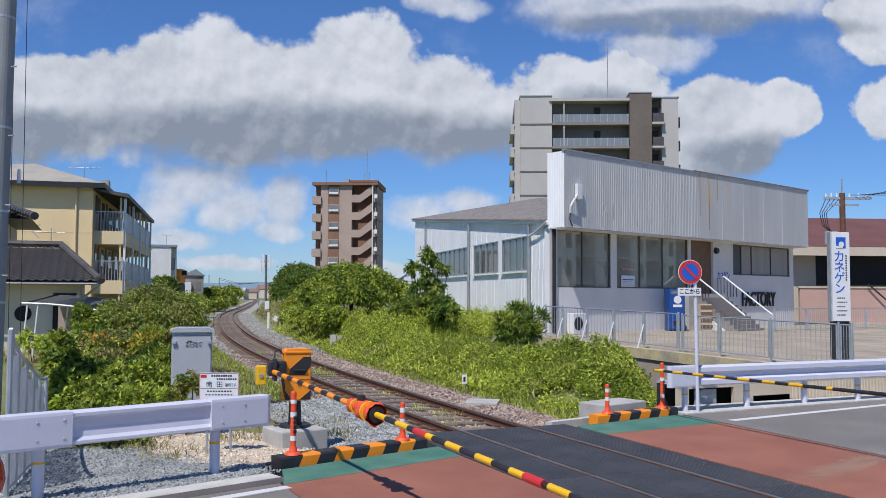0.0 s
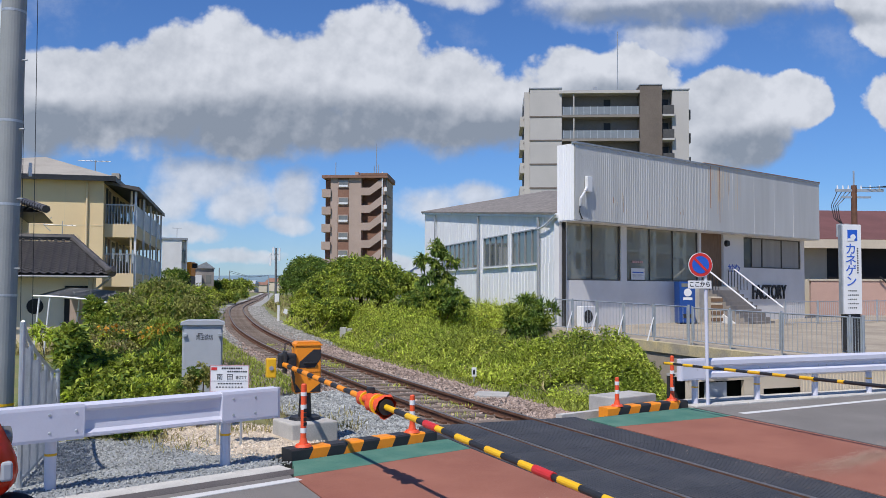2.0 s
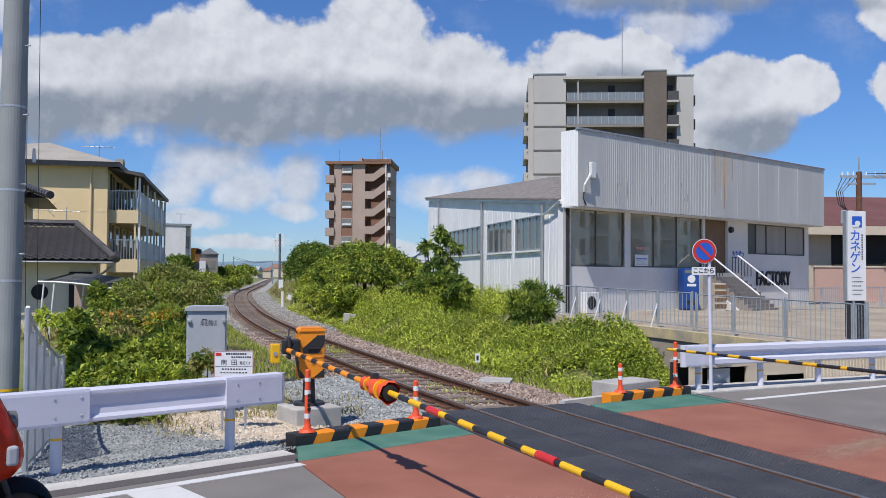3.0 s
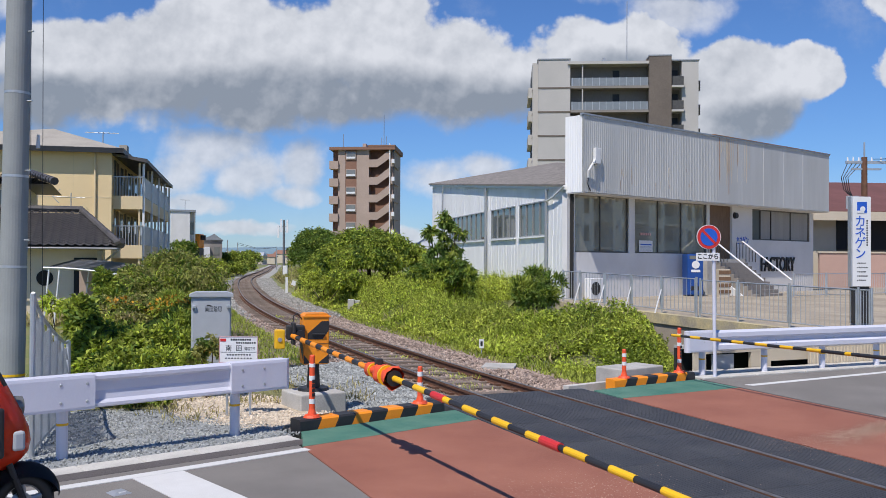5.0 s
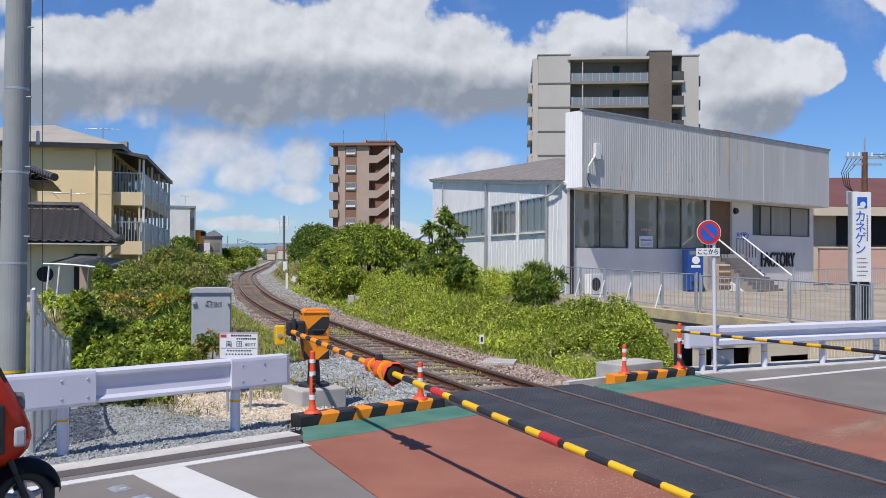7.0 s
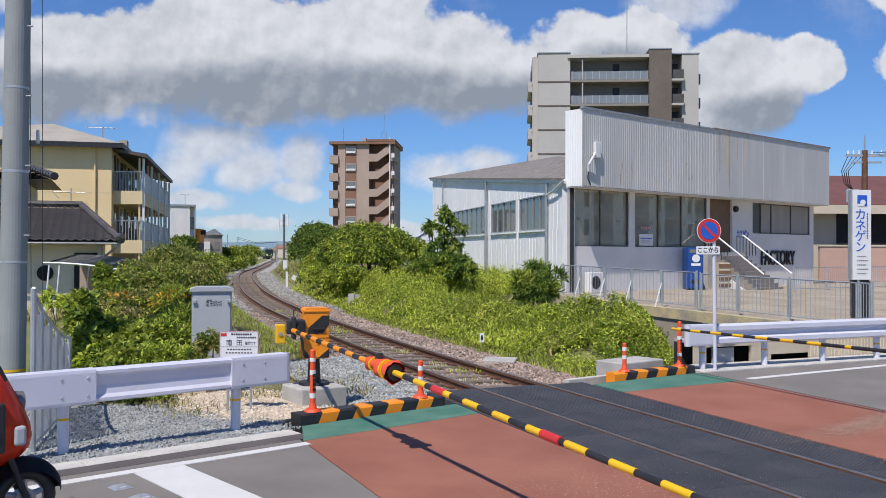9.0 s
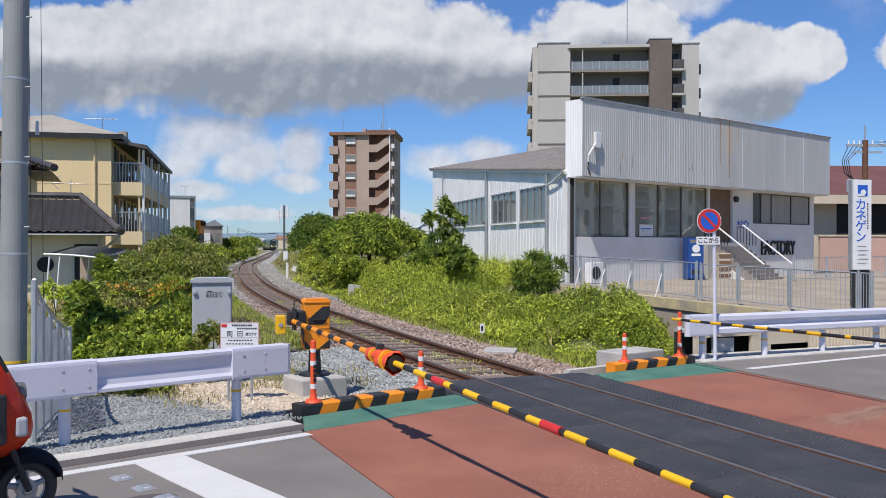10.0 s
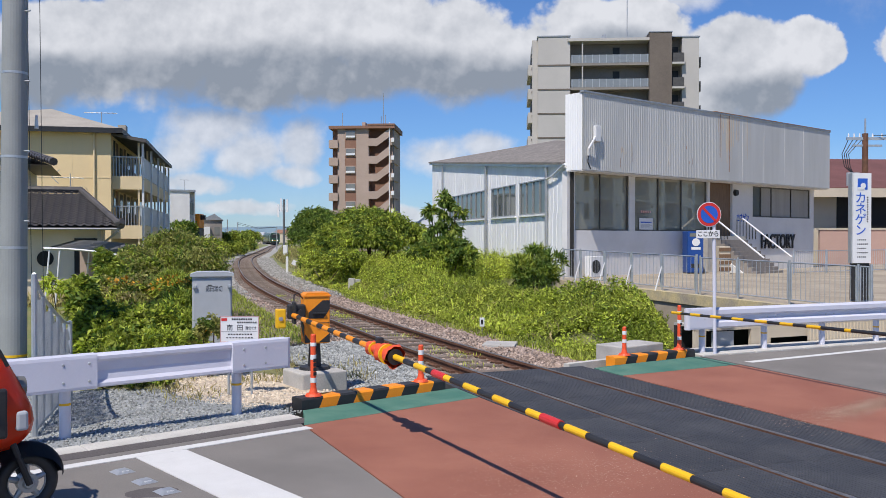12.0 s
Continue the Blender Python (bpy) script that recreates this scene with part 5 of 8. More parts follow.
def pylon_sign():
    c = toward(0.4704, 24.0)
    t = thing("pylon_sign", "tall white shop sign with blue katakana on a dark base", "sign", pose(c.x, c.y, 0.38, 0, 0, VIEW_TURN + 6), kind="")
    w = 0.255
    part("base", one_box(-w + 0.03, w - 0.03, -0.02, 0.16, 0, 1.02), M["black"], t)
    part("face_board", one_box(-w, w, -0.06, 0.0, 1.0, 3.42, 0.006), M["skin_white"], t)
    part("casing", one_box(-w - 0.015, w + 0.015, 0.0, 0.18, 0.99, 3.43, 0.006), M["galv"], t)
    logo = bm_new()
    box(logo, -0.14, 0.14, -0.066, -0.06, 2.98, 3.28)
    part("logo", logo, M["blue"], t, "blue square emblem")
    part("logo_curl", one_tube((0.015, -0.074, 3.085), (0.015, -0.066, 3.085), 0.075, n=20), M["skin_white"], t, "white curl of the emblem")
    part("logo_wave", one_box(-0.14, 0.05, -0.0735, -0.066, 2.98, 3.045), M["skin_white"], t, "white wave foot of the emblem")
    for i, ch in enumerate("カネゲン"):
        word("letter", ch, 0.33, M["blue"], t, pose(-0.05, -0.062, 2.74 - 0.29 * i, 90, 0, 0), 0.004, bold=0.002)
    small = bm_new()
    for i in range(11):
        box(small, 0.125, 0.165, -0.064, -0.06, 2.10 + i * 0.065, 2.14 + i * 0.065)
    part("small_print", small, M["ink"], t, "column of small dark print")
    for i in range(5):
        small = bm_new()
        for j in range(4 + i % 2):
            box(small, -0.10 + 0.055 * j, -0.066 + 0.055 * j, -0.064, -0.06, 1.15 + i * 0.115, 1.185 + i * 0.115)
        box(small, -0.14, -0.12, -0.064, -0.06, 1.15 + i * 0.115, 1.18 + i * 0.115)
        tagged(part("list_print", small, M["ink"], t, "line of small print"), kind="stuff")


pylon_sign()


# far buildings, each in a space whose x runs along its front and whose y runs away
def apartment_block():
    k = 98 / 1572.0
    o = toward(0.1068, 98.0)
    t = thing("apartment_block", "nine-storey pale grey apartment block with brown stair tower", "apartment block", pose(o.x, o.y, 0, 0, 0, VIEW_TURN - 4))
    Z = lambda drop: 2.05 + (422 - drop) * k
    top = Z(67)
    fl = 2.65
    part("wall", one_box(0.0, 3.5, 0, 11, 0, top), M["apt_wall"], t, "pale grey panel wall")
    part("wall_step", one_box(-0.6, 0.0, 1.2, 10.5, 0, top - 0.1), M["apt_wall"], t)
    # gallery shade is put into the dim taupe of this set-back wall
    part("recess_wall", one_box(3.5, 12.05, 1.6, 11, 0, top - 0.4), M["apt_dim"], t, "wall behind the access galleries, shade painted in as taupe")
    part("stair_tower", one_box(12.05, 14.45, -0.3, 5, 0, Z(63)), M["apt_brown"], t, "dark brown stair tower")
    part("tower_cap", one_box(12.0, 14.5, -0.35, 5.05, Z(63), Z(63) + 0.12), M["alu"], t)
    part("wall", one_box(15.6, 17.4, 0.0, 11, 0, Z(71)), M["apt_wall"], t)
    # same painted-in shade on the bay behind the balconies
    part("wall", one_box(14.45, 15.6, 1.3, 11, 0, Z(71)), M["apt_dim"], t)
    part("roof_slab", one_box(3.2, 12.05, -0.2, 11, Z(76), Z(71)), M["apt_wall"], t)
    part("roof_edge", one_box(-0.1, 3.55, -0.08, 11, top, top + 0.12), M["alu"], t)
    part("roof_edge", one_box(14.4, 17.5, -0.08, 11, Z(71), Z(71) + 0.12), M["alu"], t)
    for i in range(9):
        z = top - 0.5 - fl * i - 2.65
        if z < 0.5:
            break
        part("joint_band", one_box(-0.06, 3.52, -0.05, -0.004, z - 0.06, z + 0.10), M["apt_brown"], t)
        part("joint_band", one_box(-0.66, -0.601, 1.2, 10.5, z - 0.06, z + 0.10), M["apt_brown"], t)
        # slabs carry the gallery shade in their colour too
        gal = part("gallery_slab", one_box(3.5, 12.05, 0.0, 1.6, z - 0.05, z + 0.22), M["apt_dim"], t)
        part("glass_rail", one_box(3.6, 12.0, 0.02, 0.06, z + 0.24, z + 1.12), M["balustrade"], gal, "grey translucent balustrade")
        for j in range(12):
            x = 3.7 + j * 0.74
            part("baluster", one_box(x, x + 0.05, -0.01, 0.018, z + 0.22, z + 1.15), M["galv"], gal)
        part("door", one_box(8.3, 9.05, 1.55, 1.595, z + 0.22, z + 2.2), M["black"], gal)
        part("gallery_column", one_box(4.78, 4.90, -0.03, 0.2, z + 0.22, z + 2.5), M["apt_wall"], gal)
        b = part("balcony", one_box(14.45, 15.75, -0.6, 1.3, z - 0.1, z + 0.12), M["apt_wall"], t)
        part("balcony_rail", one_box(14.5, 15.7, -0.6, -0.56, z + 0.12, z + 1.1), M["bronze"], b, "dark barred balustrade")
        part("balcony_door", one_box(14.7, 15.4, 1.25, 1.297, z + 0.12, z + 2.1), M["black"], b)
        b = part("side_balcony", one_box(-1.05, -0.6, 2.0, 8.5, z - 0.7, z + 0.45), M["apt_wall"], t)
        part("side_window", one_box(-0.66, -0.603, 3.0, 8.0, z + 0.5, z + 1.9), M["black"], b)
        part("side_balcony", one_box(17.4, 17.8, 1.0, 8.5, z - 0.2, z + 0.9), M["apt_brown"], t)
    part("antenna", one_tube((10.2, 4, top), (10.2, 4, top + 7.5), 0.045, n=6), M["alu"], t, "thin lightning rod")
    part("dish", one_box(7.2, 7.6, 2, 2.1, top, top + 0.6), M["alu"], t)


apartment_block()


def tan_tower():
    k = 145 / 1572.0
    o = toward(-0.1279, 145.0)
    t = thing("apartment_tower", "seven-storey tan tiled apartment tower with outside stair", "apartment tower", pose(o.x, o.y, 0, 0, 0, VIEW_TURN - 4))
    Z = lambda drop: 2.05 + (417 - drop) * k
    X = lambda px: (px - 583) * k
    top = Z(224)
    fl = 31 * k
    part("wall", one_box(X(598), X(611), 0, 10, 0, top), M["tow_wall"], t, "tan tiled wall")
    part("window_bay", one_box(X(611), X(631), 0.06, 10, 0, top), M["tow_brown"], t, "red-brown tiled window bay")
    part("wall", one_box(X(631), X(653), 0, 10, 0, top), M["tow_wall"], t)
    part("stair_back", one_box(X(653), X(692), 1.8, 10, 0, top), M["tow_brown"], t)
    part("wall_left", one_box(X(586), X(598), 1.5, 10, 0, top), M["tow_brown"], t)
    part("wall_right", one_box(X(692), X(696), 0.3, 10, 0, top), M["tow_wall"], t)
    part("roof_slab", one_box(X(583), X(700), -0.5, 10.5, top, top + 0.45), M["tow_brown"], t, "brown overhanging roof edge")
    part("roof_slab_raised", one_box(X(652), X(700), -0.55, 10.5, top + 0.45, top + 0.75), M["tow_brown"], t)
    part("roof_hut", one_box(X(638), X(644), 2, 4, top + 0.45, top + 1.3), M["tow_wall"], t)
    for x, h in ((601, 2.6), (671, 2.0), (675, 5.8), (679, 2.2)):
        part("antenna", one_tube((X(x), 3, top + 0.4), (X(x), 3, top + 0.4 + h), 0.06, n=6), M["alu"], t)
    for i in range(7):
        z = Z(233) - i * fl
        w = part("window", one_box(X(612), X(630), -0.12, 0.05, z - 0.75, z + 0.55), M["tow_wall"], t)
        part("pane", one_box(X(613), X(629), -0.14, -0.122, z - 0.35, z + 0.4), M["glass"], w)
        part("window_bars", one_box(X(613), X(629), -0.2, -0.15, z - 0.6, z - 0.3), M["skin_white"], w, "white window guard")
        b = part("balcony", one_box(X(583), X(599), -0.4, 1.5, z - 2.3, z - 1.0), M["tow_wall"], t)
        part("balcony", one_box(X(692), X(699), -0.3, 6, z - 1.9, z - 0.7), M["tow_wall"], t)
        a = part("air_unit", one_box(X(694), X(699), -0.6, -0.31, z - 1.4, z - 0.75), M["skin_white"], t, "white outdoor unit")
        # slanting stair parapet: flat landing, then a flight
        prof = [(X(653), z - 2.0), (X(668), z - 2.0), (X(690), z - 0.55), (X(692), z - 0.55), (X(692), z + 0.85), (X(690), z + 0.85), (X(668), z - 0.75), (X(653), z - 0.75)]
        bm = bm_new()
        lo = [bm.verts.new((x, -0.15, zz)) for x, zz in prof]
        hi = [bm.verts.new((x, 0.15, zz)) for x, zz in prof]
        bm.faces.new(lo), bm.faces.new(hi[::-1])
        for j in range(8):
            bm.faces.new((lo[j], hi[j], hi[(j + 1) % 8], lo[(j + 1) % 8]))
        bmesh.ops.recalc_face_normals(bm, faces=bm.faces[:])
        part("stair_parapet", bm, M["tow_wall"], t, "slanting tan stair parapet")
    part("drain_pipe", one_tube((X(690.5), -0.25, 0), (X(690.5), -0.25, top + 1), 0.1, n=8), M["skin_white"], t, "white drain pipe")
    part("corner_column", one_box(X(696.5), X(698), -0.2, 0.1, 0, top), M["black"], t)


tan_tower()


def yellow_flats():
    o = toward(-0.3735, 49.0)
    t = thing("yellow_apartment_house", "three-storey cream apartment house with gallery balconies and grey hipped roof", "apartment house", pose(o.x, o.y, 0, 0, 0, VIEW_TURN + 12.7))
    D = 18.5
    EAVE = 8.05
    part("wall", one_box(-13, 0, 0, D, -0.1, EAVE), M["cream"], t, "cream rendered gable wall")
    for x in (-2.0, -4.7, -8.0):
        part("wall_joint", one_box(x, x + 0.02, -0.006, 0, 0, EAVE), M["cream_dim"], t)
    part("wall_band", one_box(-13, 0, -0.012, 0, 5.35, 5.42), M["cream_dim"], t)
    roof = bm_new()
    e = [(-13.6, -0.52, EAVE), (0.62, -0.52, EAVE), (0.62, D + 0.4, EAVE), (-13.6, D + 0.4, EAVE)]
    ridge = [(-4.0, 5.0, 9.75), (-4.0, D - 5.5, 9.75)]
    v = [roof.verts.new(p) for p in e] + [roof.verts.new(p) for p in ridge]
    for f in ((0, 1, 4), (1, 2, 5, 4), (2, 3, 5), (3, 0, 4, 5), (3, 2, 1, 0)):
        roof.faces.new([v[i] for i in f])
    part("roof", roof, M["roof_beige"], t, "grey-beige hipped roof")
    part("roof_edge", one_box(-13.65, 0.68, -0.58, -0.52, EAVE - 0.26, EAVE + 0.02), M["black"], t, "dark eaves board")
    part("roof_edge", one_box(0.62, 0.68, -0.52, D + 0.4, EAVE - 0.26, EAVE + 0.02), M["black"], t, "dark eaves board")
    lean = bm_new()
    v = [lean.verts.new(p) for p in ((0.0, 0.1, 7.86), (1.85, 0.1, 7.58), (1.85, D + 0.2, 7.58), (0.0, D + 0.2, 7.86), (0.0, 0.1, 7.74), (1.85, 0.1, 7.36), (1.85, D + 0.2, 7.36), (0.0, D + 0.2, 7.74))]
    for f in ((0, 1, 2, 3), (7, 6, 5, 4), (0, 4, 5, 1), (1, 5, 6, 2), (2, 6, 7, 3), (3, 7, 4, 0)):
        lean.faces.new([v[i] for i in f])
    part("gallery_roof", lean, M["tile_dark"], t, "dark lean-to roof over the galleries")
    part("roof_vent", one_box(0.2, 0.62, 1.4, 2.2, EAVE + 0.02, EAVE + 0.42), M["roof_beige"], t)
    part("downpipe", one_tube((-0.85, -0.08, 0), (-0.85, -0.08, 7.8), 0.06, n=8), M["cream_dim"], t)
    for fz in (2.75, 5.5):
        b = part("balcony_floor", one_box(0.0, 1.58, 0.5, D, fz - 0.72, fz + 0.02), M["cream_dim"], t, "cream balcony slab and upstand")
        part("balustrade", one_box(1.54, 1.58, 0.5, D, fz + 0.05, fz + 1.08), M["cabinet"], b, "grey metal balustrade panels")
        for j in range(10):
            part("bar", one_box(0.05 + j * 0.155, 0.09 + j * 0.155, 0.5, 0.53, fz + 0.02, fz + 1.08), M["alu"], b)
        part("top_rail", one_box(0.0, 1.62, 0.48, 0.55, fz + 1.06, fz + 1.12), M["alu"], b)
        part("top_rail", one_box(1.52, 1.60, 0.5, D, fz + 1.08, fz + 1.14), M["alu"], b)
        for j in range(5):
            part("door", one_box(0.005, 0.03, 2.0 + 3.4 * j, 2.85 + 3.4 * j, fz + 0.02, fz + 2.0), M["wood"], b, "brown flat door")
            part("gallery_window", one_box(0.005, 0.025, 3.6 + 3.4 * j, 4.8 + 3.4 * j, fz + 0.9, fz + 1.9), M["glass"], b)
    for y in (0.6, 5.2, 9.8, 14.2, D - 0.2):
        part("column", one_box(1.56, 1.68, y, y + 0.12, 0, 7.36), M["skin_white"], t, "white steel column")
        part("column", one_box(1.35, 1.45, y - 0.02, y + 0.08, 0, 7.38), M["cream_dim"], t)
    tv = part("wall_antenna", one_tube((-2.0, -0.5, 3.2), (-2.0, -0.5, 5.55), 0.03, n=6), M["alu"], t, "television aerial on a mast")
    part("aerial_rod", one_tube((-2.9, -0.5, 5.35), (-1.3, -0.5, 5.3), 0.025, n=6), M["alu"], tv)
    for j in range(5):
        part("aerial_rod", one_tube((-2.7 + 0.3 * j, -0.75, 5.33), (-2.7 + 0.3 * j, -0.25, 5.33), 0.018, n=5), M["alu"], tv)
    part("aerial_rod", pipe(bm_new(), [(-2.55, -0.5, 5.75), (-2.95, -0.5, 5.35), (-2.6, -0.5, 5.0)], 0.025, 6), M["alu"], tv)
    for z in (2.9, 5.65):
        part("gable_window", one_box(0.003, 0.05, 0.9, 1.5, z + 0.9, z + 1.9), M["glass"], t, "small dark window beside the gallery")
    part("low_wall", one_box(0.2, 1.6, 0.6, D, 0, 0.9), M["black"], t, "dark fence under the gallery")
    ant = part("roof_antenna", one_tube((-1.2, 5, 8.7), (-1.2, 5, 9.65), 0.03, n=6), M["alu"], t)
    part("antenna_rod", one_tube((-2.2, 5, 9.6), (-0.3, 5, 9.6), 0.02, n=6), M["alu"], ant)
    for j in range(6):
        part("antenna_rod", one_tube((-2.05 + 0.3 * j, 4.7, 9.6), (-2.05 + 0.3 * j, 5.3, 9.6), 0.015, n=5), M["alu"], ant)


yellow_flats()


def tile_roof(t, x0, x1, y0, z0, y1, z1, hip):
    """Rows of curved dark tiles from the eaves (y0, z0) up to the ridge (y1, z1); the right end is cut back by hip."""
    rise = Vector((0, y1 - y0, z1 - z0))
    n_r = max(3, int(rise.length / 0.27))
    bm = bm_new()
    for r in range(n_r):
        f0, f1 = r / n_r, (r + 1.12) / n_r
        end = x1 - hip * (r + 0.5) / n_r
        x = x0
        while x < end:
            pts = [(0.0, 0.0), (0.05, 0.05), (0.10, 0.055), (0.15, 0.02), (0.22, 0.0), (0.27, 0.01)]
            lo = [bm.verts.new((x + a, y0 + rise.y * f0, z0 + rise.z * f0 + h + 0.035)) for a, h in pts]
            hi = [bm.verts.new((x + a, y0 + rise.y * f1, z0 + rise.z * f1 + h)) for a, h in pts]
            for i in range(5):
                bm.faces.new((lo[i], lo[i + 1], hi[i + 1], hi[i]))
            x += 0.27
    return tagged(part("roof_tiles", bm, M["tile_dark"], t, "dark glazed roof tiles in rows"), kind="stuff")


def tiled_house():
    o = toward(-0.367, 30.0)
    t = thing("tiled_house", "low house with dark glazed tile roof and cream walls", "house", pose(o.x, o.y, 0, 0, 0, VIEW_TURN + 20))
    part("wall", one_box(-9, -0.45, 0.5, 6, -0.1, 2.42), M["cream_pale"], t, "cream plastered wall")
    # near-black panel painted as the shade in the porch opening
    part("porch_shade", one_box(-1.35, -0.6, 0.42, 0.5, 0.2, 2.05), M["dark"], t, "near-black panel painted as porch shade")
    part("porch_post", one_box(-0.62, -0.50, 0.30, 0.42, 0, 2.3), M["beige"], t)
    tile_roof(t, -9.2, 0.05, -0.25, 2.42, 3.6, 3.74, 1.35)
    under = bm_new()
    v = [under.verts.new(p) for p in ((-9.2, -0.25, 2.40), (0.1, -0.25, 2.40), (-1.25, 3.6, 3.69), (-9.2, 3.6, 3.69), (0.1, 6.5, 2.40), (-9.2, 7.0, 2.4))]
    for f in ((0, 1, 2, 3), (1, 4, 2), (3, 2, 4, 5), (5, 4, 1, 0)):
        under.faces.new([v[i] for i in f])
    part("roof", under, M["tile_dark"], t)
    hip = bm_new()
    for i in range(16):
        f = i / 15
        a = Vector((0.1, -0.28, 2.50)).lerp(Vector((-1.25, 3.6, 3.81)), f)
        tube(hip, a - Vector((0.05, -0.13, -0.06)), a + Vector((0.05, -0.13, -0.03)), 0.11, 0.12, 8)
    tube(hip, (0.02, -0.3, 2.55), (0.18, -0.55, 2.62), 0.13, 0.10, 8)
    tube(hip, (-9.2, 3.6, 3.84), (-1.2, 3.6, 3.84), 0.12, n=8)
    part("hip_ridge", hip, M["tile_dark"], t, "rounded hip and ridge tiles")
    part("gutter", one_tube((-9.2, -0.3, 2.36), (0.12, -0.3, 2.36), 0.035, n=8), M["alu"], t)
    part("downpipe", pipe(bm_new(), [(0.05, -0.3, 2.3), (-0.3, 0.3, 2.0), (-0.45, 0.42, 1.9), (-0.45, 0.42, 0)], 0.04), M["alu"], t)
    # dark disc stands in for the unlit room behind the round window
    part("oval_window", one_tube((-2.25, 0.46, 1.37), (-2.25, 0.5, 1.37), 0.26, n=20), M["dark"], t, "dark round window")
    # taller wing of the house
    part("upper_wall", one_box(-10, -3.25, 4.0, 10, 0, 4.75), M["cream_pale"], t)
    part("upper_window", one_box(-5.15, -3.85, 3.95, 4.0, 3.6, 4.5), M["glass"], t)
    tile_roof(t, -10.2, -2.3, 3.4, 4.75, 6.4, 5.25, 0.8)
    e = bm_new()
    v = [e.verts.new(p) for p in ((-10.2, 3.4, 4.72), (-2.25, 3.4, 4.72), (-3.15, 6.4, 5.2), (-10.2, 6.4, 5.2), (-2.25, 9.5, 4.72), (-10.2, 9.5, 4.72))]
    for f in ((0, 1, 2, 3), (1, 4, 2), (3, 2, 4, 5), (5, 4, 1, 0)):
        e.faces.new([v[i] for i in f])
    part("upper_roof", e, M["tile_dark"], t)
    h = bm_new()
    for i in range(9):
        a = Vector((-2.2, 3.35, 4.85)).lerp(Vector((-3.15, 6.4, 5.35)), i / 8)
        tube(h, a - Vector((0.05, -0.15, -0.05)), a + Vector((0.05, -0.15, -0.02)), 0.13, 0.15, 8)
    part("upper_hip", h, M["tile_dark"], t)
    # carport with a bowed translucent sheet
    c = thing("carport", "small carport with bowed translucent roof sheet", "carport", pose(*toward(-0.45, 22.0), 0, 0, VIEW_TURN + 5))
    bm = bm_new()
    rows = [[bm.verts.new((0.02 + 1.95 * i / 10, y, 1.80 - 0.20 * (i / 10) ** 2 + 0.085 * y)) for i in range(11)] for y in (0.0, 2.4)]
    for i in range(10):
        bm.faces.new((rows[0][i], rows[0][i + 1], rows[1][i + 1], rows[1][i]))
    bmesh.ops.solidify(bm, geom=bm.faces[:], thickness=0.05)
    part("roof_sheet", bm, M["apt_wall"], c, "pale bowed plastic sheet", smooth=True)
    part("edge_tube", pipe(bm_new(), [(0.02 + 1.95 * i / 10, -0.02, 1.80 - 0.20 * (i / 10) ** 2) for i in range(11)], 0.028), M["galv"], c)
    for p in ((0.0, 0.0), (0.25, 0.0), (0.3, 2.2)):
        part("post", one_tube((p[0], p[1], 0), (p[0] + 0.15, p[1], 1.78), 0.022, n=8), M["skin_white"], c)
    part("back_wall", one_box(0.1, 2.1, 2.5, 2.6, 0, 1.7), M["tow_wall"], c, "brownish wall at the back")


tiled_house()


def hall_with_brown_roof():
    o = toward(0.415, 56.0)
    t = thing("hall", "beige hall with brown-red metal roof and dark windows", "hall", pose(o.x, o.y, 0, 0, 0, VIEW_TURN + 4))
    part("wall", one_box(-1.5, 13, 0, 10, -0.1, 5.2), M["beige"], t)
    # shade of the hall windows is put into this band's colour
    part("window_band", one_box(1.6, 12, -0.05, -0.004, 2.6, 4.7), M["dark"], t, "window band painted dark for its shade")
    part("pink_wall", one_box(-1.0, 13, -3.0, -2.8, 0.3, 2.55), M["pink"], t, "pink rendered garden wall")
    part("ledge", one_box(-1.1, 13.1, -3.05, -2.75, 2.55, 2.65), M["beige"], t)
    roof = bm_new()
    v = [roof.verts.new(p) for p in ((-2.2, -1.0, 5.2), (14, -1.0, 5.2), (14, 6, 7.6), (-2.2, 6, 7.6), (-2.2, -1.0, 4.95), (14, -1.0, 4.95), (14, 6, 7.3), (-2.2, 6, 7.3))]
    for f in ((0, 1, 2, 3), (0, 4, 5, 1), (3, 2, 6, 7), (0, 3, 7, 4), (1, 5, 6, 2), (7, 6, 5, 4)):
        roof.faces.new([v[i] for i in f])
    part("roof", roof, M["roof_red"], t, "brown-red sloping metal roof")
    part("fascia", one_box(-2.25, 14.05, -1.06, -1.0, 4.6, 5.15), M["beige"], t)
    part("stair_rail", pipe(bm_new(), [(3.2, -3.2, 2.8), (5.2, -3.4, 1.0)], 0.05), M["black"], t)


hall_with_brown_roof()


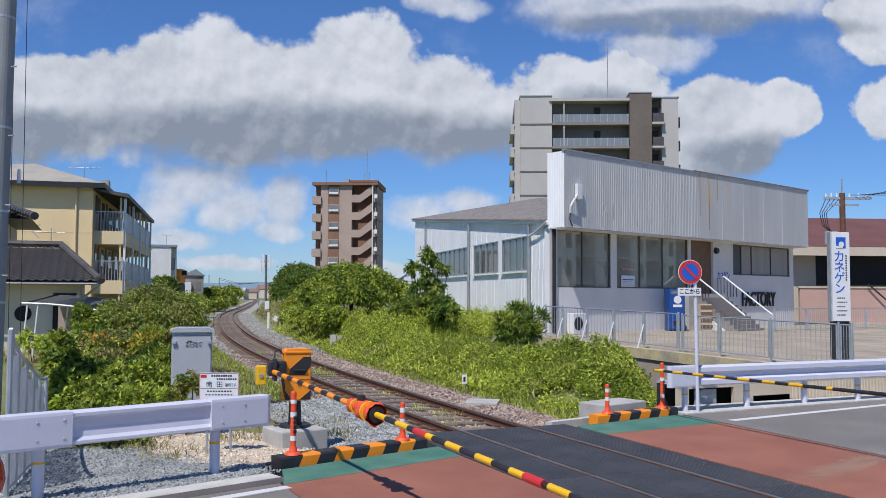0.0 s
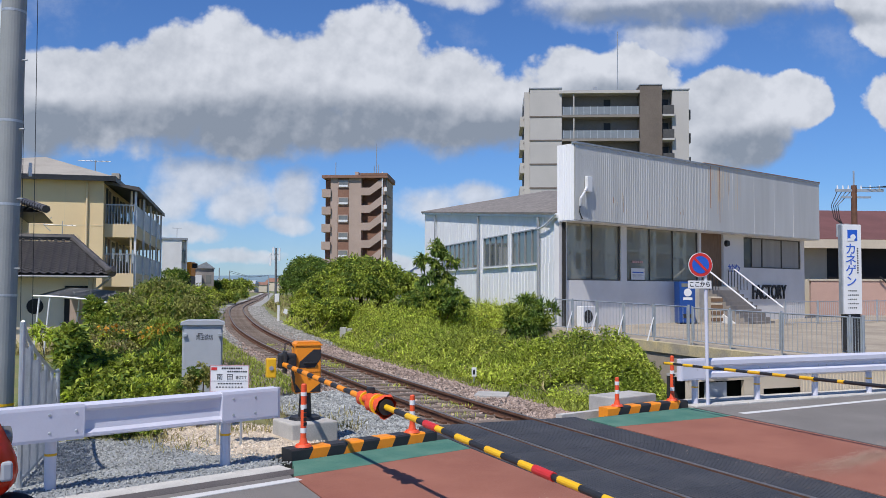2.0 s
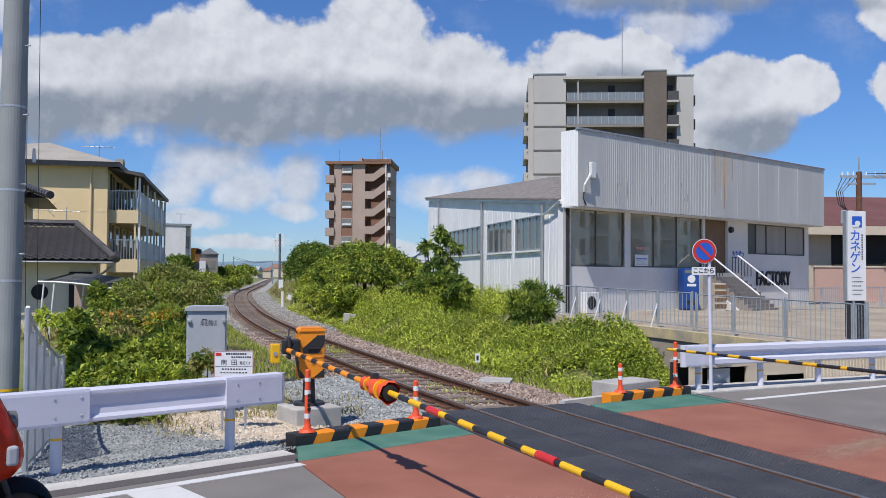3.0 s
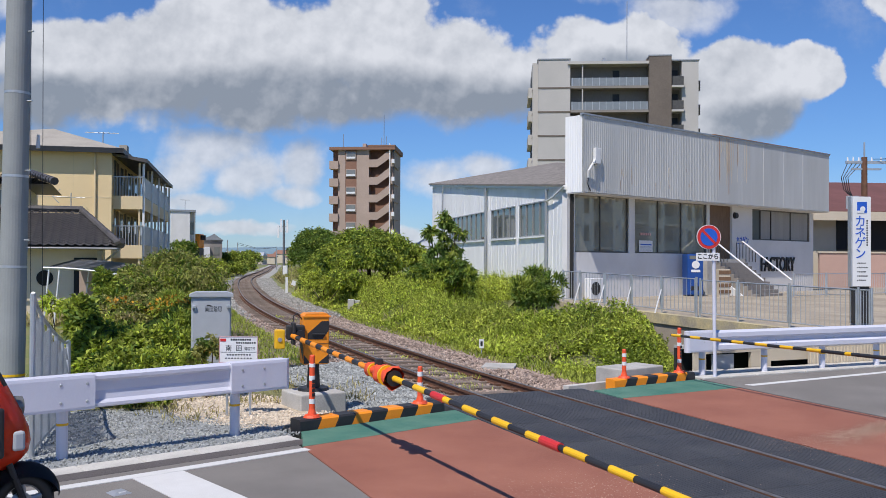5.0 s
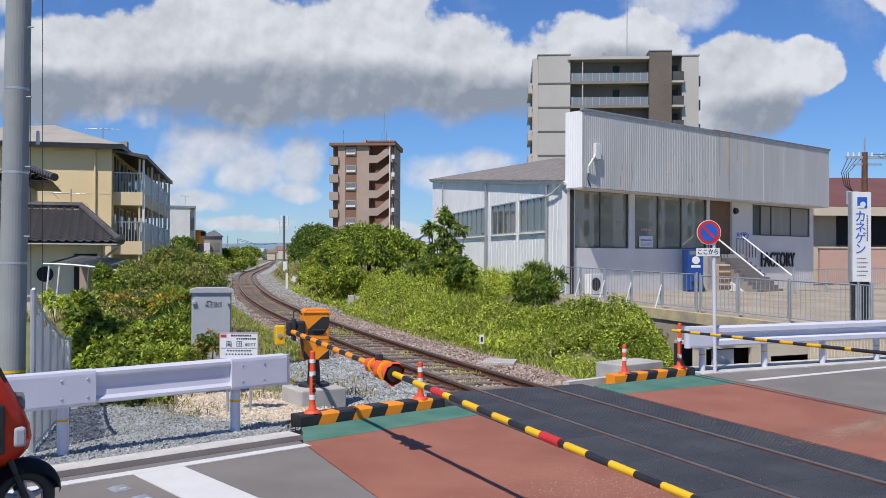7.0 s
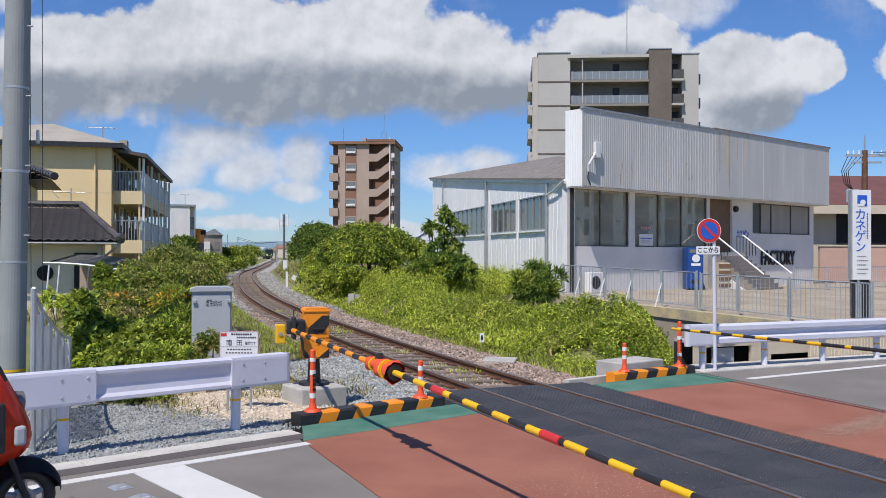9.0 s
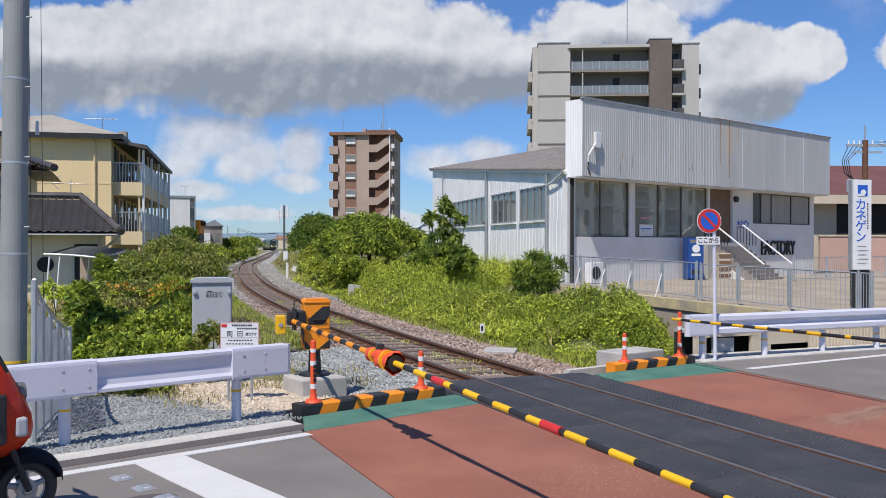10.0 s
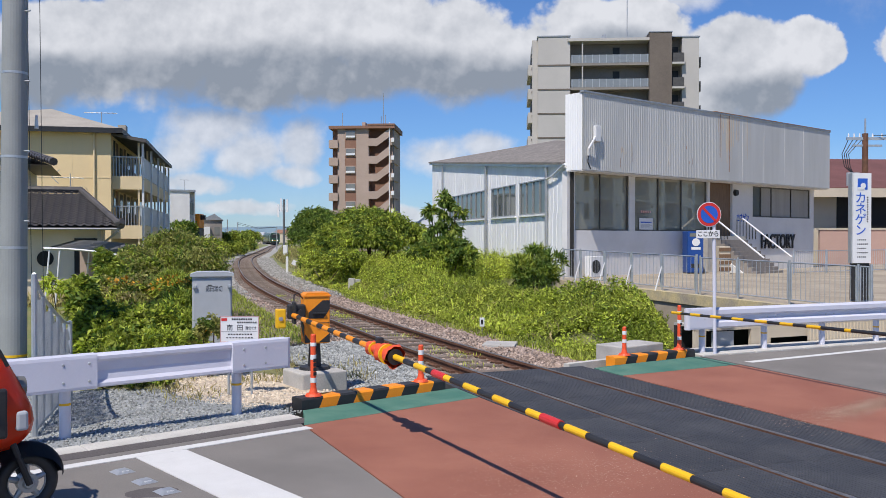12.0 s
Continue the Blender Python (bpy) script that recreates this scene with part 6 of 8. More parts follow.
def opposite_building():
    """The flats on the near side of the road, out of view, which the shop windows mirror."""
    t = thing("roadside_flats", "pale rendered flats across the road mirrored in shop windows", "flats", pose(56, -14, 0, 0, 0, -6))
    # shade of the balcony recesses is put into this wall's dim colour
    part("back_wall", one_box(0, 76, -10, -2.2, -0.1, 12.5), M["apt_dim"], t, "wall behind the balconies with its shade painted in")
    part("roof_slab", one_box(-0.3, 76.3, -10, 0.3, 12.5, 12.9), M["plaster"], t)
    for i in range(10):
        x = i * 7.6
        part("wall", one_box(x, x + 3.7, -2.2, 0, -0.1, 12.5), M["skin_white"], t, "white rendered bay")
        for k in range(4):
            z = 0.6 + 3.0 * k
            part("window", one_box(x + 1.9, x + 2.8, 0.003, 0.03, z + 0.5, z + 2.2), M["bronze"], t)
            part("vent", one_box(x + 0.5, x + 0.75, 0.003, 0.12, z + 2.0, z + 2.3), M["bronze"], t)
            part("balcony", one_box(x + 3.7, x + 7.6, -2.2, -0.1, z - 0.3, z - 0.1), M["plaster"], t)
            part("balcony_rail", one_box(x + 3.7, x + 7.6, -0.16, -0.1, z - 0.1, z + 0.85), M["balustrade"], t)


opposite_building()


def distant_houses():
    o = toward(-0.307, 92.0)
    t = thing("grey_house", "plain grey two-storey house far beside the line", "house", pose(o.x, o.y, 0, 0, 0, VIEW_TURN + 17))
    part("wall", one_box(0, 1.95, 0, 8, 0, 6.9), M["plaster"], t)
    part("roof", one_box(-0.1, 2.55, -0.1, 8.1, 6.9, 7.1), M["alu"], t)
    part("terrace_post", one_tube((2.45, 0, 0), (2.45, 0, 6.9), 0.06, n=6), M["alu"], t)
    part("terrace_wall", one_box(1.95, 2.5, 3, 8, 0, 6.9), M["plaster"], t)
    part("window", one_box(2.0, 2.4, 2.95, 2.99, 4.6, 5.9), M["glass"], t)
    part("antenna", pipe(bm_new(), [(1.5, 3, 7.1), (1.5, 3, 8.3), (1.0, 3, 8.3), (2.0, 3, 8.3)], 0.025), M["alu"], t)
    o = toward(-0.272, 105.0)
    t = thing("small_white_house", "small grey gabled house with white annex in the distance", "house", pose(o.x, o.y, 0, 0, 0, VIEW_TURN + 15))
    part("wall", one_box(0, 2.4, 0, 7, 0, 4.2), M["apt_dim"], t)
    part("annex", one_box(0.1, 1.0, -1.2, 0, 0, 3.4), M["skin_white"], t, "white annex")
    bm = bm_new()
    v = [bm.verts.new(p) for p in ((-0.15, -0.2, 4.2), (2.55, -0.2, 4.2), (1.5, -0.2, 4.95), (-0.15, 7, 4.2), (2.55, 7, 4.2), (1.5, 7, 4.95))]
    for f in ((0, 1, 2), (5, 4, 3), (0, 2, 5, 3), (1, 4, 5, 2), (0, 3, 4, 1)):
        bm.faces.new([v[i] for i in f])
    part("roof", bm, M["alu"], t)
    part("window", one_box(1.5, 2.1, -0.03, 0, 2.4, 3.4), M["glass"], t)
    o = toward(-0.287, 98.0)
    t = thing("orange_crane_body", "orange construction machine standing among trees", "machine", pose(o.x, o.y, 0, 0, 0, VIEW_TURN))
    part("cab", one_box(0, 1.25, 0, 2, 3.2, 4.75, 0.1), M["orange"], t)
    part("boom", one_box(1.2, 1.75, 0.5, 0.9, 4.1, 4.6), M["black"], t)
    part("undercarriage", one_box(0, 1.25, 0, 2, 0, 3.2, 0.1), M["black"], t)
    # low row of roofs along the horizon
    for u, w, h, d in ((-0.212, 6, 4.4, 330), (-0.196, 5, 4.0, 360), (-0.183, 7, 6.2, 420), (-0.17, 6, 4.0, 380), (-0.236, 5, 4.6, 300), (-0.245, 6, 4.0, 320)):
        o = toward(u, d)
        t = thing("distant_house", "small house far off near the horizon", "house", pose(o.x, o.y, 0, 0, 0, VIEW_TURN + random.uniform(-20, 20)), group="distant houses")
        part("wall", one_box(-w / 2, w / 2, 0, 6, 0, h * 0.7), M["beige"], t)
        bm = bm_new()
        v = [bm.verts.new(p) for p in ((-w / 2 - 0.3, -0.3, h * 0.7), (w / 2 + 0.3, -0.3, h * 0.7), (w / 2, 3, h), (-w / 2, 3, h), (w / 2 + 0.3, 6.3, h * 0.7), (-w / 2 - 0.3, 6.3, h * 0.7))]
        for f in ((0, 1, 2, 3), (3, 2, 4, 5), (0, 3, 5), (1, 4, 2), (0, 5, 4, 1)):
            bm.faces.new([v[i] for i in f])
        part("roof", bm, M["tow_brown" if u > -0.2 else "cabinet"], t)


distant_houses()


def hills():
    """A low blue range on the skyline."""
    bm = bm_new()
    last = None
    for i in range(121):
        u = -1.6 + 3.2 * i / 120
        h = 18 + 22 * (0.5 + noise.noise((u * 4, 3.1, 0))) + 26 * math.exp(-((u + 0.03) / 0.05) ** 2) + 10 * math.exp(-((u + 0.17) / 0.06) ** 2)
        p = toward(u, 2600.0)
        a, b, c = bm.verts.new((p.x, p.y, -5)), bm.verts.new((p.x, p.y, h)), bm.verts.new((p.x * 1.15, p.y * 1.15, h * 0.9))
        if last:
            bm.faces.new((last[0], a, b, last[1]))
            bm.faces.new((last[1], b, c, last[2]))
        last = (a, b, c)
    solid("distant_hills", bm, M["hill"], "low blue hills on the horizon", "hills", "structure", smooth=True)


hills()


# ---- plants ----
rng = np.random.default_rng(7)


def leaf_mesh(name, pos, size, aspect=0.5, droop=0.3, outward=None, spread=1.0, fold=0.15):
    """Many small folded leaves: each a four-cornered blade from its stem to its tip."""
    pos = np.asarray(pos, float)
    n = len(pos)
    size = np.broadcast_to(size, n) * rng.uniform(0.65, 1.25, n)
    d = rng.normal(size=(n, 3)) * spread
    if outward is not None:
        d += outward
    d[:, 2] -= droop
    d /= np.linalg.norm(d, axis=1)[:, None] + 1e-9
    side = np.cross(d, rng.normal(size=(n, 3)) * 0.5 + np.array([0, 0, 1.0]))
    side /= np.linalg.norm(side, axis=1)[:, None] + 1e-9
    up = np.cross(side, d)
    L, W = size[:, None], size[:, None] * aspect * 0.5
    mid = pos + d * L * 0.45 + up * L * fold
    v = np.stack([pos, mid + side * W, pos + d * L, mid - side * W], 1).reshape(-1, 3)
    f = (np.arange(n)[:, None] * 4 + np.arange(4)).tolist()
    me = bpy.data.meshes.new(name)
    me.from_pydata(v.tolist(), [], f)
    return me


def blob_points(blobs, n, fill=0.45, rough=0.28, freq=1.6):
    """Points in sprays over the rind of uneven heaps; returns places and the way out of the heap."""
    vol = np.array([b[1][0] * b[1][1] + b[1][0] * b[1][2] for b in blobs])
    m = max(12, n // 26)
    pick = rng.choice(len(blobs), m, p=vol / vol.sum())
    d = rng.normal(size=(m, 3))
    d /= np.linalg.norm(d, axis=1)[:, None]
    d[:, 2] = np.where(d[:, 2] < -0.5, -d[:, 2], d[:, 2])
    out, wide = np.zeros((m, 3)), np.zeros(m)
    for i in range(m):
        c, r = blobs[pick[i]]
        k = 1 + rough * noise.noise((d[i][0] * freq + c[0], d[i][1] * freq + c[1], d[i][2] * freq + c[2])) + 0.5 * rough * noise.noise((d[i][0] * freq * 3 + c[0], d[i][1] * freq * 3, d[i][2] * freq * 3))
        k *= 1 - fill * rng.random() ** 1.6
        out[i] = (c[0] + d[i][0] * r[0] * k, c[1] + d[i][1] * r[1] * k, c[2] + d[i][2] * r[2] * k)
        wide[i] = 0.125 * (r[0] * r[1] * r[2]) ** (1 / 3)
    own = rng.integers(0, m, n)
    pts = out[own] + rng.normal(size=(n, 3)) * wide[own][:, None] * np.array([1, 1, 0.8])
    return pts, d[own]


def plant(name, blobs, n, size, material, label, category="shrub", aspect=0.5, droop=0.35, trunk=0.05, group="", extra=()):
    """A shrub or tree: stems from the ground into its heaps, and a crown of leaves."""
    base = Vector((sum(b[0][0] for b in blobs) / len(blobs), sum(b[0][1] for b in blobs) / len(blobs), 0.0))
    base.z = ground_height(base.x, base.y)
    t = thing(name, label, category, pose(*base), group)
    wood = bm_new()
    for c, r in blobs:
        c = Vector(c)
        root = Vector((base.x + (c.x - base.x) * 0.06, base.y + (c.y - base.y) * 0.06, base.z - 0.05))
        mid = root.lerp(c, 0.55) + Vector((rng.uniform(-0.1, 0.1), rng.uniform(-0.1, 0.1), 0))
        tube(wood, root - base, mid - base, trunk, trunk * 0.7, 7)
        tube(wood, mid - base, c - base, trunk * 0.7, trunk * 0.35, 6)
        for j in range(5):
            dd = Vector((rng.normal(), rng.normal(), abs(rng.normal()))).normalized()
            tube(wood, c - base, c - base + Vector((dd.x * r[0], dd.y * r[1], dd.z * r[2])) * 0.75, trunk * 0.3, trunk * 0.1, 5)
    part("trunk", wood, M["bark"], t)
    for k, (mname, share, scale) in enumerate([(material, 1.0, 1.0), *extra]):
        pos, d = blob_points(blobs, int(n * share))
        me = leaf_mesh("crown", pos - np.array(base), size * scale, aspect, droop, d * 0.7)
        me.materials.append(M[mname])
        ob = new("crown" if k == 0 else "foliage", me)
        ob.parent = t
        if k:
            tagged(ob, kind="stuff")
    return t


def W(u, v, ahead, ru, rv, rd):
    """A heap: its centre by slopes and distance, its half sizes as slopes too, and its half depth."""
    c = spot(u, v, ahead)
    return (tuple(c), (ru * ahead, rd, rv * ahead))


def shrubs():
    plant("bush", [W(-0.302, -0.018, 23.5, 0.030, 0.022, 1.2), W(-0.276, -0.024, 23.5, 0.024, 0.024, 1.0), W(-0.294, -0.040, 22.8, 0.036, 0.030, 1.1), W(-0.268, -0.046, 22.8, 0.015, 0.020, 0.7), W(-0.318, -0.040, 22.8, 0.018, 0.026, 0.8)], 22000, 0.115, "leaf_olive",
          "dense olive-green bush with drooping leaves beside the line", extra=(("leaf", 0.25, 1.0), ("leaf_lime", 0.12, 1.0), ("leaf_dark", 0.40, 1.0)), aspect=0.34, droop=1.1)
    plant("bush", [W(-0.347, -0.028, 20.5, 0.014, 0.017, 0.6), W(-0.338, -0.045, 20, 0.020, 0.020, 0.7)], 6500, 0.105, "leaf_olive", "mid-green leafy bush by the carport", extra=(("leaf_dark", 0.6, 1.0), ("leaf", 0.4, 1.0)), aspect=0.4, droop=0.7)
    plant("bush", [W(-0.381, -0.028, 18.5, 0.010, 0.012, 0.35), W(-0.372, -0.050, 18.3, 0.018, 0.018, 0.5)], 3600, 0.11, "leaf", "fresh green bush by the carport", extra=(("leaf_dark", 0.5, 1.0),))
    plant("shrub", [W(-0.407, -0.060, 14.6, 0.011, 0.014, 0.3), W(-0.402, -0.082, 14.4, 0.014, 0.022, 0.4)], 2200, 0.12, "leaf", "upright broad-leaved green shrub behind the mesh fence", extra=(("leaf_dark", 0.5, 1.0),), aspect=0.65, trunk=0.03)
    plant("shrub", [W(-0.375, -0.066, 16.5, 0.026, 0.016, 0.6), W(-0.345, -0.064, 17.0, 0.022, 0.018, 0.7), W(-0.36, -0.085, 15.6, 0.030, 0.020, 0.7)], 7000, 0.09, "leaf_olive",
          "olive shrub with yellow-brown young leaves", extra=(("leaf_lime", 0.35, 1.0), ("leaf_dark", 0.5, 1.0), ("leaf_straw", 0.4, 1.0), ("flower", 0.03, 0.8)), aspect=0.4)
    lilies = plant("lily_clump", [W(-0.300, -0.056, 16.4, 0.020, 0.012, 0.5), W(-0.282, -0.064, 16.0, 0.014, 0.014, 0.5), W(-0.292, -0.080, 15.4, 0.022, 0.018, 0.5)], 4200, 0.17, "leaf",
          "orange day lilies with long arching leaves", "flowers", extra=(("leaf_lime", 0.3, 1.0), ("leaf_dark", 0.45, 1.0), ), aspect=0.14, droop=0.1, trunk=0.015)
    pts, d = blob_points([W(-0.303, -0.053, 16.0, 0.022, 0.010, 0.5), W(-0.284, -0.060, 15.7, 0.014, 0.012, 0.4), W(-0.362, -0.056, 16.2, 0.010, 0.012, 0.4), W(-0.380, -0.072, 15.9, 0.012, 0.006, 0.4)], 7200)
    pts, d = pts[::44], d[::44]
    me = leaf_mesh("blossom", pts - np.array(lilies.matrix_basis.translation), 0.075, 0.75, -0.3, d)
    me.materials.append(M["flower"])
    blossom = new("blossom", me)
    blossom.parent = lilies
    tagged(blossom, "orange lily blossoms", kind="stuff")
    plant("shrub", [W(-0.385, -0.100, 14.6, 0.026, 0.022, 0.6), W(-0.352, -0.102, 14.6, 0.028, 0.022, 0.7), W(-0.375, -0.122, 13.9, 0.036, 0.022, 0.6), W(-0.402, -0.112, 14.0, 0.012, 0.028, 0.4)], 9000, 0.105, "leaf",
          "leafy green shrub behind the guard rail", extra=(("leaf_dark", 0.35, 1.0), ("leaf_lime", 0.35, 0.9)), aspect=0.6)
    plant("shrub", [W(-0.318, -0.098, 14.8, 0.026, 0.022, 0.6), W(-0.292, -0.104, 14.6, 0.018, 0.022, 0.5), W(-0.322, -0.124, 13.9, 0.032, 0.018, 0.6), W(-0.285, -0.126, 13.8, 0.016, 0.016, 0.4)], 8000, 0.10, "leaf",
          "green shrub with narrow leaves beside the cabinet", extra=(("leaf_lime", 0.45, 1.2), ("leaf_dark", 0.4, 1.0), ("flower", 0.012, 0.8)), aspect=0.34)
    plant("shrub", [W(-0.258, -0.103, 13.0, 0.020, 0.013, 0.25), W(-0.272, -0.110, 13.0, 0.012, 0.010, 0.2)], 1000, 0.07, "leaf_olive", "small reddish shrub at the foot of the cabinet", extra=(("leaf_dark", 0.5, 1.0), ("flower", 0.05, 0.6)), trunk=0.02)
    plant("shrub", [W(-0.40, -0.138, 13.2, 0.018, 0.016, 0.35), W(-0.36, -0.142, 13.2, 0.034, 0.015, 0.35), W(-0.31, -0.138, 13.4, 0.028, 0.014, 0.35)], 4200, 0.095, "leaf", "low green shrubs at the edge of the gravel", extra=(("leaf_dark", 0.4, 1.0), ("leaf_lime", 0.2, 1.0)), aspect=0.6, trunk=0.03)
    plant("shrub", [W(-0.395, -0.154, 12.2, 0.018, 0.011, 0.3), W(-0.352, -0.155, 12.2, 0.022, 0.010, 0.3), W(-0.320, -0.156, 12.3, 0.012, 0.008, 0.25)], 2600, 0.085, "leaf", "low leafy green plants creeping over the gravel edge", extra=(("leaf_dark", 0.6, 1.0), ("leaf_lime", 0.25, 1.0)), aspect=0.6, trunk=0.015)
    # right-hand side of the line
    # the leaf_dark share paints the shaded gaps of this crown
    plant("broad_bush", [W(-0.086, 0.010, 41, 0.040, 0.018, 2.2), W(-0.112, 0.000, 40.5, 0.020, 0.016, 1.6), W(-0.052, 0.001, 40.5, 0.022, 0.017, 1.6), W(-0.082, -0.002, 39.6, 0.036, 0.012, 1.4)], 21000, 0.21, "leaf",
          "broad dome of drooping yellow-green leaves", extra=(("leaf_lime", 0.30, 1.0), ("leaf_dark", 0.8, 1.0)), aspect=0.33, droop=1.0, trunk=0.09)
    plant("bush", [W(-0.132, -0.010, 52, 0.012, 0.012, 1.6), W(-0.146, -0.014, 60, 0.008, 0.007, 1.4)], 5000, 0.20, "leaf", "green bush along the track", extra=(("leaf_lime", 0.35, 1.0), ("leaf_dark", 0.3, 1.0)), aspect=0.4, droop=0.6)
    plant("bush", [W(-0.148, -0.027, 46, 0.009, 0.009, 1.0), W(-0.134, -0.026, 42, 0.014, 0.012, 1.2), W(-0.112, -0.026, 38, 0.017, 0.012, 1.2)], 7500, 0.13, "leaf", "low yellow-green bushes along the ballast", extra=(("leaf_lime", 0.6, 1.0), ("leaf_dark", 0.3, 1.0)), aspect=0.55, trunk=0.03)
    plant("bush", [W(0.002, -0.013, 33, 0.022, 0.012, 1.1), W(-0.018, -0.018, 33.5, 0.014, 0.010, 1.0), W(0.018, -0.022, 32, 0.013, 0.010, 0.8)], 6000, 0.17, "leaf_dark", "dark green bush by the factory wing", extra=(("leaf", 0.5, 1.0),), aspect=0.45)
    plant("tree", [W(0.002, 0.042, 36, 0.010, 0.011, 0.3), W(-0.013, 0.027, 36, 0.009, 0.009, 0.3), W(0.014, 0.029, 36, 0.011, 0.009, 0.3), W(0.0, 0.020, 36, 0.012, 0.010, 0.3), W(-0.006, 0.006, 36, 0.015, 0.010, 0.35), W(0.012, 0.006, 36, 0.010, 0.007, 0.3)], 1700, 0.26, "leaf_dark",
          "slender young tree with drooping fronds", "tree", aspect=0.28, droop=1.2, extra=(("leaf", 0.4, 1.0),), trunk=0.05)
    plant("tree", [W(-0.142, 0.017, 88, 0.015, 0.015, 3.0), W(-0.153, 0.009, 86, 0.012, 0.012, 2.5), W(-0.134, 0.008, 86, 0.016, 0.016, 3.0), W(-0.157, -0.002, 84, 0.011, 0.009, 2.5)], 17000, 0.26, "leaf_dark", "dark green tree beside the tower", "tree", extra=(("leaf", 0.12, 1.0),), trunk=0.16)
    plant("bush", [W(0.105, -0.024, 26, 0.009, 0.012, 0.4), W(0.123, -0.028, 25.5, 0.011, 0.011, 0.4), W(0.09, -0.036, 25.5, 0.012, 0.012, 0.4), W(0.108, -0.046, 25.4, 0.022, 0.016, 0.5)], 1800, 0.25, "leaf_dark", "tall dark weeds with narrow leaves", "weeds", extra=(("leaf", 0.7, 1.0),), aspect=0.16, droop=-0.25, trunk=0.02)
    # along the far side and the horizon
    plant("bush", [W(-0.238, -0.003, 112, 0.012, 0.008, 3), W(-0.240, -0.013, 108, 0.014, 0.007, 3), W(-0.226, -0.009, 125, 0.010, 0.006, 3), W(-0.219, 0.001, 150, 0.007, 0.007, 4), W(-0.229, -0.002, 125, 0.010, 0.006, 3)], 8000, 0.34, "leaf", "green bushes along the far bend", extra=(("leaf_dark", 0.5, 1.0),), trunk=0.1)
    plant("bush", [W(-0.293, 0.008, 80, 0.012, 0.010, 2.0), W(-0.30, -0.010, 70, 0.022, 0.012, 3)], 6500, 0.24, "leaf_dark", "dark garden trees beyond the yellow flats", extra=(("leaf", 0.4, 1.0),), trunk=0.1)
    plant("bush", [W(-0.258, -0.012, 80, 0.010, 0.010, 2.5)], 2600, 0.22, "leaf", "pale green bush below the bend", extra=(("leaf_lime", 0.3, 1.0),), trunk=0.06)
    plant("garden_plant", [W(-0.44, -0.055, 18, 0.012, 0.010, 0.3)], 260, 0.16, "leaf_lime", "pale garden plant before the house", aspect=0.3, trunk=0.02)
    pot = thing("flower_pot", "terracotta flower pot with reddish plant", "flower pot", pose(*toward(-0.432, 17.0, -0.1)))
    part("pot", one_tube((0, 0, 0), (0, 0, 0.42), 0.13, 0.18, 14), M["pink"], pot)
    pts, d = blob_points([((0, 0, 0.65), (0.28, 0.28, 0.28))], 160)
    me = leaf_mesh("foliage", pts, 0.13, 0.35, 0.3, d)
    me.materials.append(M["leaf_olive"])
    new("foliage", me).parent = pot


shrubs()


def bank_height(x, y):
    """The top of the weeds on the bank between the line and the ditch."""
    off = (x - track_x(y)) * 0.93
    s = min(1, max(0, (off - 2.35 - 0.45 * noise.noise((x * 0.8, y * 0.8, 9.0))) / (4.2 - 2.2 * min(1, max(0, (y - 11) / 9)))))
    fade = min(1, max(0, (ditch_left(y) + 0.5 - x) / (1.0 if y < 12 else 1.0 + min(4.8, (y - 12) * 1.1)))) if y < 24 else 1.0
    end = min(1, max(0, (y - 9.6 - 0.10 * max(0, x - 12)) / 1.6))
    h = (0.02 + 0.10 * min(1, 4 * s) + (1.06 - 0.10 * min(1, max(0, (y - 18) / 8))) * s * s * (3 - 2 * s)) * fade * end
    return h * min(1.22, max(0.25, 0.90 + 0.60 * noise.noise((x * 0.5, y * 0.5, 2.0)) + 0.62 * noise.noise((x * 1.7, y * 1.7, 5.0))))


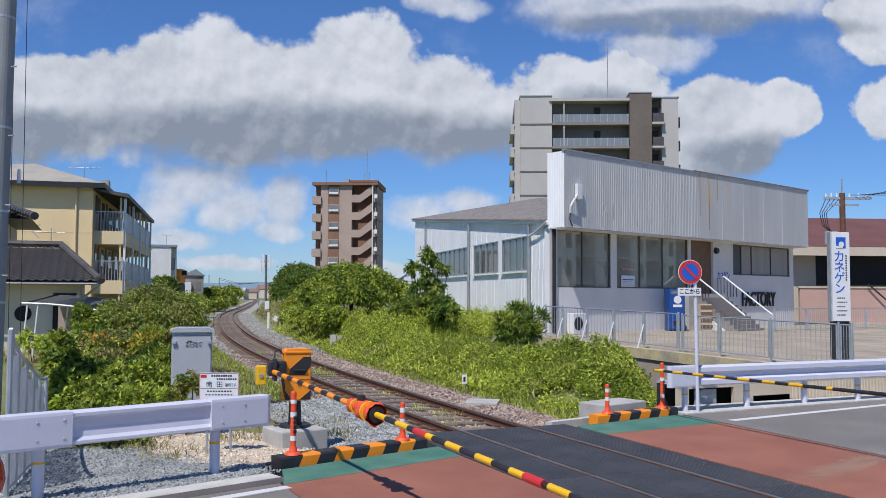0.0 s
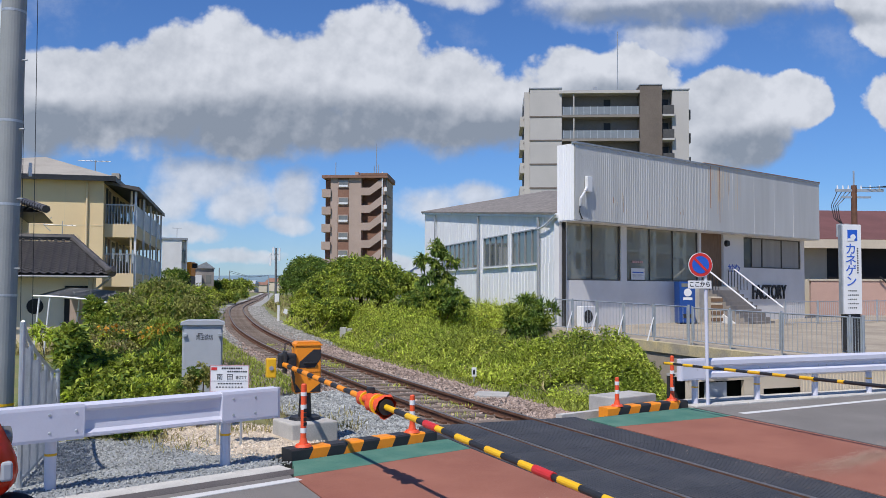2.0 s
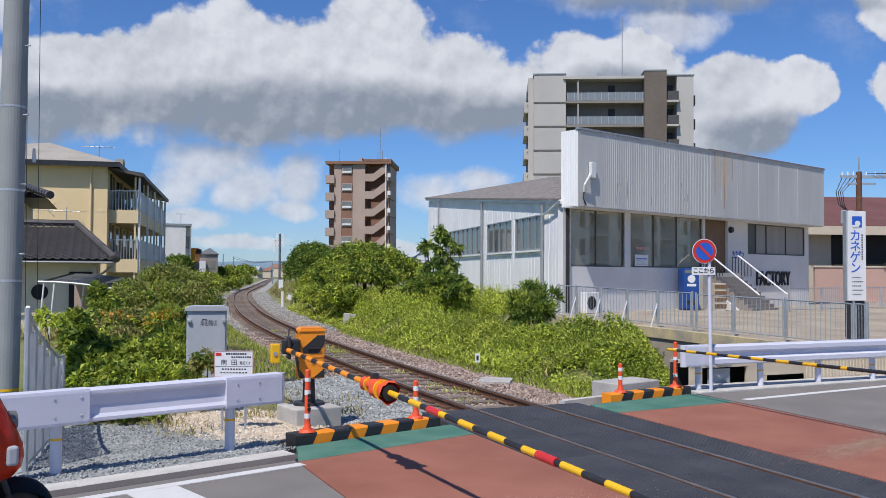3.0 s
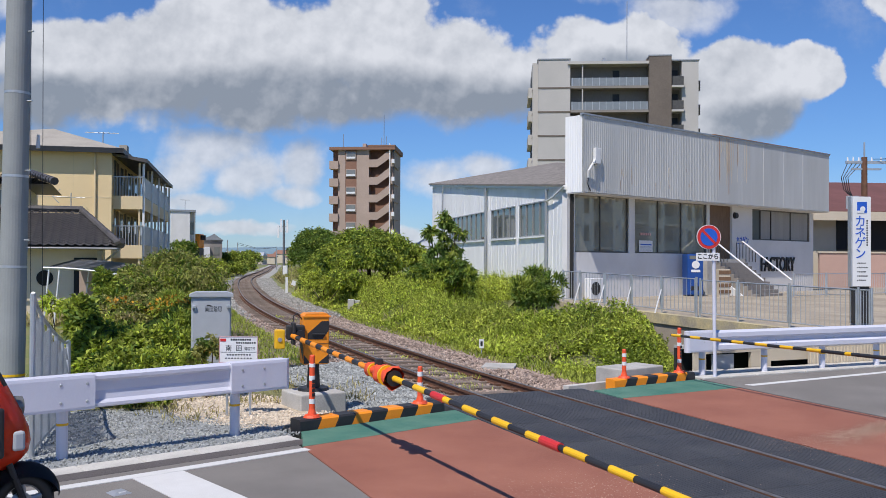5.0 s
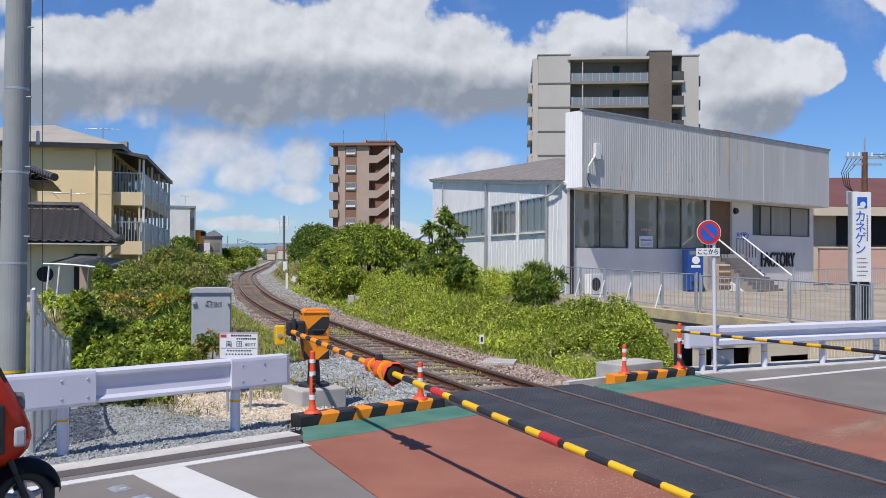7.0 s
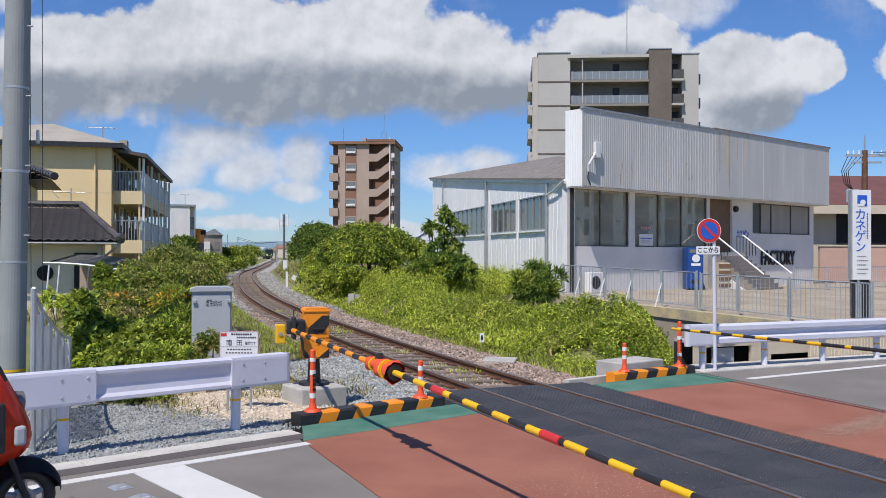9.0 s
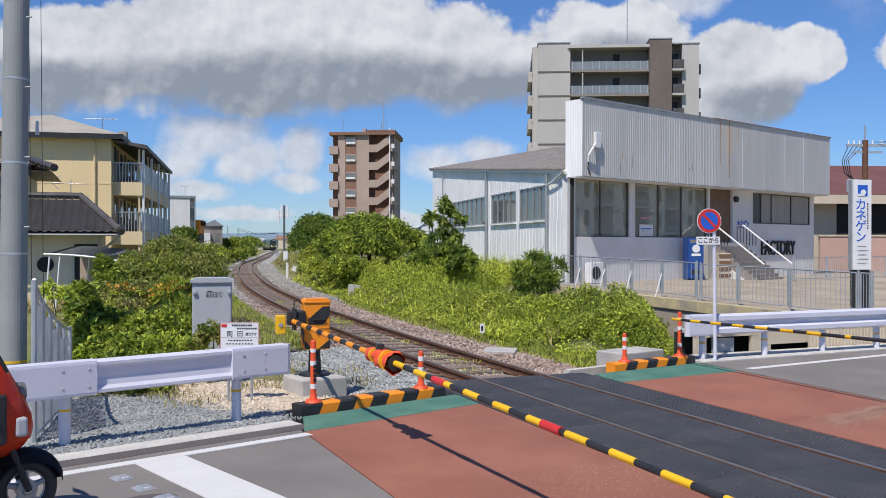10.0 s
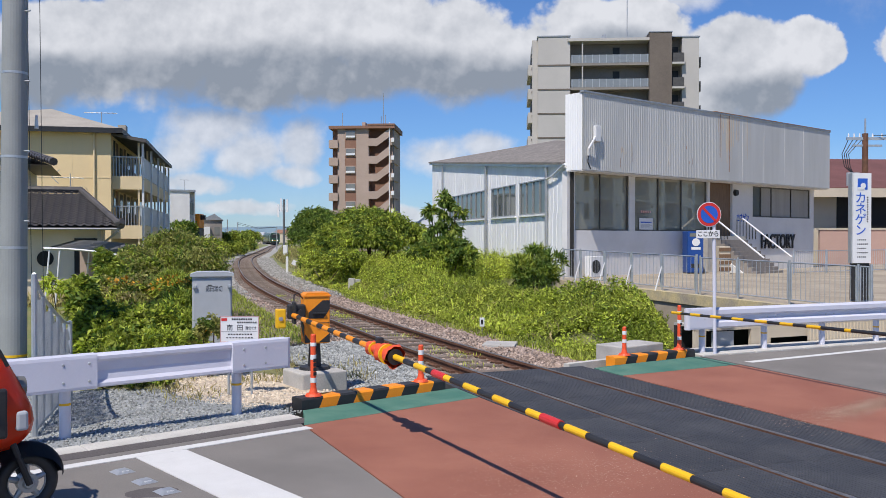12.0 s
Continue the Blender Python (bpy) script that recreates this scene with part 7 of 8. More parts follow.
def bank_cover():
    """One green mound under the weeds, then leaves, blades and tall stalks on it."""
    xs, ys = np.arange(10, 46, 0.4), np.arange(9.6, 64, 0.4)
    verts, keep = [], {}
    for j, y in enumerate(ys):
        for i, x in enumerate(xs):
            off = (x - track_x(y)) * 0.93
            lim = ditch_left(y) + 0.6 if y < 24 else 60
            if 2.2 < off < 17 and x < lim:
                keep[(i, j)] = len(verts)
                verts.append((x, y, -0.24 + 0.55 * bank_height(x, y)))
    faces = []
    for (i, j), a in keep.items():
        q = [keep.get(k) for k in ((i, j), (i + 1, j), (i + 1, j + 1), (i, j + 1))]
        if None not in q:
            faces.append(q)
    me = bpy.data.meshes.new("weed_bank")
    me.from_pydata(verts, [], faces)
    me.materials.append(M["turf"])
    me.shade_smooth()
    tagged(new("weed_bank", me), "green mound of earth under the weeds", "bank", kind="structure")

    def scatter(n, y0, y1, lo, hi, power=1.0, patch=0.0):
        out = []
        while len(out) < n:
            y = y0 + (y1 - y0) * rng.random() ** power
            off = lo + (hi - lo) * rng.random()
            x = track_x(y) + off / 0.93
            if y < 24 and x > ditch_left(y) + 0.5:
                continue
            if patch and noise.noise((x * 0.55, y * 0.4, patch)) + 0.5 * noise.noise((x * 1.6, y * 1.6, patch)) < rng.uniform(-0.35, 0.25):
                continue
            h = bank_height(x, y)
            if h > 0.03:
                out.append((x, y, h))
        return np.array(out)
    layers = [
        ("broad_weeds", 56000, 9.8, 20, 2.6, 10.5, 0.074, 0.75, "leaf", 0.1, "broad-leaved green creeper over the bank"),
        ("lime_weeds", 62000, 9.8, 34, 2.5, 9.0, 0.070, 0.7, "leaf_lime", 0.1, "yellow-green creeper leaves over the bank"),
        ("mixed_weeds", 38000, 16, 44, 2.4, 12.0, 0.13, 0.35, "leaf", -0.3, "mixed green weeds on the bank"),
        ("pale_weeds", 42000, 14, 46, 2.4, 11.0, 0.16, 0.22, "leaf_lime", -0.6, "pale yellow-green weeds on the bank"),
        ("dark_weeds", 17000, 10, 40, 2.8, 12.0, 0.11, 0.5, "leaf_dark", 0.1, "dark leaves in the weeds on the bank"),
        ("straw_weeds", 2600, 12, 46, 2.4, 8.0, 0.22, 0.12, "leaf_straw", -0.8, "dry stalks among the weeds"),
    ]
    for name, n, y0, y1, lo, hi, size, asp, m, droop, label in layers:
        p = scatter(n, y0, y1, lo, hi, 1.3, 3.7 * len(name) + n / 9000)
        z = p[:, 2] * (0.50 + 0.62 * rng.random(n) ** 0.75)
        me = leaf_mesh(name, np.stack([p[:, 0], p[:, 1], z - 0.12], 1), size, asp, droop, spread=0.8)
        me.materials.append(M[m])
        tagged(new(name, me), label, "weeds", kind="stuff")
    # stalks with leaves up the stem: goldenrod before the factory wing, knee-high weeds nearer
    def stalks(name, n, y0, y1, lo, hi, up0, up1, size, asp, m, label):
        p = scatter(n, y0, y1, lo, hi, 1.0, 11.3 + len(name))
        pts, out = [], []
        for x, y, h in p:
            top = h * 0.9 + rng.uniform(up0, up1)
            a, b = rng.normal(0, 0.07, 2)
            foot = h * 0.45 - 0.1
            for k in range(26):
                f = k / 25
                pts.append((x + a * f, y + b * f, foot + (top - foot) * f))
                an = 2.4 * k
                out.append((math.cos(an) * 1.4, math.sin(an) * 1.4, 0.5 + f))
        me = leaf_mesh(name, pts, np.tile(np.linspace(1.0, 0.45, 26), len(p)) * size, asp, -0.1, np.array(out), spread=0.25)
        me.materials.append(M[m])
        tagged(new(name, me), label, "weeds", kind="stuff")
    stalks("tall_weeds", 1500, 20, 38, 3.6, 12, 0.10, 0.48, 0.19, 0.22, "leaf_lime", "tall goldenrod stalks before the factory wing")
    stalks("tall_green_weeds", 1300, 18, 38, 3.2, 12, 0.05, 0.36, 0.20, 0.26, "leaf", "tall leafy green weeds on the bank")
    stalks("bank_stalks", 700, 10.5, 20, 3.4, 9, 0.02, 0.22, 0.15, 0.36, "leaf", "knee-high leafy weeds standing out of the creeper")


bank_cover()


def grass():
    """Blades on the verges on the near side, along the far track and in the gauge."""
    def blades(name, pts, size, m, label, asp=0.10):
        me = leaf_mesh(name, pts, size, asp, -1.5, spread=0.75)
        me.materials.append(M[m])
        tagged(new(name, me), label, "grass", kind="stuff")
    a, b = [], []
    for k in range(26000):
        y = 12.0 + 46 * rng.random() ** 1.5
        off = -((1.62 + min(1.2, max(0, (y - 48) / 12))) + 4.0 * rng.random() ** 1.3)
        if y < 15.5:
            continue
        a.append((track_x(y) + off / 0.93, y, -0.12))
    blades("verge_grass", a, 0.17, "leaf", "green grass beside the near rail")
    for k in range(26000):
        y = 28 + 150 * rng.random() ** 1.5
        side = -1 if rng.random() < 0.62 else 1
        off = side * (2.9 + (8.0 if side < 0 else 4.0) * rng.random())
        b.append((track_x(y) + off / 0.86, y, -0.12))
    blades("dry_verge_grass", b, 0.50, "leaf_straw", "dry straw-coloured grass along the bend", 0.16)
    c = []
    for k in range(5000):
        y = 30 + 150 * rng.random() ** 1.3
        off = 3.4 + 7.0 * rng.random()
        if rng.random() < 0.4:
            off = -off - 0.5
        c.append((track_x(y) + off / 0.86, y, -0.12))
    blades("far_weeds", c, 0.5, "leaf", "green weeds along the bend", 0.22)
    d = []
    for k in range(18):
        cy, co = rng.uniform(11, 30), rng.uniform(-0.45, 0.5)
        for j in range(38):
            d.append((track_x(cy) + co + rng.normal(0, 0.10), cy + rng.normal(0, 0.22), -0.11))
    blades("gauge_grass", d, 0.10, "leaf_lime", "tufts of grass between the rails")
    f = []
    for k in range(9000):
        y = 10.2 + 34 * rng.random() ** 1.5
        f.append((track_x(y) + ((2.0 + min(0.9, max(0, (y - 26) / 8))) + 1.5 * rng.random() ** 1.4) / 0.93, y, -0.2))
    blades("edge_grass", f, 0.17, "leaf", "yellow-green grass at the edge of the ballast", 0.13)
    e = []
    for k in range(90):
        p = Vector((rng.uniform(4.4, 8.4), rng.uniform(10.6, 16.0), 0))
        if abs(p.x - 6.83) < 0.6 and abs(p.y - 10.5) < 0.6:
            continue
        for j in range(26):
            e.append((p.x + rng.normal(0, 0.12), p.y + rng.normal(0, 0.12), -0.03))
    blades("dry_tufts", e, 0.15, "leaf_straw", "dry grass tufts on the sandy soil")


grass()


def stones():
    """Loose ballast stones by the line, and gravel on the verge."""
    def heap(name, pts, lo, hi, material, label):
        base = np.array([(1, 0, 0), (-1, 0, 0), (0, 1, 0), (0, -1, 0), (0, 0, 1), (0, 0, -1)], float)
        tri = np.array([(0, 2, 4), (2, 1, 4), (1, 3, 4), (3, 0, 4), (2, 0, 5), (1, 2, 5), (3, 1, 5), (0, 3, 5)])
        n = len(pts)
        pts = np.asarray(pts)
        k = rng.uniform(lo, hi, (n, 1, 1)) * rng.uniform(0.6, 1.2, (n, 6, 1))
        q = rng.normal(size=(n, 3, 3))
        q, _ = np.linalg.qr(q)
        v = np.einsum("nij,kj->nki", q, base) * k + pts[:, None, :]
        me = bpy.data.meshes.new(name)
        me.from_pydata(v.reshape(-1, 3).tolist(), [], (np.arange(n)[:, None, None] * 6 + tri[None]).reshape(-1, 3).tolist())
        me.materials.append(material)
        tagged(new(name, me), label, "stones", kind="stuff")

    def island(m, lo, hi):
        nt = m.node_tree
        p = nt.nodes["Principled BSDF"]
        geo, hs, k = nt.nodes.new("ShaderNodeNewGeometry"), nt.nodes.new("ShaderNodeHueSaturation"), nt.nodes.new("ShaderNodeMapRange")
        k.inputs["To Min"].default_value, k.inputs["To Max"].default_value = lo, hi
        col = p.inputs["Base Color"].links[0].from_socket
        nt.links.new(geo.outputs["Random Per Island"], k.inputs["Value"])
        nt.links.new(k.outputs[0], hs.inputs["Value"]), nt.links.new(col, hs.inputs["Color"]), nt.links.new(hs.outputs[0], p.inputs["Base Color"])
        return m
    grey = island(mat("fresh_grey_ballast", (0.38, 0.39, 0.37), (0.28, 0.29, 0.275), 2, 0.9, bump=0.2), 0.55, 1.35)
    pale = island(mat("pale_grey_ballast", (0.40, 0.39, 0.355), (0.29, 0.28, 0.255), 2, 0.9, bump=0.2), 0.5, 1.35)
    brown = island(mat("brown_ballast", (0.42, 0.325, 0.265), (0.29, 0.215, 0.17), 0.8, 0.95, bump=0.2), 0.55, 1.4)
    pts = []
    while len(pts) < 12500:
        y = 9.9 + 5.4 * rng.random() ** 1.2
        off = -(1.0 + 1.75 * rng.random())
        x = track_x(y) + off / 0.95
        if x < 6.35 or (abs(x - 6.83) < 0.5 and abs(y - 10.5) < 0.45):
            continue
        pts.append((x, y, -0.155 + 0.03 * (1 - max(0, -off - 1.7)) + rng.uniform(0, 0.04)))
    heap("grey_ballast", pts, 0.022, 0.045, grey, "fresh grey crushed stone beside the rail")
    pts = []
    for k in range(31000):
        y = 9.7 + 34 * rng.random() ** 1.7
        r = rng.random()
        off = rng.uniform(-1.0, 1.0) if r < 0.34 else rng.uniform(1.0, 2.75) if r < 0.72 else -rng.uniform(1.0, 3.3)
        if abs(abs(off) - 0.567) < 0.09 or (off < -1.0 and y < 13):
            continue
        pts.append((track_x(y) + off / 0.94, y, (-0.175 if abs(off) < 1.0 else -0.145) + rng.uniform(0, 0.03) - 0.09 * max(0, abs(off) - 1.7)))
    heap("brown_ballast", pts, 0.022, 0.05, brown, "weathered brown ballast between and beside the rails")
    pts = []
    for k in range(22000):
        y = 27 + 60 * rng.random() ** 1.2
        if y < 27 + 10 * rng.random():
            continue
        off = (1 if rng.random() < 0.5 else -1) * rng.uniform(1.05, 2.75)
        if off < -1.5 and y < 46 + 10 * rng.random():
            continue
        pts.append((track_x(y) + off / 0.88, y, -0.13 + (0.03 if y > 58 else 0) + rng.uniform(0, 0.03) - 0.1 * max(0, abs(off) - 1.9)))
    heap("shoulder_ballast", pts, 0.03, 0.065, pale, "pale grey crushed stone on the shoulders of the bend")
    sandy = island(mat("sandy_pebbles", (0.66, 0.57, 0.45), (0.50, 0.42, 0.32), 2, 0.95, bump=0.2), 0.7, 1.25)
    pts = []
    for k in range(4200):
        a, r = rng.uniform(0, 2 * math.pi), rng.random() ** 0.5 * 1.25
        pts.append((5.92 + 0.78 * r * math.cos(a), 10.95 + 1.35 * r * math.sin(a), 0.006 if r < 1 else -0.004))
    heap("sandy_pebbles", [p for p in pts if not (abs(p[0] - 6.74) < 0.42 and abs(p[1] - 10.55) < 0.42)], 0.008, 0.03, sandy, "pale sandy pebbles round the footing")
    pts = []
    while len(pts) < 9000:
        x, y = rng.uniform(1.0, 5.6), rng.uniform(9.0, 12.2)
        if y > 12.2 - (x - 4.4) * 0.9:
            continue
        pts.append((x, y, rng.uniform(-0.01, 0.006)))
    heap("gravel_stones", pts, 0.010, 0.022, grey, "small grey gravel behind the guard rail")


stones()


# ---- small things by the road ----
def no_parking_sign():
    p = Vector((13.72, 8.66, 0.0))
    t = thing("no_parking_sign", "round blue and red no-parking sign on a white post", "road sign", pose(*p, 0, 0, VIEW_TURN + 4))
    part("post", one_tube((0.03, 0, -0.1), (0, 0, 2.56), 0.031, n=14), M["white_paint"], t)
    face = part("disc_rim", one_tube((-0.10, -0.045, 2.465), (-0.10, -0.033, 2.465), 0.215, n=40), M["skin_white"], t, "white rim of the disc")
    part("red_ring", one_tube((-0.10, -0.049, 2.465), (-0.10, -0.0452, 2.465), 0.205, n=40), M["red"], face, "red ring")
    part("blue_field", one_tube((-0.10, -0.053, 2.465), (-0.10, -0.0492, 2.465), 0.152, n=40), M["blue"], face, "blue field")
    part("red_bar", one_box(-0.155, 0.155, -0.057, -0.0532, -0.022, 0.022, 0, Matrix.Translation((-0.10, 0, 2.465)) @ pose(0, 0, 0, 0, 45, 0)), M["red"], face, "red slanting bar")
    pl = part("plate", one_box(-0.325, 0.095, -0.045, -0.033, 2.05, 2.19, 0.004), M["skin_white"], t, "white plate below the disc")
    word("lettering", "ここから", 0.105, M["ink"], pl, pose(-0.115, -0.046, 2.12, 90, 0, 0), 0.001, 0.36, bold=0.003)
    for z in (2.465, 2.12):
        part("clamp", one_box(-0.045, 0.045, -0.033, 0.04, z - 0.02, z + 0.02), M["galv"], t)


no_parking_sign()


def relay_cabinet():
    t = thing("equipment_cabinet", "grey steel crossing equipment cabinet with slanted lid", "cabinet", pose(6.38, 12.95, 0, 0, 0, VIEW_TURN + 14))
    part("body", one_box(-0.305, 0.305, 0, 0.45, -0.15, 1.45, 0.008), M["cabinet"], t)
    part("door", one_box(-0.285, 0.285, -0.018, 0.0, 0.05, 1.40, 0.006), M["cabinet"], t)
    lid = bm_new()
    prof = [(-0.335, 1.45), (0.335, 1.45), (0.335, 1.485), (0.24, 1.52), (-0.24, 1.52), (-0.335, 1.485)]
    a, b = [lid.verts.new((x, -0.05, z)) for x, z in prof], [lid.verts.new((x, 0.5, z)) for x, z in prof]
    lid.faces.new(a), lid.faces.new(b[::-1])
    for i in range(6):
        lid.faces.new((a[i], b[i], b[(i + 1) % 6], a[(i + 1) % 6]))
    bmesh.ops.recalc_face_normals(lid, faces=lid.faces[:])
    part("lid", lid, M["cabinet"], t)
    for x in (-0.265, 0.265):
        part("latch", one_box(x - 0.03, x + 0.03, -0.06, -0.018, 1.27, 1.32, 0.005), M["galv"], t)
    word("lettering", "南田踏切", 0.10, M["ink"], t, pose(0.03, -0.019, 1.25, 90, 0, 0), 0.001, 0.25)
    part("small_print", one_box(-0.07, 0.0, -0.0195, -0.018, 1.305, 1.32), M["ink"], t)
    s = thing("name_board", "white railway notice board with red frame and black lettering", "notice board", pose(5.53, 10.45, 0, 0, 0, VIEW_TURN))
    part("board", one_box(-0.25, 0.25, 0.0, 0.02, 0.70, 1.04, 0.003), M["skin_white"], s)
    fr = bm_new()
    for q in ((-0.25, 0.25, 0.70, 0.708), (-0.25, 0.25, 1.032, 1.04), (-0.25, -0.242, 0.708, 1.032), (0.242, 0.25, 0.708, 1.032)):
        box(fr, q[0], q[1], -0.005, 0.0, q[2], q[3])
    part("red_frame", fr, M["white_red"], s, "faded red border")
    part("emblem", one_box(-0.235, -0.16, -0.004, 0, 0.975, 1.012), M["red"], s, "red emblem")
    word("lettering", "南  田", 0.085, M["ink"], s, pose(-0.06, -0.002, 0.885, 90, 0, 0), 0.001)
    word("lettering", "踏切です", 0.05, M["ink"], s, pose(0.15, -0.002, 0.88, 90, 0, 0), 0.001, 0.14)
    pr = bm_new()
    box(pr, -0.235, 0.235, -0.003, 0, 0.835, 0.839)
    for k in range(9):
        box(pr, -0.10 + 0.03 * k, -0.078 + 0.03 * k, -0.003, 0, 0.988, 1.01), box(pr, -0.03 + 0.029 * k, -0.01 + 0.029 * k, -0.003, 0, 0.948, 0.968), box(pr, -0.15 + 0.036 * k, -0.128 + 0.036 * k, -0.003, 0, 0.795, 0.812), box(pr, -0.17 + 0.04 * k, -0.148 + 0.04 * k, -0.003, 0, 0.752, 0.766)
    part("small_print", pr, M["ink"], s, "lines of small print")
    for x in (-0.15, 0.15):
        part("leg", one_tube((x, 0.035, -0.15), (x, 0.035, 1.0), 0.017, n=8), M["galv"], s)


relay_cabinet()


def mesh_fence():
    """A chain-link fence whose top steps down away from the road."""
    t = thing("chain_link_fence", "galvanised chain-link fence stepping down beside the pole", "fence")
    p0, p1 = Vector((2.80, 9.72, 0)), Vector((3.90, 12.0, 0))
    H = lambda f: 1.68 - 0.72 * min(1, f * 1.15) ** 0.7
    for f in (0.0, 0.2, 0.4, 0.6, 0.8, 1.0):
        p = p0.lerp(p1, f)
        part("post", one_tube(p - Vector((0, 0, 0.1)), p + Vector((0, 0, H(f))), 0.03 if f in (0, 1) else 0.022, n=8), M["galv"], t)
    part("top_rail", pipe(bm_new(), [p0.lerp(p1, f / 10) + Vector((0, 0, H(f / 10))) for f in range(11)], 0.02), M["galv"], t)
    part("bottom_rail", pipe(bm_new(), [p0 + Vector((0, 0, 0.05)), p1 + Vector((0, 0, 0.05))], 0.014), M["galv"], t)
    net = bm_new()
    n = 64
    length = (p1 - p0).length
    for i in range(-36, n):
        for sgn in (1, -1):
            pts = []
            k = 0
            while k < 60:
                z = 0.05 + k * 0.028
                f = (i + 0.5 + sgn * 0 ) / n + (sgn * k * 0.028 / length) + (0 if sgn > 0 else 0.4)
                if 0 <= f <= 1 and z < H(f):
                    pts.append(p0.lerp(p1, f) + Vector((0, 0, z)))
                k += 6
            for a, b in zip(pts, pts[1:]):
                tube(net, a, b, 0.0035, n=3, caps=False)
    tagged(part("netting", net, M["galv"], t, "wire netting"), kind="stuff")


mesh_fence()


def utility_pole():
    t = thing("utility_pole", "grey concrete utility pole with steel bands and step bolts", "utility pole", pose(3.66, 13.73, -0.1, 0.45, 0.53, 0))
    part("shaft", one_tube((0, 0, 0), (0, 0, 12), 0.186, 0.15, 28), M["pole"], t, smooth=False)
    for z in (0.45, 2.0, 3.3, 4.5, 6.1):
        part("band", one_tube((0, 0, z), (0, 0, z + 0.035), 0.1885 - 0.003 * z, n=24), M["galv" if z > 1.6 else "yellow"], t)
    for i in range(9):
        a = (0.6 if i % 2 else 3.6) + 0.3
        z = 1.9 + 0.5 * i
        d = Vector((math.cos(a - 1.9), math.sin(a - 1.9), 0))
        part("step_bolt", one_tube(d * 0.165 + Vector((0, 0, z)), d * 0.26 + Vector((0, 0, z)), 0.012, n=6), M["galv"], t)
    w = thing("guy_wires", "dark guy wires running down beside the pole", "wires", pose(3.78, 13.5, 0))
    for dx, top in ((0.06, 0.10), (0.22, 0.28)):
        part("wire", one_tube((dx + 0.10, 0.25, 0), (top - 0.05, 0.2, 11), 0.005, n=5), M["black"], w)
    part("insulator", one_tube((0.22, 0.22, 3.65), (0.22, 0.22, 3.85), 0.03, 0.02, 8), M["skin_white"], w)
    # pole in the hall's yard, with transformers and wires
    o = toward(0.4745, 48.0)
    q = thing("utility_pole", "brown pole with transformers and insulators behind the shop sign", "utility pole", pose(o.x, o.y, 0, 0, 0, VIEW_TURN))
    part("shaft", one_tube((0, 0, 0), (0, 0, 7.7), 0.17, 0.15, 12), M["rail_rust"], q)
    part("cross_arm", one_box(-1.0, 1.6, -0.06, 0.06, 7.35, 7.5), M["galv"], q)
    part("cross_arm", one_box(-0.7, 0.9, -0.06, 0.06, 7.0, 7.1), M["galv"], q)
    part("top_rod", one_tube((0, 0, 7.7), (0, 0, 8.5), 0.05, n=6), M["galv"], q)
    for x in (-0.8, -0.45):
        part("transformer", one_tube((x, 0.05, 4.9), (x, 0.05, 5.6), 0.17, n=12), M["cabinet"], q)
    for x in (-0.9, -0.6, -0.3, 0.4, 0.9, 1.4):
        part("insulator", one_tube((x, 0, 7.5), (x, 0, 7.7), 0.05, 0.03, 8), M["skin_white"], q)
    for k in range(4):
        pts = [(-0.9 + 0.25 * k, 0, 7.4), (-1.25 + 0.12 * k, 0, 6.6), (-1.1 + 0.1 * k, 0, 5.9), (-0.6, 0, 5.5)]
        part("lead", pipe(bm_new(), pts, 0.022, 5), M["black"], q)
    for k in range(4):
        part("wire", pipe(bm_new(), [(0.4 + 0.4 * k, 0, 7.6), (3.0, -1.0, 7.5 + 0.15 * k), (10.0, -3.0, 8.6 + 0.3 * k)], 0.018, 5), M["black"], q)
    # slim radio mast beside the bend
    o = toward(-0.179, 104.0)
    c = thing("radio_mast", "slim steel mast with panel antennas beside the line", "mast", pose(o.x, o.y, -0.1, 0, 0, VIEW_TURN))
    part("mast", one_tube((0, 0, 0), (0, 0, 6.7), 0.15, 0.12, 8), M["mast_grey"], c)
    for x, z in ((-0.62, 4.6), (-0.30, 5.3), (0.42, 5.2)):
        part("antenna", one_box(x - 0.10, x + 0.10, -0.2, -0.08, z, z + 1.5), M["skin_white"], c)
    part("arm", one_box(-0.66, 0.5, -0.08, -0.03, 5.9, 5.97), M["galv"], c)
    part("arm", one_box(-0.66, 0.5, -0.08, -0.03, 5.35, 5.41), M["galv"], c)
    part("cabinet", one_box(-0.05, 0.45, -0.3, 0.0, 0.0, 1.35), M["skin_white"], c)


utility_pole()


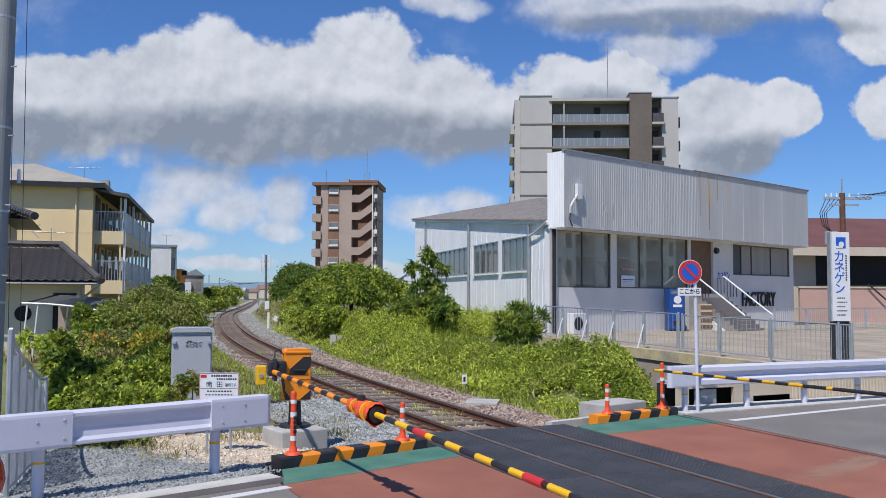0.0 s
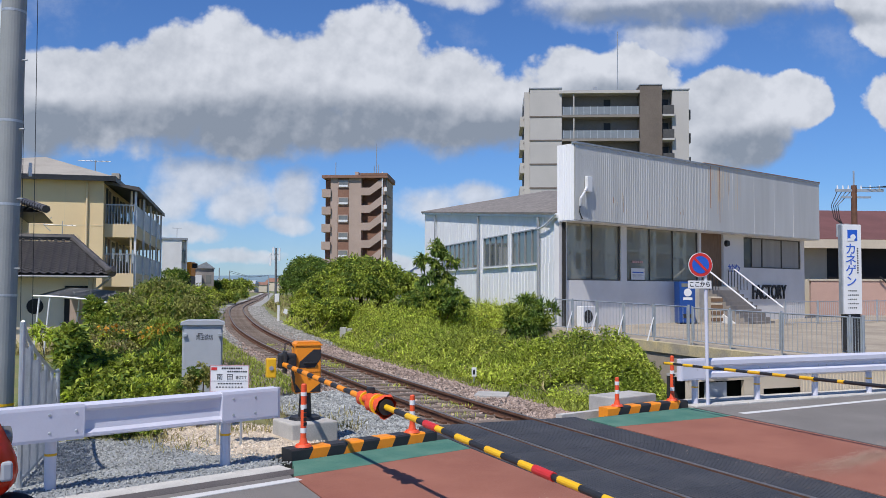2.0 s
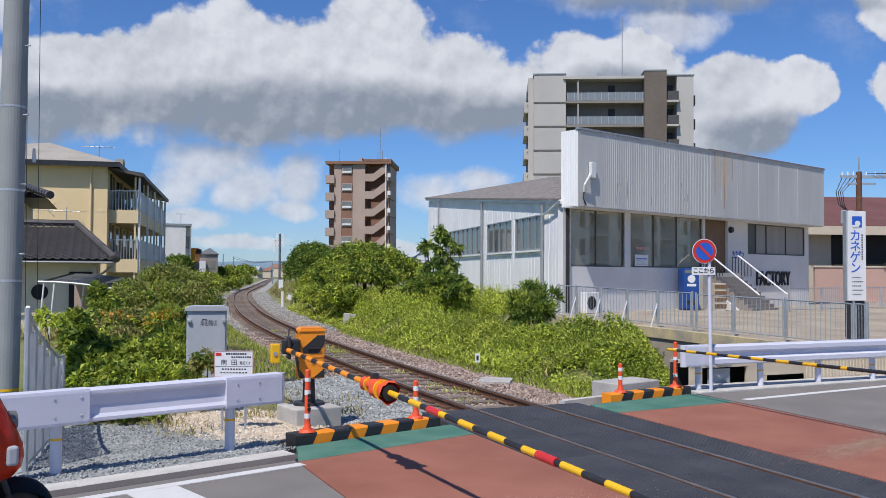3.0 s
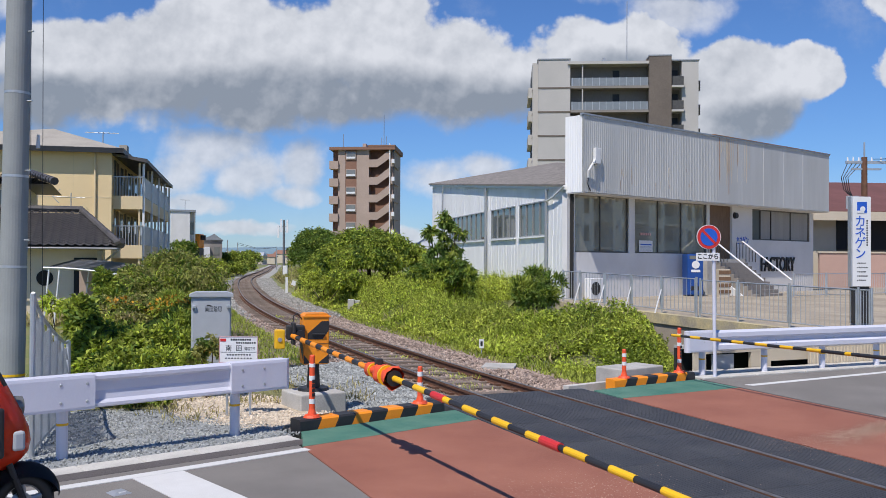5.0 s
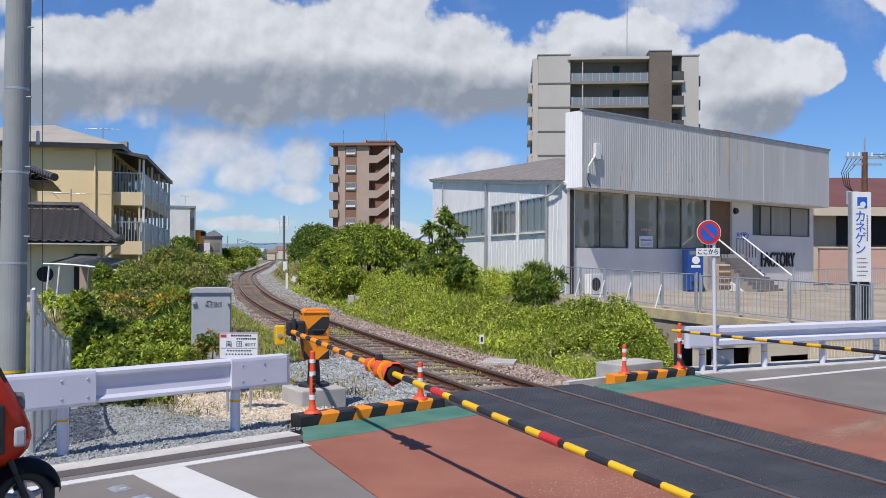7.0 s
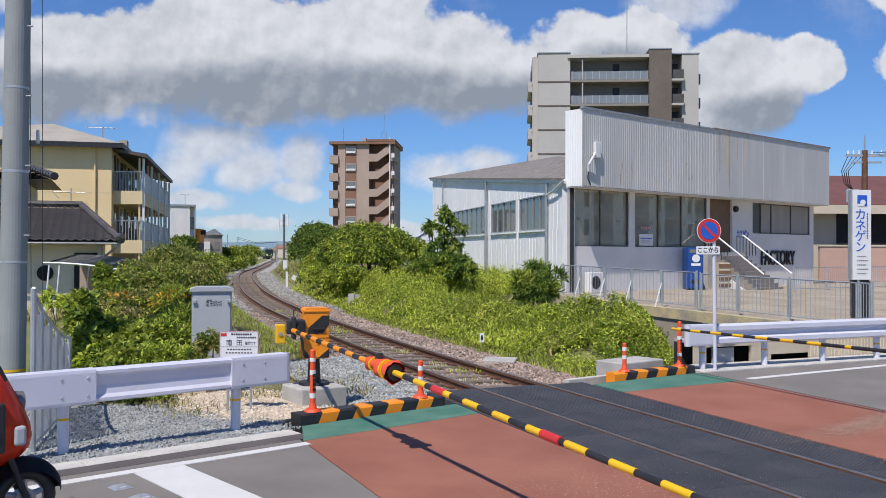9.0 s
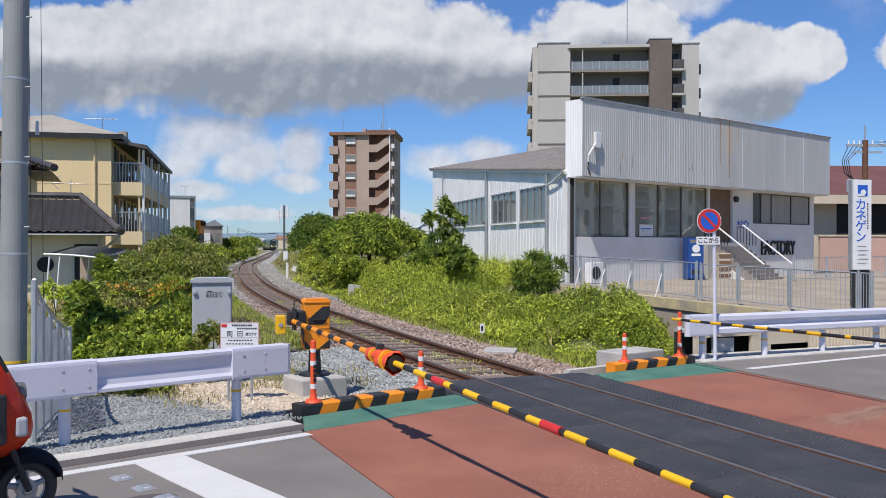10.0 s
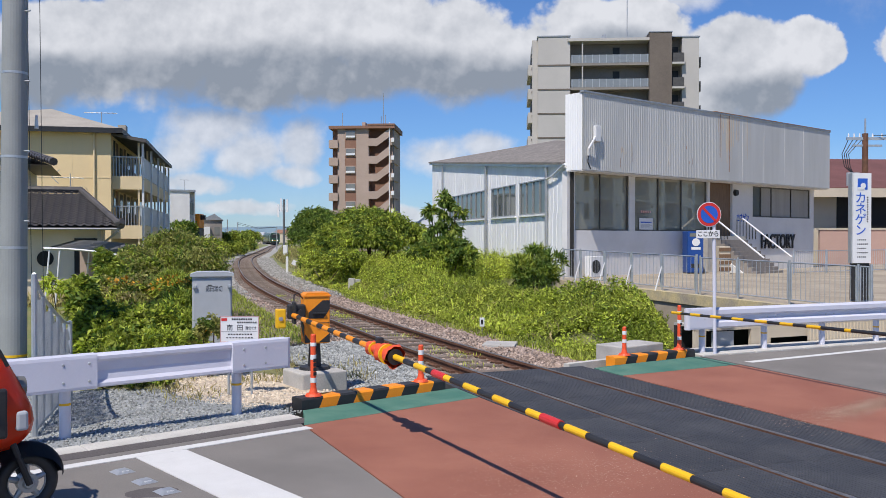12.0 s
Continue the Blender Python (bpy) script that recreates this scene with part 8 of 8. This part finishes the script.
def line_side_things():
    o = toward(-0.1755, 56.0)
    t = thing("marker_post", "white line-side marker post", "marker post", pose(o.x, o.y, -0.1, 0, 0, VIEW_TURN))
    part("post", one_box(-0.07, 0.07, -0.05, 0.05, 0, 1.0), M["skin_white"], t)
    part("plate", one_box(0.02, 0.3, -0.06, -0.05, 0.6, 0.9, 0, pose(0, 0, 0, 0, 25, 0)), M["skin_white"], t)
    o = toward(-0.1025, 35.0)
    t = thing("trackside_box", "small pale concrete line-side box among weeds", "box", pose(o.x, o.y, -0.1, 0, 0, VIEW_TURN))
    part("body", one_box(-0.15, 0.1, 0, 0.3, 0, 0.56, 0.01), M["concrete"], t)
    part("second_body", one_box(0.12, 0.33, 0.05, 0.3, 0, 0.52, 0.01), M["concrete"], t)
    o = toward(0.044, 20.5)
    t = thing("marker_plate", "small white numbered plate on a stake", "marker", pose(o.x, o.y, -0.15, 0, 0, VIEW_TURN))
    part("stake", one_tube((0, 0.01, 0), (0, 0.01, 0.35), 0.012, n=6), M["galv"], t)
    part("plate", one_box(-0.055, 0.055, -0.005, 0.005, 0.16, 0.37, 0.004), M["skin_white"], t)
    part("dark_print", one_box(-0.025, 0.025, -0.008, -0.005, 0.21, 0.32), M["ink"], t, "dark bars of print")
    o = toward(0.066, 18.0)
    t = solid("cable_trough_lid", one_box(-0.36, 0.30, -0.35, 0.35, -0.3, -0.075, 0.012), M["concrete"], "pale concrete cable pit lid at the edge of the weeds", "pit lid", at=pose(o.x, o.y, 0, 0, 0, VIEW_TURN - 10))
    solid("concrete_block", one_box(0, 1.08, 0, 0.62, -0.2, 0.25, 0.02), M["concrete"], "weathered concrete block behind the striped kerb", "concrete block", at=pose(12.15, 9.40, -0.05, 0, 0, -3))
    solid("ballast_retainer", one_box(-0.05, 1.5, -0.05, 0.08, -0.2, 0.02), M["curb"], "low concrete edging at the end of the ballast", "edging", at=pose(10.95, 9.55, 0, 0, 0, -4))
    # studs on the carriageway
    for x, y in ((2.95, 7.72), (2.97, 7.28), (2.99, 6.88)):
        s = thing("road_stud", "square metal reflective road stud", "road stud", pose(x, y, 0.001, 0, 0, 3), group="road studs")
        bm = bm_new()
        v = [bm.verts.new(p) for p in ((-0.085, -0.085, 0), (0.085, -0.085, 0), (0.085, 0.085, 0), (-0.085, 0.085, 0), (-0.04, -0.05, 0.022), (0.04, -0.05, 0.022), (0.04, 0.05, 0.022), (-0.04, 0.05, 0.022))]
        for f in ((4, 5, 6, 7), (0, 1, 5, 4), (1, 2, 6, 5), (2, 3, 7, 6), (3, 0, 4, 7)):
            bm.faces.new([v[i] for i in f])
        part("body", bm, M["galv"], s)
        part("lens", one_box(-0.03, 0.03, -0.066, -0.05, 0.008, 0.02), M["skin_white"], s)
    # overhead wire across the far bend
    w = thing("overhead_wires", "thin wires strung across the far bend", "wires")
    for k in range(2):
        a, b = spot(-0.231, 0.0178 - 0.002 * k, 170), spot(-0.187, 0.0125, 170)
        m = a.lerp(b, 0.5) - Vector((0, 0, 0.6))
        part("wire", pipe(bm_new(), [a, m, b], 0.03, 5), M["black"], w)
    for u, top in ((-0.2425, 0.021), (-0.187, 0.0125), (-0.231, 0.018)):
        o = toward(u, 170.0)
        q = thing("distant_pole", "thin distant utility pole", "utility pole", pose(o.x, o.y, -0.1), group="distant poles")
        part("shaft", one_tube((0, 0, 0), (0, 0, 2.15 + top * 170), 0.12, 0.1, 6), M["alu"], q)
    o = toward(-0.042, 150.0)
    t = thing("warehouse", "blue-grey warehouse roof behind the bushes", "warehouse", pose(o.x, o.y, 0, 0, 0, VIEW_TURN))
    part("wall", one_box(0, 9, 0, 8, 0, 3.2), M["plaster"], t)
    bm = bm_new()
    v = [bm.verts.new(p) for p in ((-0.5, -0.5, 3.1), (9.5, -0.5, 3.1), (6.5, 4, 6.4), (4.0, 4, 6.4), (9.5, 9, 3.1), (-0.5, 9, 3.1))]
    for f in ((0, 1, 2, 3), (1, 4, 2), (2, 4, 5, 3), (5, 0, 3), (0, 5, 4, 1)):
        bm.faces.new([v[i] for i in f])
    part("roof", bm, M["cabinet"], t)


line_side_things()


def road_wear():
    """Pale worn specks in the red surfacing and a dark patch before the stop line."""
    gen = np.random.default_rng(3)
    pts = []
    for k in range(9000):
        a, b = gen.normal(0, 1.0), gen.normal(0, 1.0)
        pts.append((11.0 + 0.75 * a, 4.80 + 0.10 * b + 0.06 * abs(a) * b))
    for k in range(1500):
        pts.append((5.95 + gen.normal(0, 0.55), 5.0 + gen.normal(0, 0.45)))
    for k in range(260):
        y = gen.uniform(3.6, 6.5)
        pts.append((skew(y, 10.75) - 0.5 * abs(gen.normal(0, 0.5)), y))
    verts, faces = [], []
    for x, y in pts:
        s = gen.uniform(0.0025, 0.0075)
        i = len(verts)
        for c in range(4):
            t = c * math.pi / 2 + gen.uniform(-0.5, 0.5)
            verts.append((x + s * math.cos(t), y + s * math.sin(t), 0.0125 if x > skew(y, 7.83) and x < skew(y, 10.72) else 0.0062))
        faces.append((i, i + 1, i + 2, i + 3))
    me = bpy.data.meshes.new("worn_specks")
    me.from_pydata(verts, [], faces)
    me.materials.append(mat("worn_stone", (0.66, 0.47, 0.34), (0.50, 0.33, 0.23), 3.0, 0.9, bump=0))
    tagged(new("worn_specks", me), "pale worn stone specks in the red surfacing", "road wear", kind="stuff")
    out = []
    for i in range(24):
        a = 2 * math.pi * i / 24
        r = 1 + 0.18 * noise.noise((math.cos(a) * 1.5, math.sin(a) * 1.5, 0.3))
        out.append((2.90 + 0.17 * r * math.cos(a) + 0.1 * r * math.sin(a), 6.93 + 0.10 * r * math.sin(a) - 0.12 * r * math.cos(a)))
    slab("dark_road_patch", out, -0.01, 0.0015, M["patch"], "dark rounded patch on the asphalt", "stain")


road_wear()


def scooter():
    """The front of a red delivery scooter waiting at the stop line."""
    t = thing("delivery_scooter", "red delivery scooter with black mudguard waiting at the stop line", "scooter", pose(1.97, 7.05, 0, 0, 0, 0))

    def ring(bm, r, w, n=36, k=10):
        rows = []
        for i in range(n):
            a = 2 * math.pi * i / n
            row = []
            for j in range(k):
                b = 2 * math.pi * j / k
                rr = r + w * math.cos(b)
                row.append(bm.verts.new((rr * math.cos(a), 0.9 * w * math.sin(b), rr * math.sin(a))))
            rows.append(row)
        for i in range(n):
            for j in range(k):
                bm.faces.new((rows[i][j], rows[(i + 1) % n][j], rows[(i + 1) % n][(j + 1) % k], rows[i][(j + 1) % k]))
        return bm

    def wheel(x):
        w = new("wheel")
        w.parent, w.matrix_basis = t, pose(x, 0, 0.228)
        part("tyre", ring(bm_new(), 0.180, 0.048), M["black"], w, "black rubber tyre", smooth=True)
        part("rim", ring(bm_new(), 0.140, 0.014), M["alu"], w, "silver rim", smooth=True)
        hub = bm_new()
        tube(hub, (0, -0.05, 0), (0, 0.05, 0), 0.072, n=20)
        for i in range(5):
            a = 2 * math.pi * i / 5 + 0.3
            tube(hub, (0, 0, 0), (0.14 * math.cos(a), 0, 0.14 * math.sin(a)), 0.030, 0.020, 8)
        part("spokes", hub, M["alu"], w)
        part("hub_cap", one_tube((0, -0.075, 0), (0, -0.05, 0), 0.03, 0.045, 14), M["galv"], w)
    wheel(0.0)
    wheel(-1.28)
    # mudguard: an arc over the wheel
    bm = bm_new()
    rows = []
    for i in range(13):
        a = radians(8 + 125 * i / 12)
        row = []
        for j in range(7):
            b = (j - 3) / 3
            r = 0.268 - 0.03 * b * b + 0.055 * (i / 12) ** 0.7
            row.append(bm.verts.new((r * math.cos(a), (0.07 + 0.05 * i / 12) * b, 0.228 + (r - 0.07 * abs(b) ** 3) * math.sin(a))))
        rows.append(row)
    for r, s in zip(rows, rows[1:]):
        for j in range(6):
            bm.faces.new((r[j], s[j], s[j + 1], r[j + 1]))
    bmesh.ops.solidify(bm, geom=bm.faces[:], thickness=0.012)
    part("mudguard", bm, M["black"], t, "glossy black mudguard", smooth=True)
    part("fork", pipe(bm_new(), [(0.0, -0.085, 0.228), (-0.12, -0.085, 0.55), (-0.2, -0.05, 0.75)], 0.025), M["black"], t)
    part("fork", pipe(bm_new(), [(0.0, 0.085, 0.228), (-0.12, 0.085, 0.55), (-0.2, 0.05, 0.75)], 0.025), M["black"], t)
    # front fairing: lofted over levels of (height, front, half width)
    levels = [(0.50, -0.10, 0.10), (0.56, -0.02, 0.16), (0.62, 0.03, 0.20), (0.70, 0.045, 0.235), (0.80, 0.03, 0.25), (0.92, -0.02, 0.25), (1.04, -0.08, 0.235), (1.16, -0.14, 0.21), (1.24, -0.20, 0.18)]
    bm = bm_new()
    rows = []
    for z, fx, hw in levels:
        row = []
        for j in range(13):
            a = radians(-95 + 190 * j / 12)
            row.append(bm.verts.new((fx - 0.16 + 0.16 * math.cos(a) - 0.10 * (abs(math.sin(a)) ** 3), hw * math.sin(a), z)))
        rows.append(row)
    for r, s in zip(rows, rows[1:]):
        for j in range(12):
            bm.faces.new((r[j], r[j + 1], s[j + 1], s[j]))
    bmesh.ops.solidify(bm, geom=bm.faces[:], thickness=-0.015)
    red = mat("scooter_red", (0.86, 0.075, 0.022), (0.80, 0.065, 0.02), 2, 0.22, bump=0, grain=0.03)
    fair = part("front_fairing", bm, red, t, "glossy red front fairing", smooth=True)
    for y in (-0.20, 0.20):
        part("indicator", one_box(-0.13, -0.045, y - 0.035, y + 0.035, 0.66, 0.80, 0.02), M["cabinet"], fair, "pale turn signal lens")
    part("headlamp", one_tube((-0.12, 0, 0.95), (-0.01, 0, 0.95), 0.08, 0.07, 18), M["glass"], fair)
    part("cowl_gap", one_box(-0.27, -0.19, -0.252, -0.20, 0.62, 0.98, 0.02), M["black"], fair, "black inner panel")
    shield = bm_new()
    rows = []
    for i in range(9):
        f = i / 8
        row = [shield.verts.new((-0.16 - 0.34 * f + 0.06 * math.cos(b * 1.2) - 0.06, 0.24 * b, 1.16 + 0.62 * f)) for b in (-1, -0.6, -0.2, 0.2, 0.6, 1)]
        rows.append(row)
    for r, s in zip(rows, rows[1:]):
        for j in range(5):
            shield.faces.new((r[j], r[j + 1], s[j + 1], s[j]))
    bmesh.ops.solidify(shield, geom=shield.faces[:], thickness=0.006)
    part("windscreen", shield, M["glass"], t, "tall dark windscreen", smooth=True)
    part("screen_edge", pipe(bm_new(), [(-0.19, -0.245, 1.14), (-0.36, -0.25, 1.48), (-0.54, -0.25, 1.80)], 0.014), M["black"], t)
    part("handlebar", pipe(bm_new(), [(-0.42, -0.36, 1.02), (-0.36, -0.15, 1.06), (-0.36, 0.15, 1.06), (-0.42, 0.36, 1.02)], 0.016), M["black"], t)
    part("leg_shield", one_box(-0.34, -0.28, -0.26, 0.26, 0.32, 1.05, 0.03), M["black"], t)
    part("floorboard", one_box(-0.85, -0.28, -0.22, 0.22, 0.28, 0.36, 0.03), M["black"], t)
    part("seat", one_box(-1.35, -0.85, -0.16, 0.16, 0.70, 0.80, 0.04), M["black"], t)
    part("rear_body", one_box(-1.60, -0.82, -0.20, 0.20, 0.34, 0.70, 0.05), red, t)
    part("carrier_box", one_box(-1.85, -1.38, -0.26, 0.26, 0.82, 1.28, 0.03), red, t)


scooter()


# ---- train ----
def railcar(lead):
    t = thing("railcar", "dark green diesel railcar with lit headlamps on the line" if lead else "dark green railcar coupled behind the leading car", "railcar", group="train")
    L_, w = 19.5, 1.47
    prof = [(-w, 0.95), (w, 0.95), (w + 0.03, 2.0), (w - 0.02, 3.1), (w - 0.35, 3.62), (0, 3.8), (-w + 0.35, 3.62), (-w + 0.02, 3.1), (-w - 0.03, 2.0)]
    bm = bm_new()
    rings = [[bm.verts.new((x, a * k, 0.95 + (z - 0.95) * h)) for a, z in prof] for x, k, h in ((-L_, 0.97, 1), (-L_ + 0.3, 1, 1), (-0.9, 1, 1), (-0.25, 0.99, 1.0), (0, 0.94, 0.97))]
    for r, s in zip(rings, rings[1:]):
        for i in range(9):
            bm.faces.new((r[i], r[(i + 1) % 9], s[(i + 1) % 9], s[i]))
    bm.faces.new(rings[0]), bm.faces.new(rings[-1][::-1])
    bmesh.ops.recalc_face_normals(bm, faces=bm.faces[:])
    body = part("body", bm, M["train_green"], t, "dark green body")
    for x in (-L_ + 3.2, -3.6):
        b = bm_new()
        box(b, x - 1.5, x + 1.5, -1.1, 1.1, 0.35, 0.85)
        for dx in (-1.0, 1.0):
            tube(b, (x + dx, -0.6, 0.44), (x + dx, 0.6, 0.44), 0.43, n=18)
        part("bogie", b, M["black"], t, "black bogie")
    part("underframe", one_box(-L_ + 5.5, -5.8, -1.2, 1.2, 0.4, 0.95), M["black"], t)
    part("roof_unit", one_box(-14, -6, -0.7, 0.7, 3.7, 4.05, 0.05), M["cabinet"], t, "grey roof unit")
    for y in (-1, 1):
        for k in range(8):
            x = -17.8 + k * 2.05
            part("window", one_box(x, x + 1.55, y * 1.44 - 0.02, y * 1.44 + 0.02, 2.05, 2.9), M["glass"], body)
        part("stripe", one_box(-L_ + 0.5, -1.0, y * 1.455 - 0.01, y * 1.455 + 0.01, 1.62, 1.72), M["yellow"], body, "thin golden line")
    part("front_window", one_box(-0.02, 0.05, -1.08, 1.18, 2.15, 3.2, 0.03), M["black"], body, "black windscreen band")
    part("roof_sign", one_box(-0.1, 0.03, -0.5, 0.5, 3.25, 3.42), M["galv"], body)
    for y in (-0.75, 0.75):
        part("headlamp", one_tube((-0.02, y, 1.42), (0.07, y, 1.42), 0.13, n=12), M["headlamp"] if lead else M["glass"], body, "bright white headlamp" if lead else "")
    part("front_line", one_box(0.0, 0.03, -1.15, 1.15, 1.25, 1.33), M["yellow"], body)
    part("skirt", one_box(-0.6, 0.05, -1.15, 1.15, 0.35, 0.92, 0.05), M["black"], t)
    part("coupler", one_box(0.0, 0.35, -0.15, 0.15, 0.75, 1.0), M["black"], t)
    return t


CARS = [railcar(True), railcar(False), railcar(False)]


def motions():
    """The train comes out of the far curve and towards the crossing."""
    run_end = run_at_y(239.5)
    for k, car in enumerate(CARS):
        rows = []
        for i in range(13):
            t = float(i)
            s = run_end + 17.5 * (12.0 - t) + 20.2 * k
            head, _ = on_track(s)
            tail, _ = on_track(s + 17.0)
            d = (head - tail).normalized()
            rows.append((t, pose(head.x, head.y, 0.02, 0, 0, math.degrees(math.atan2(d.y, d.x)))))
        walk(car, rows)


motions()
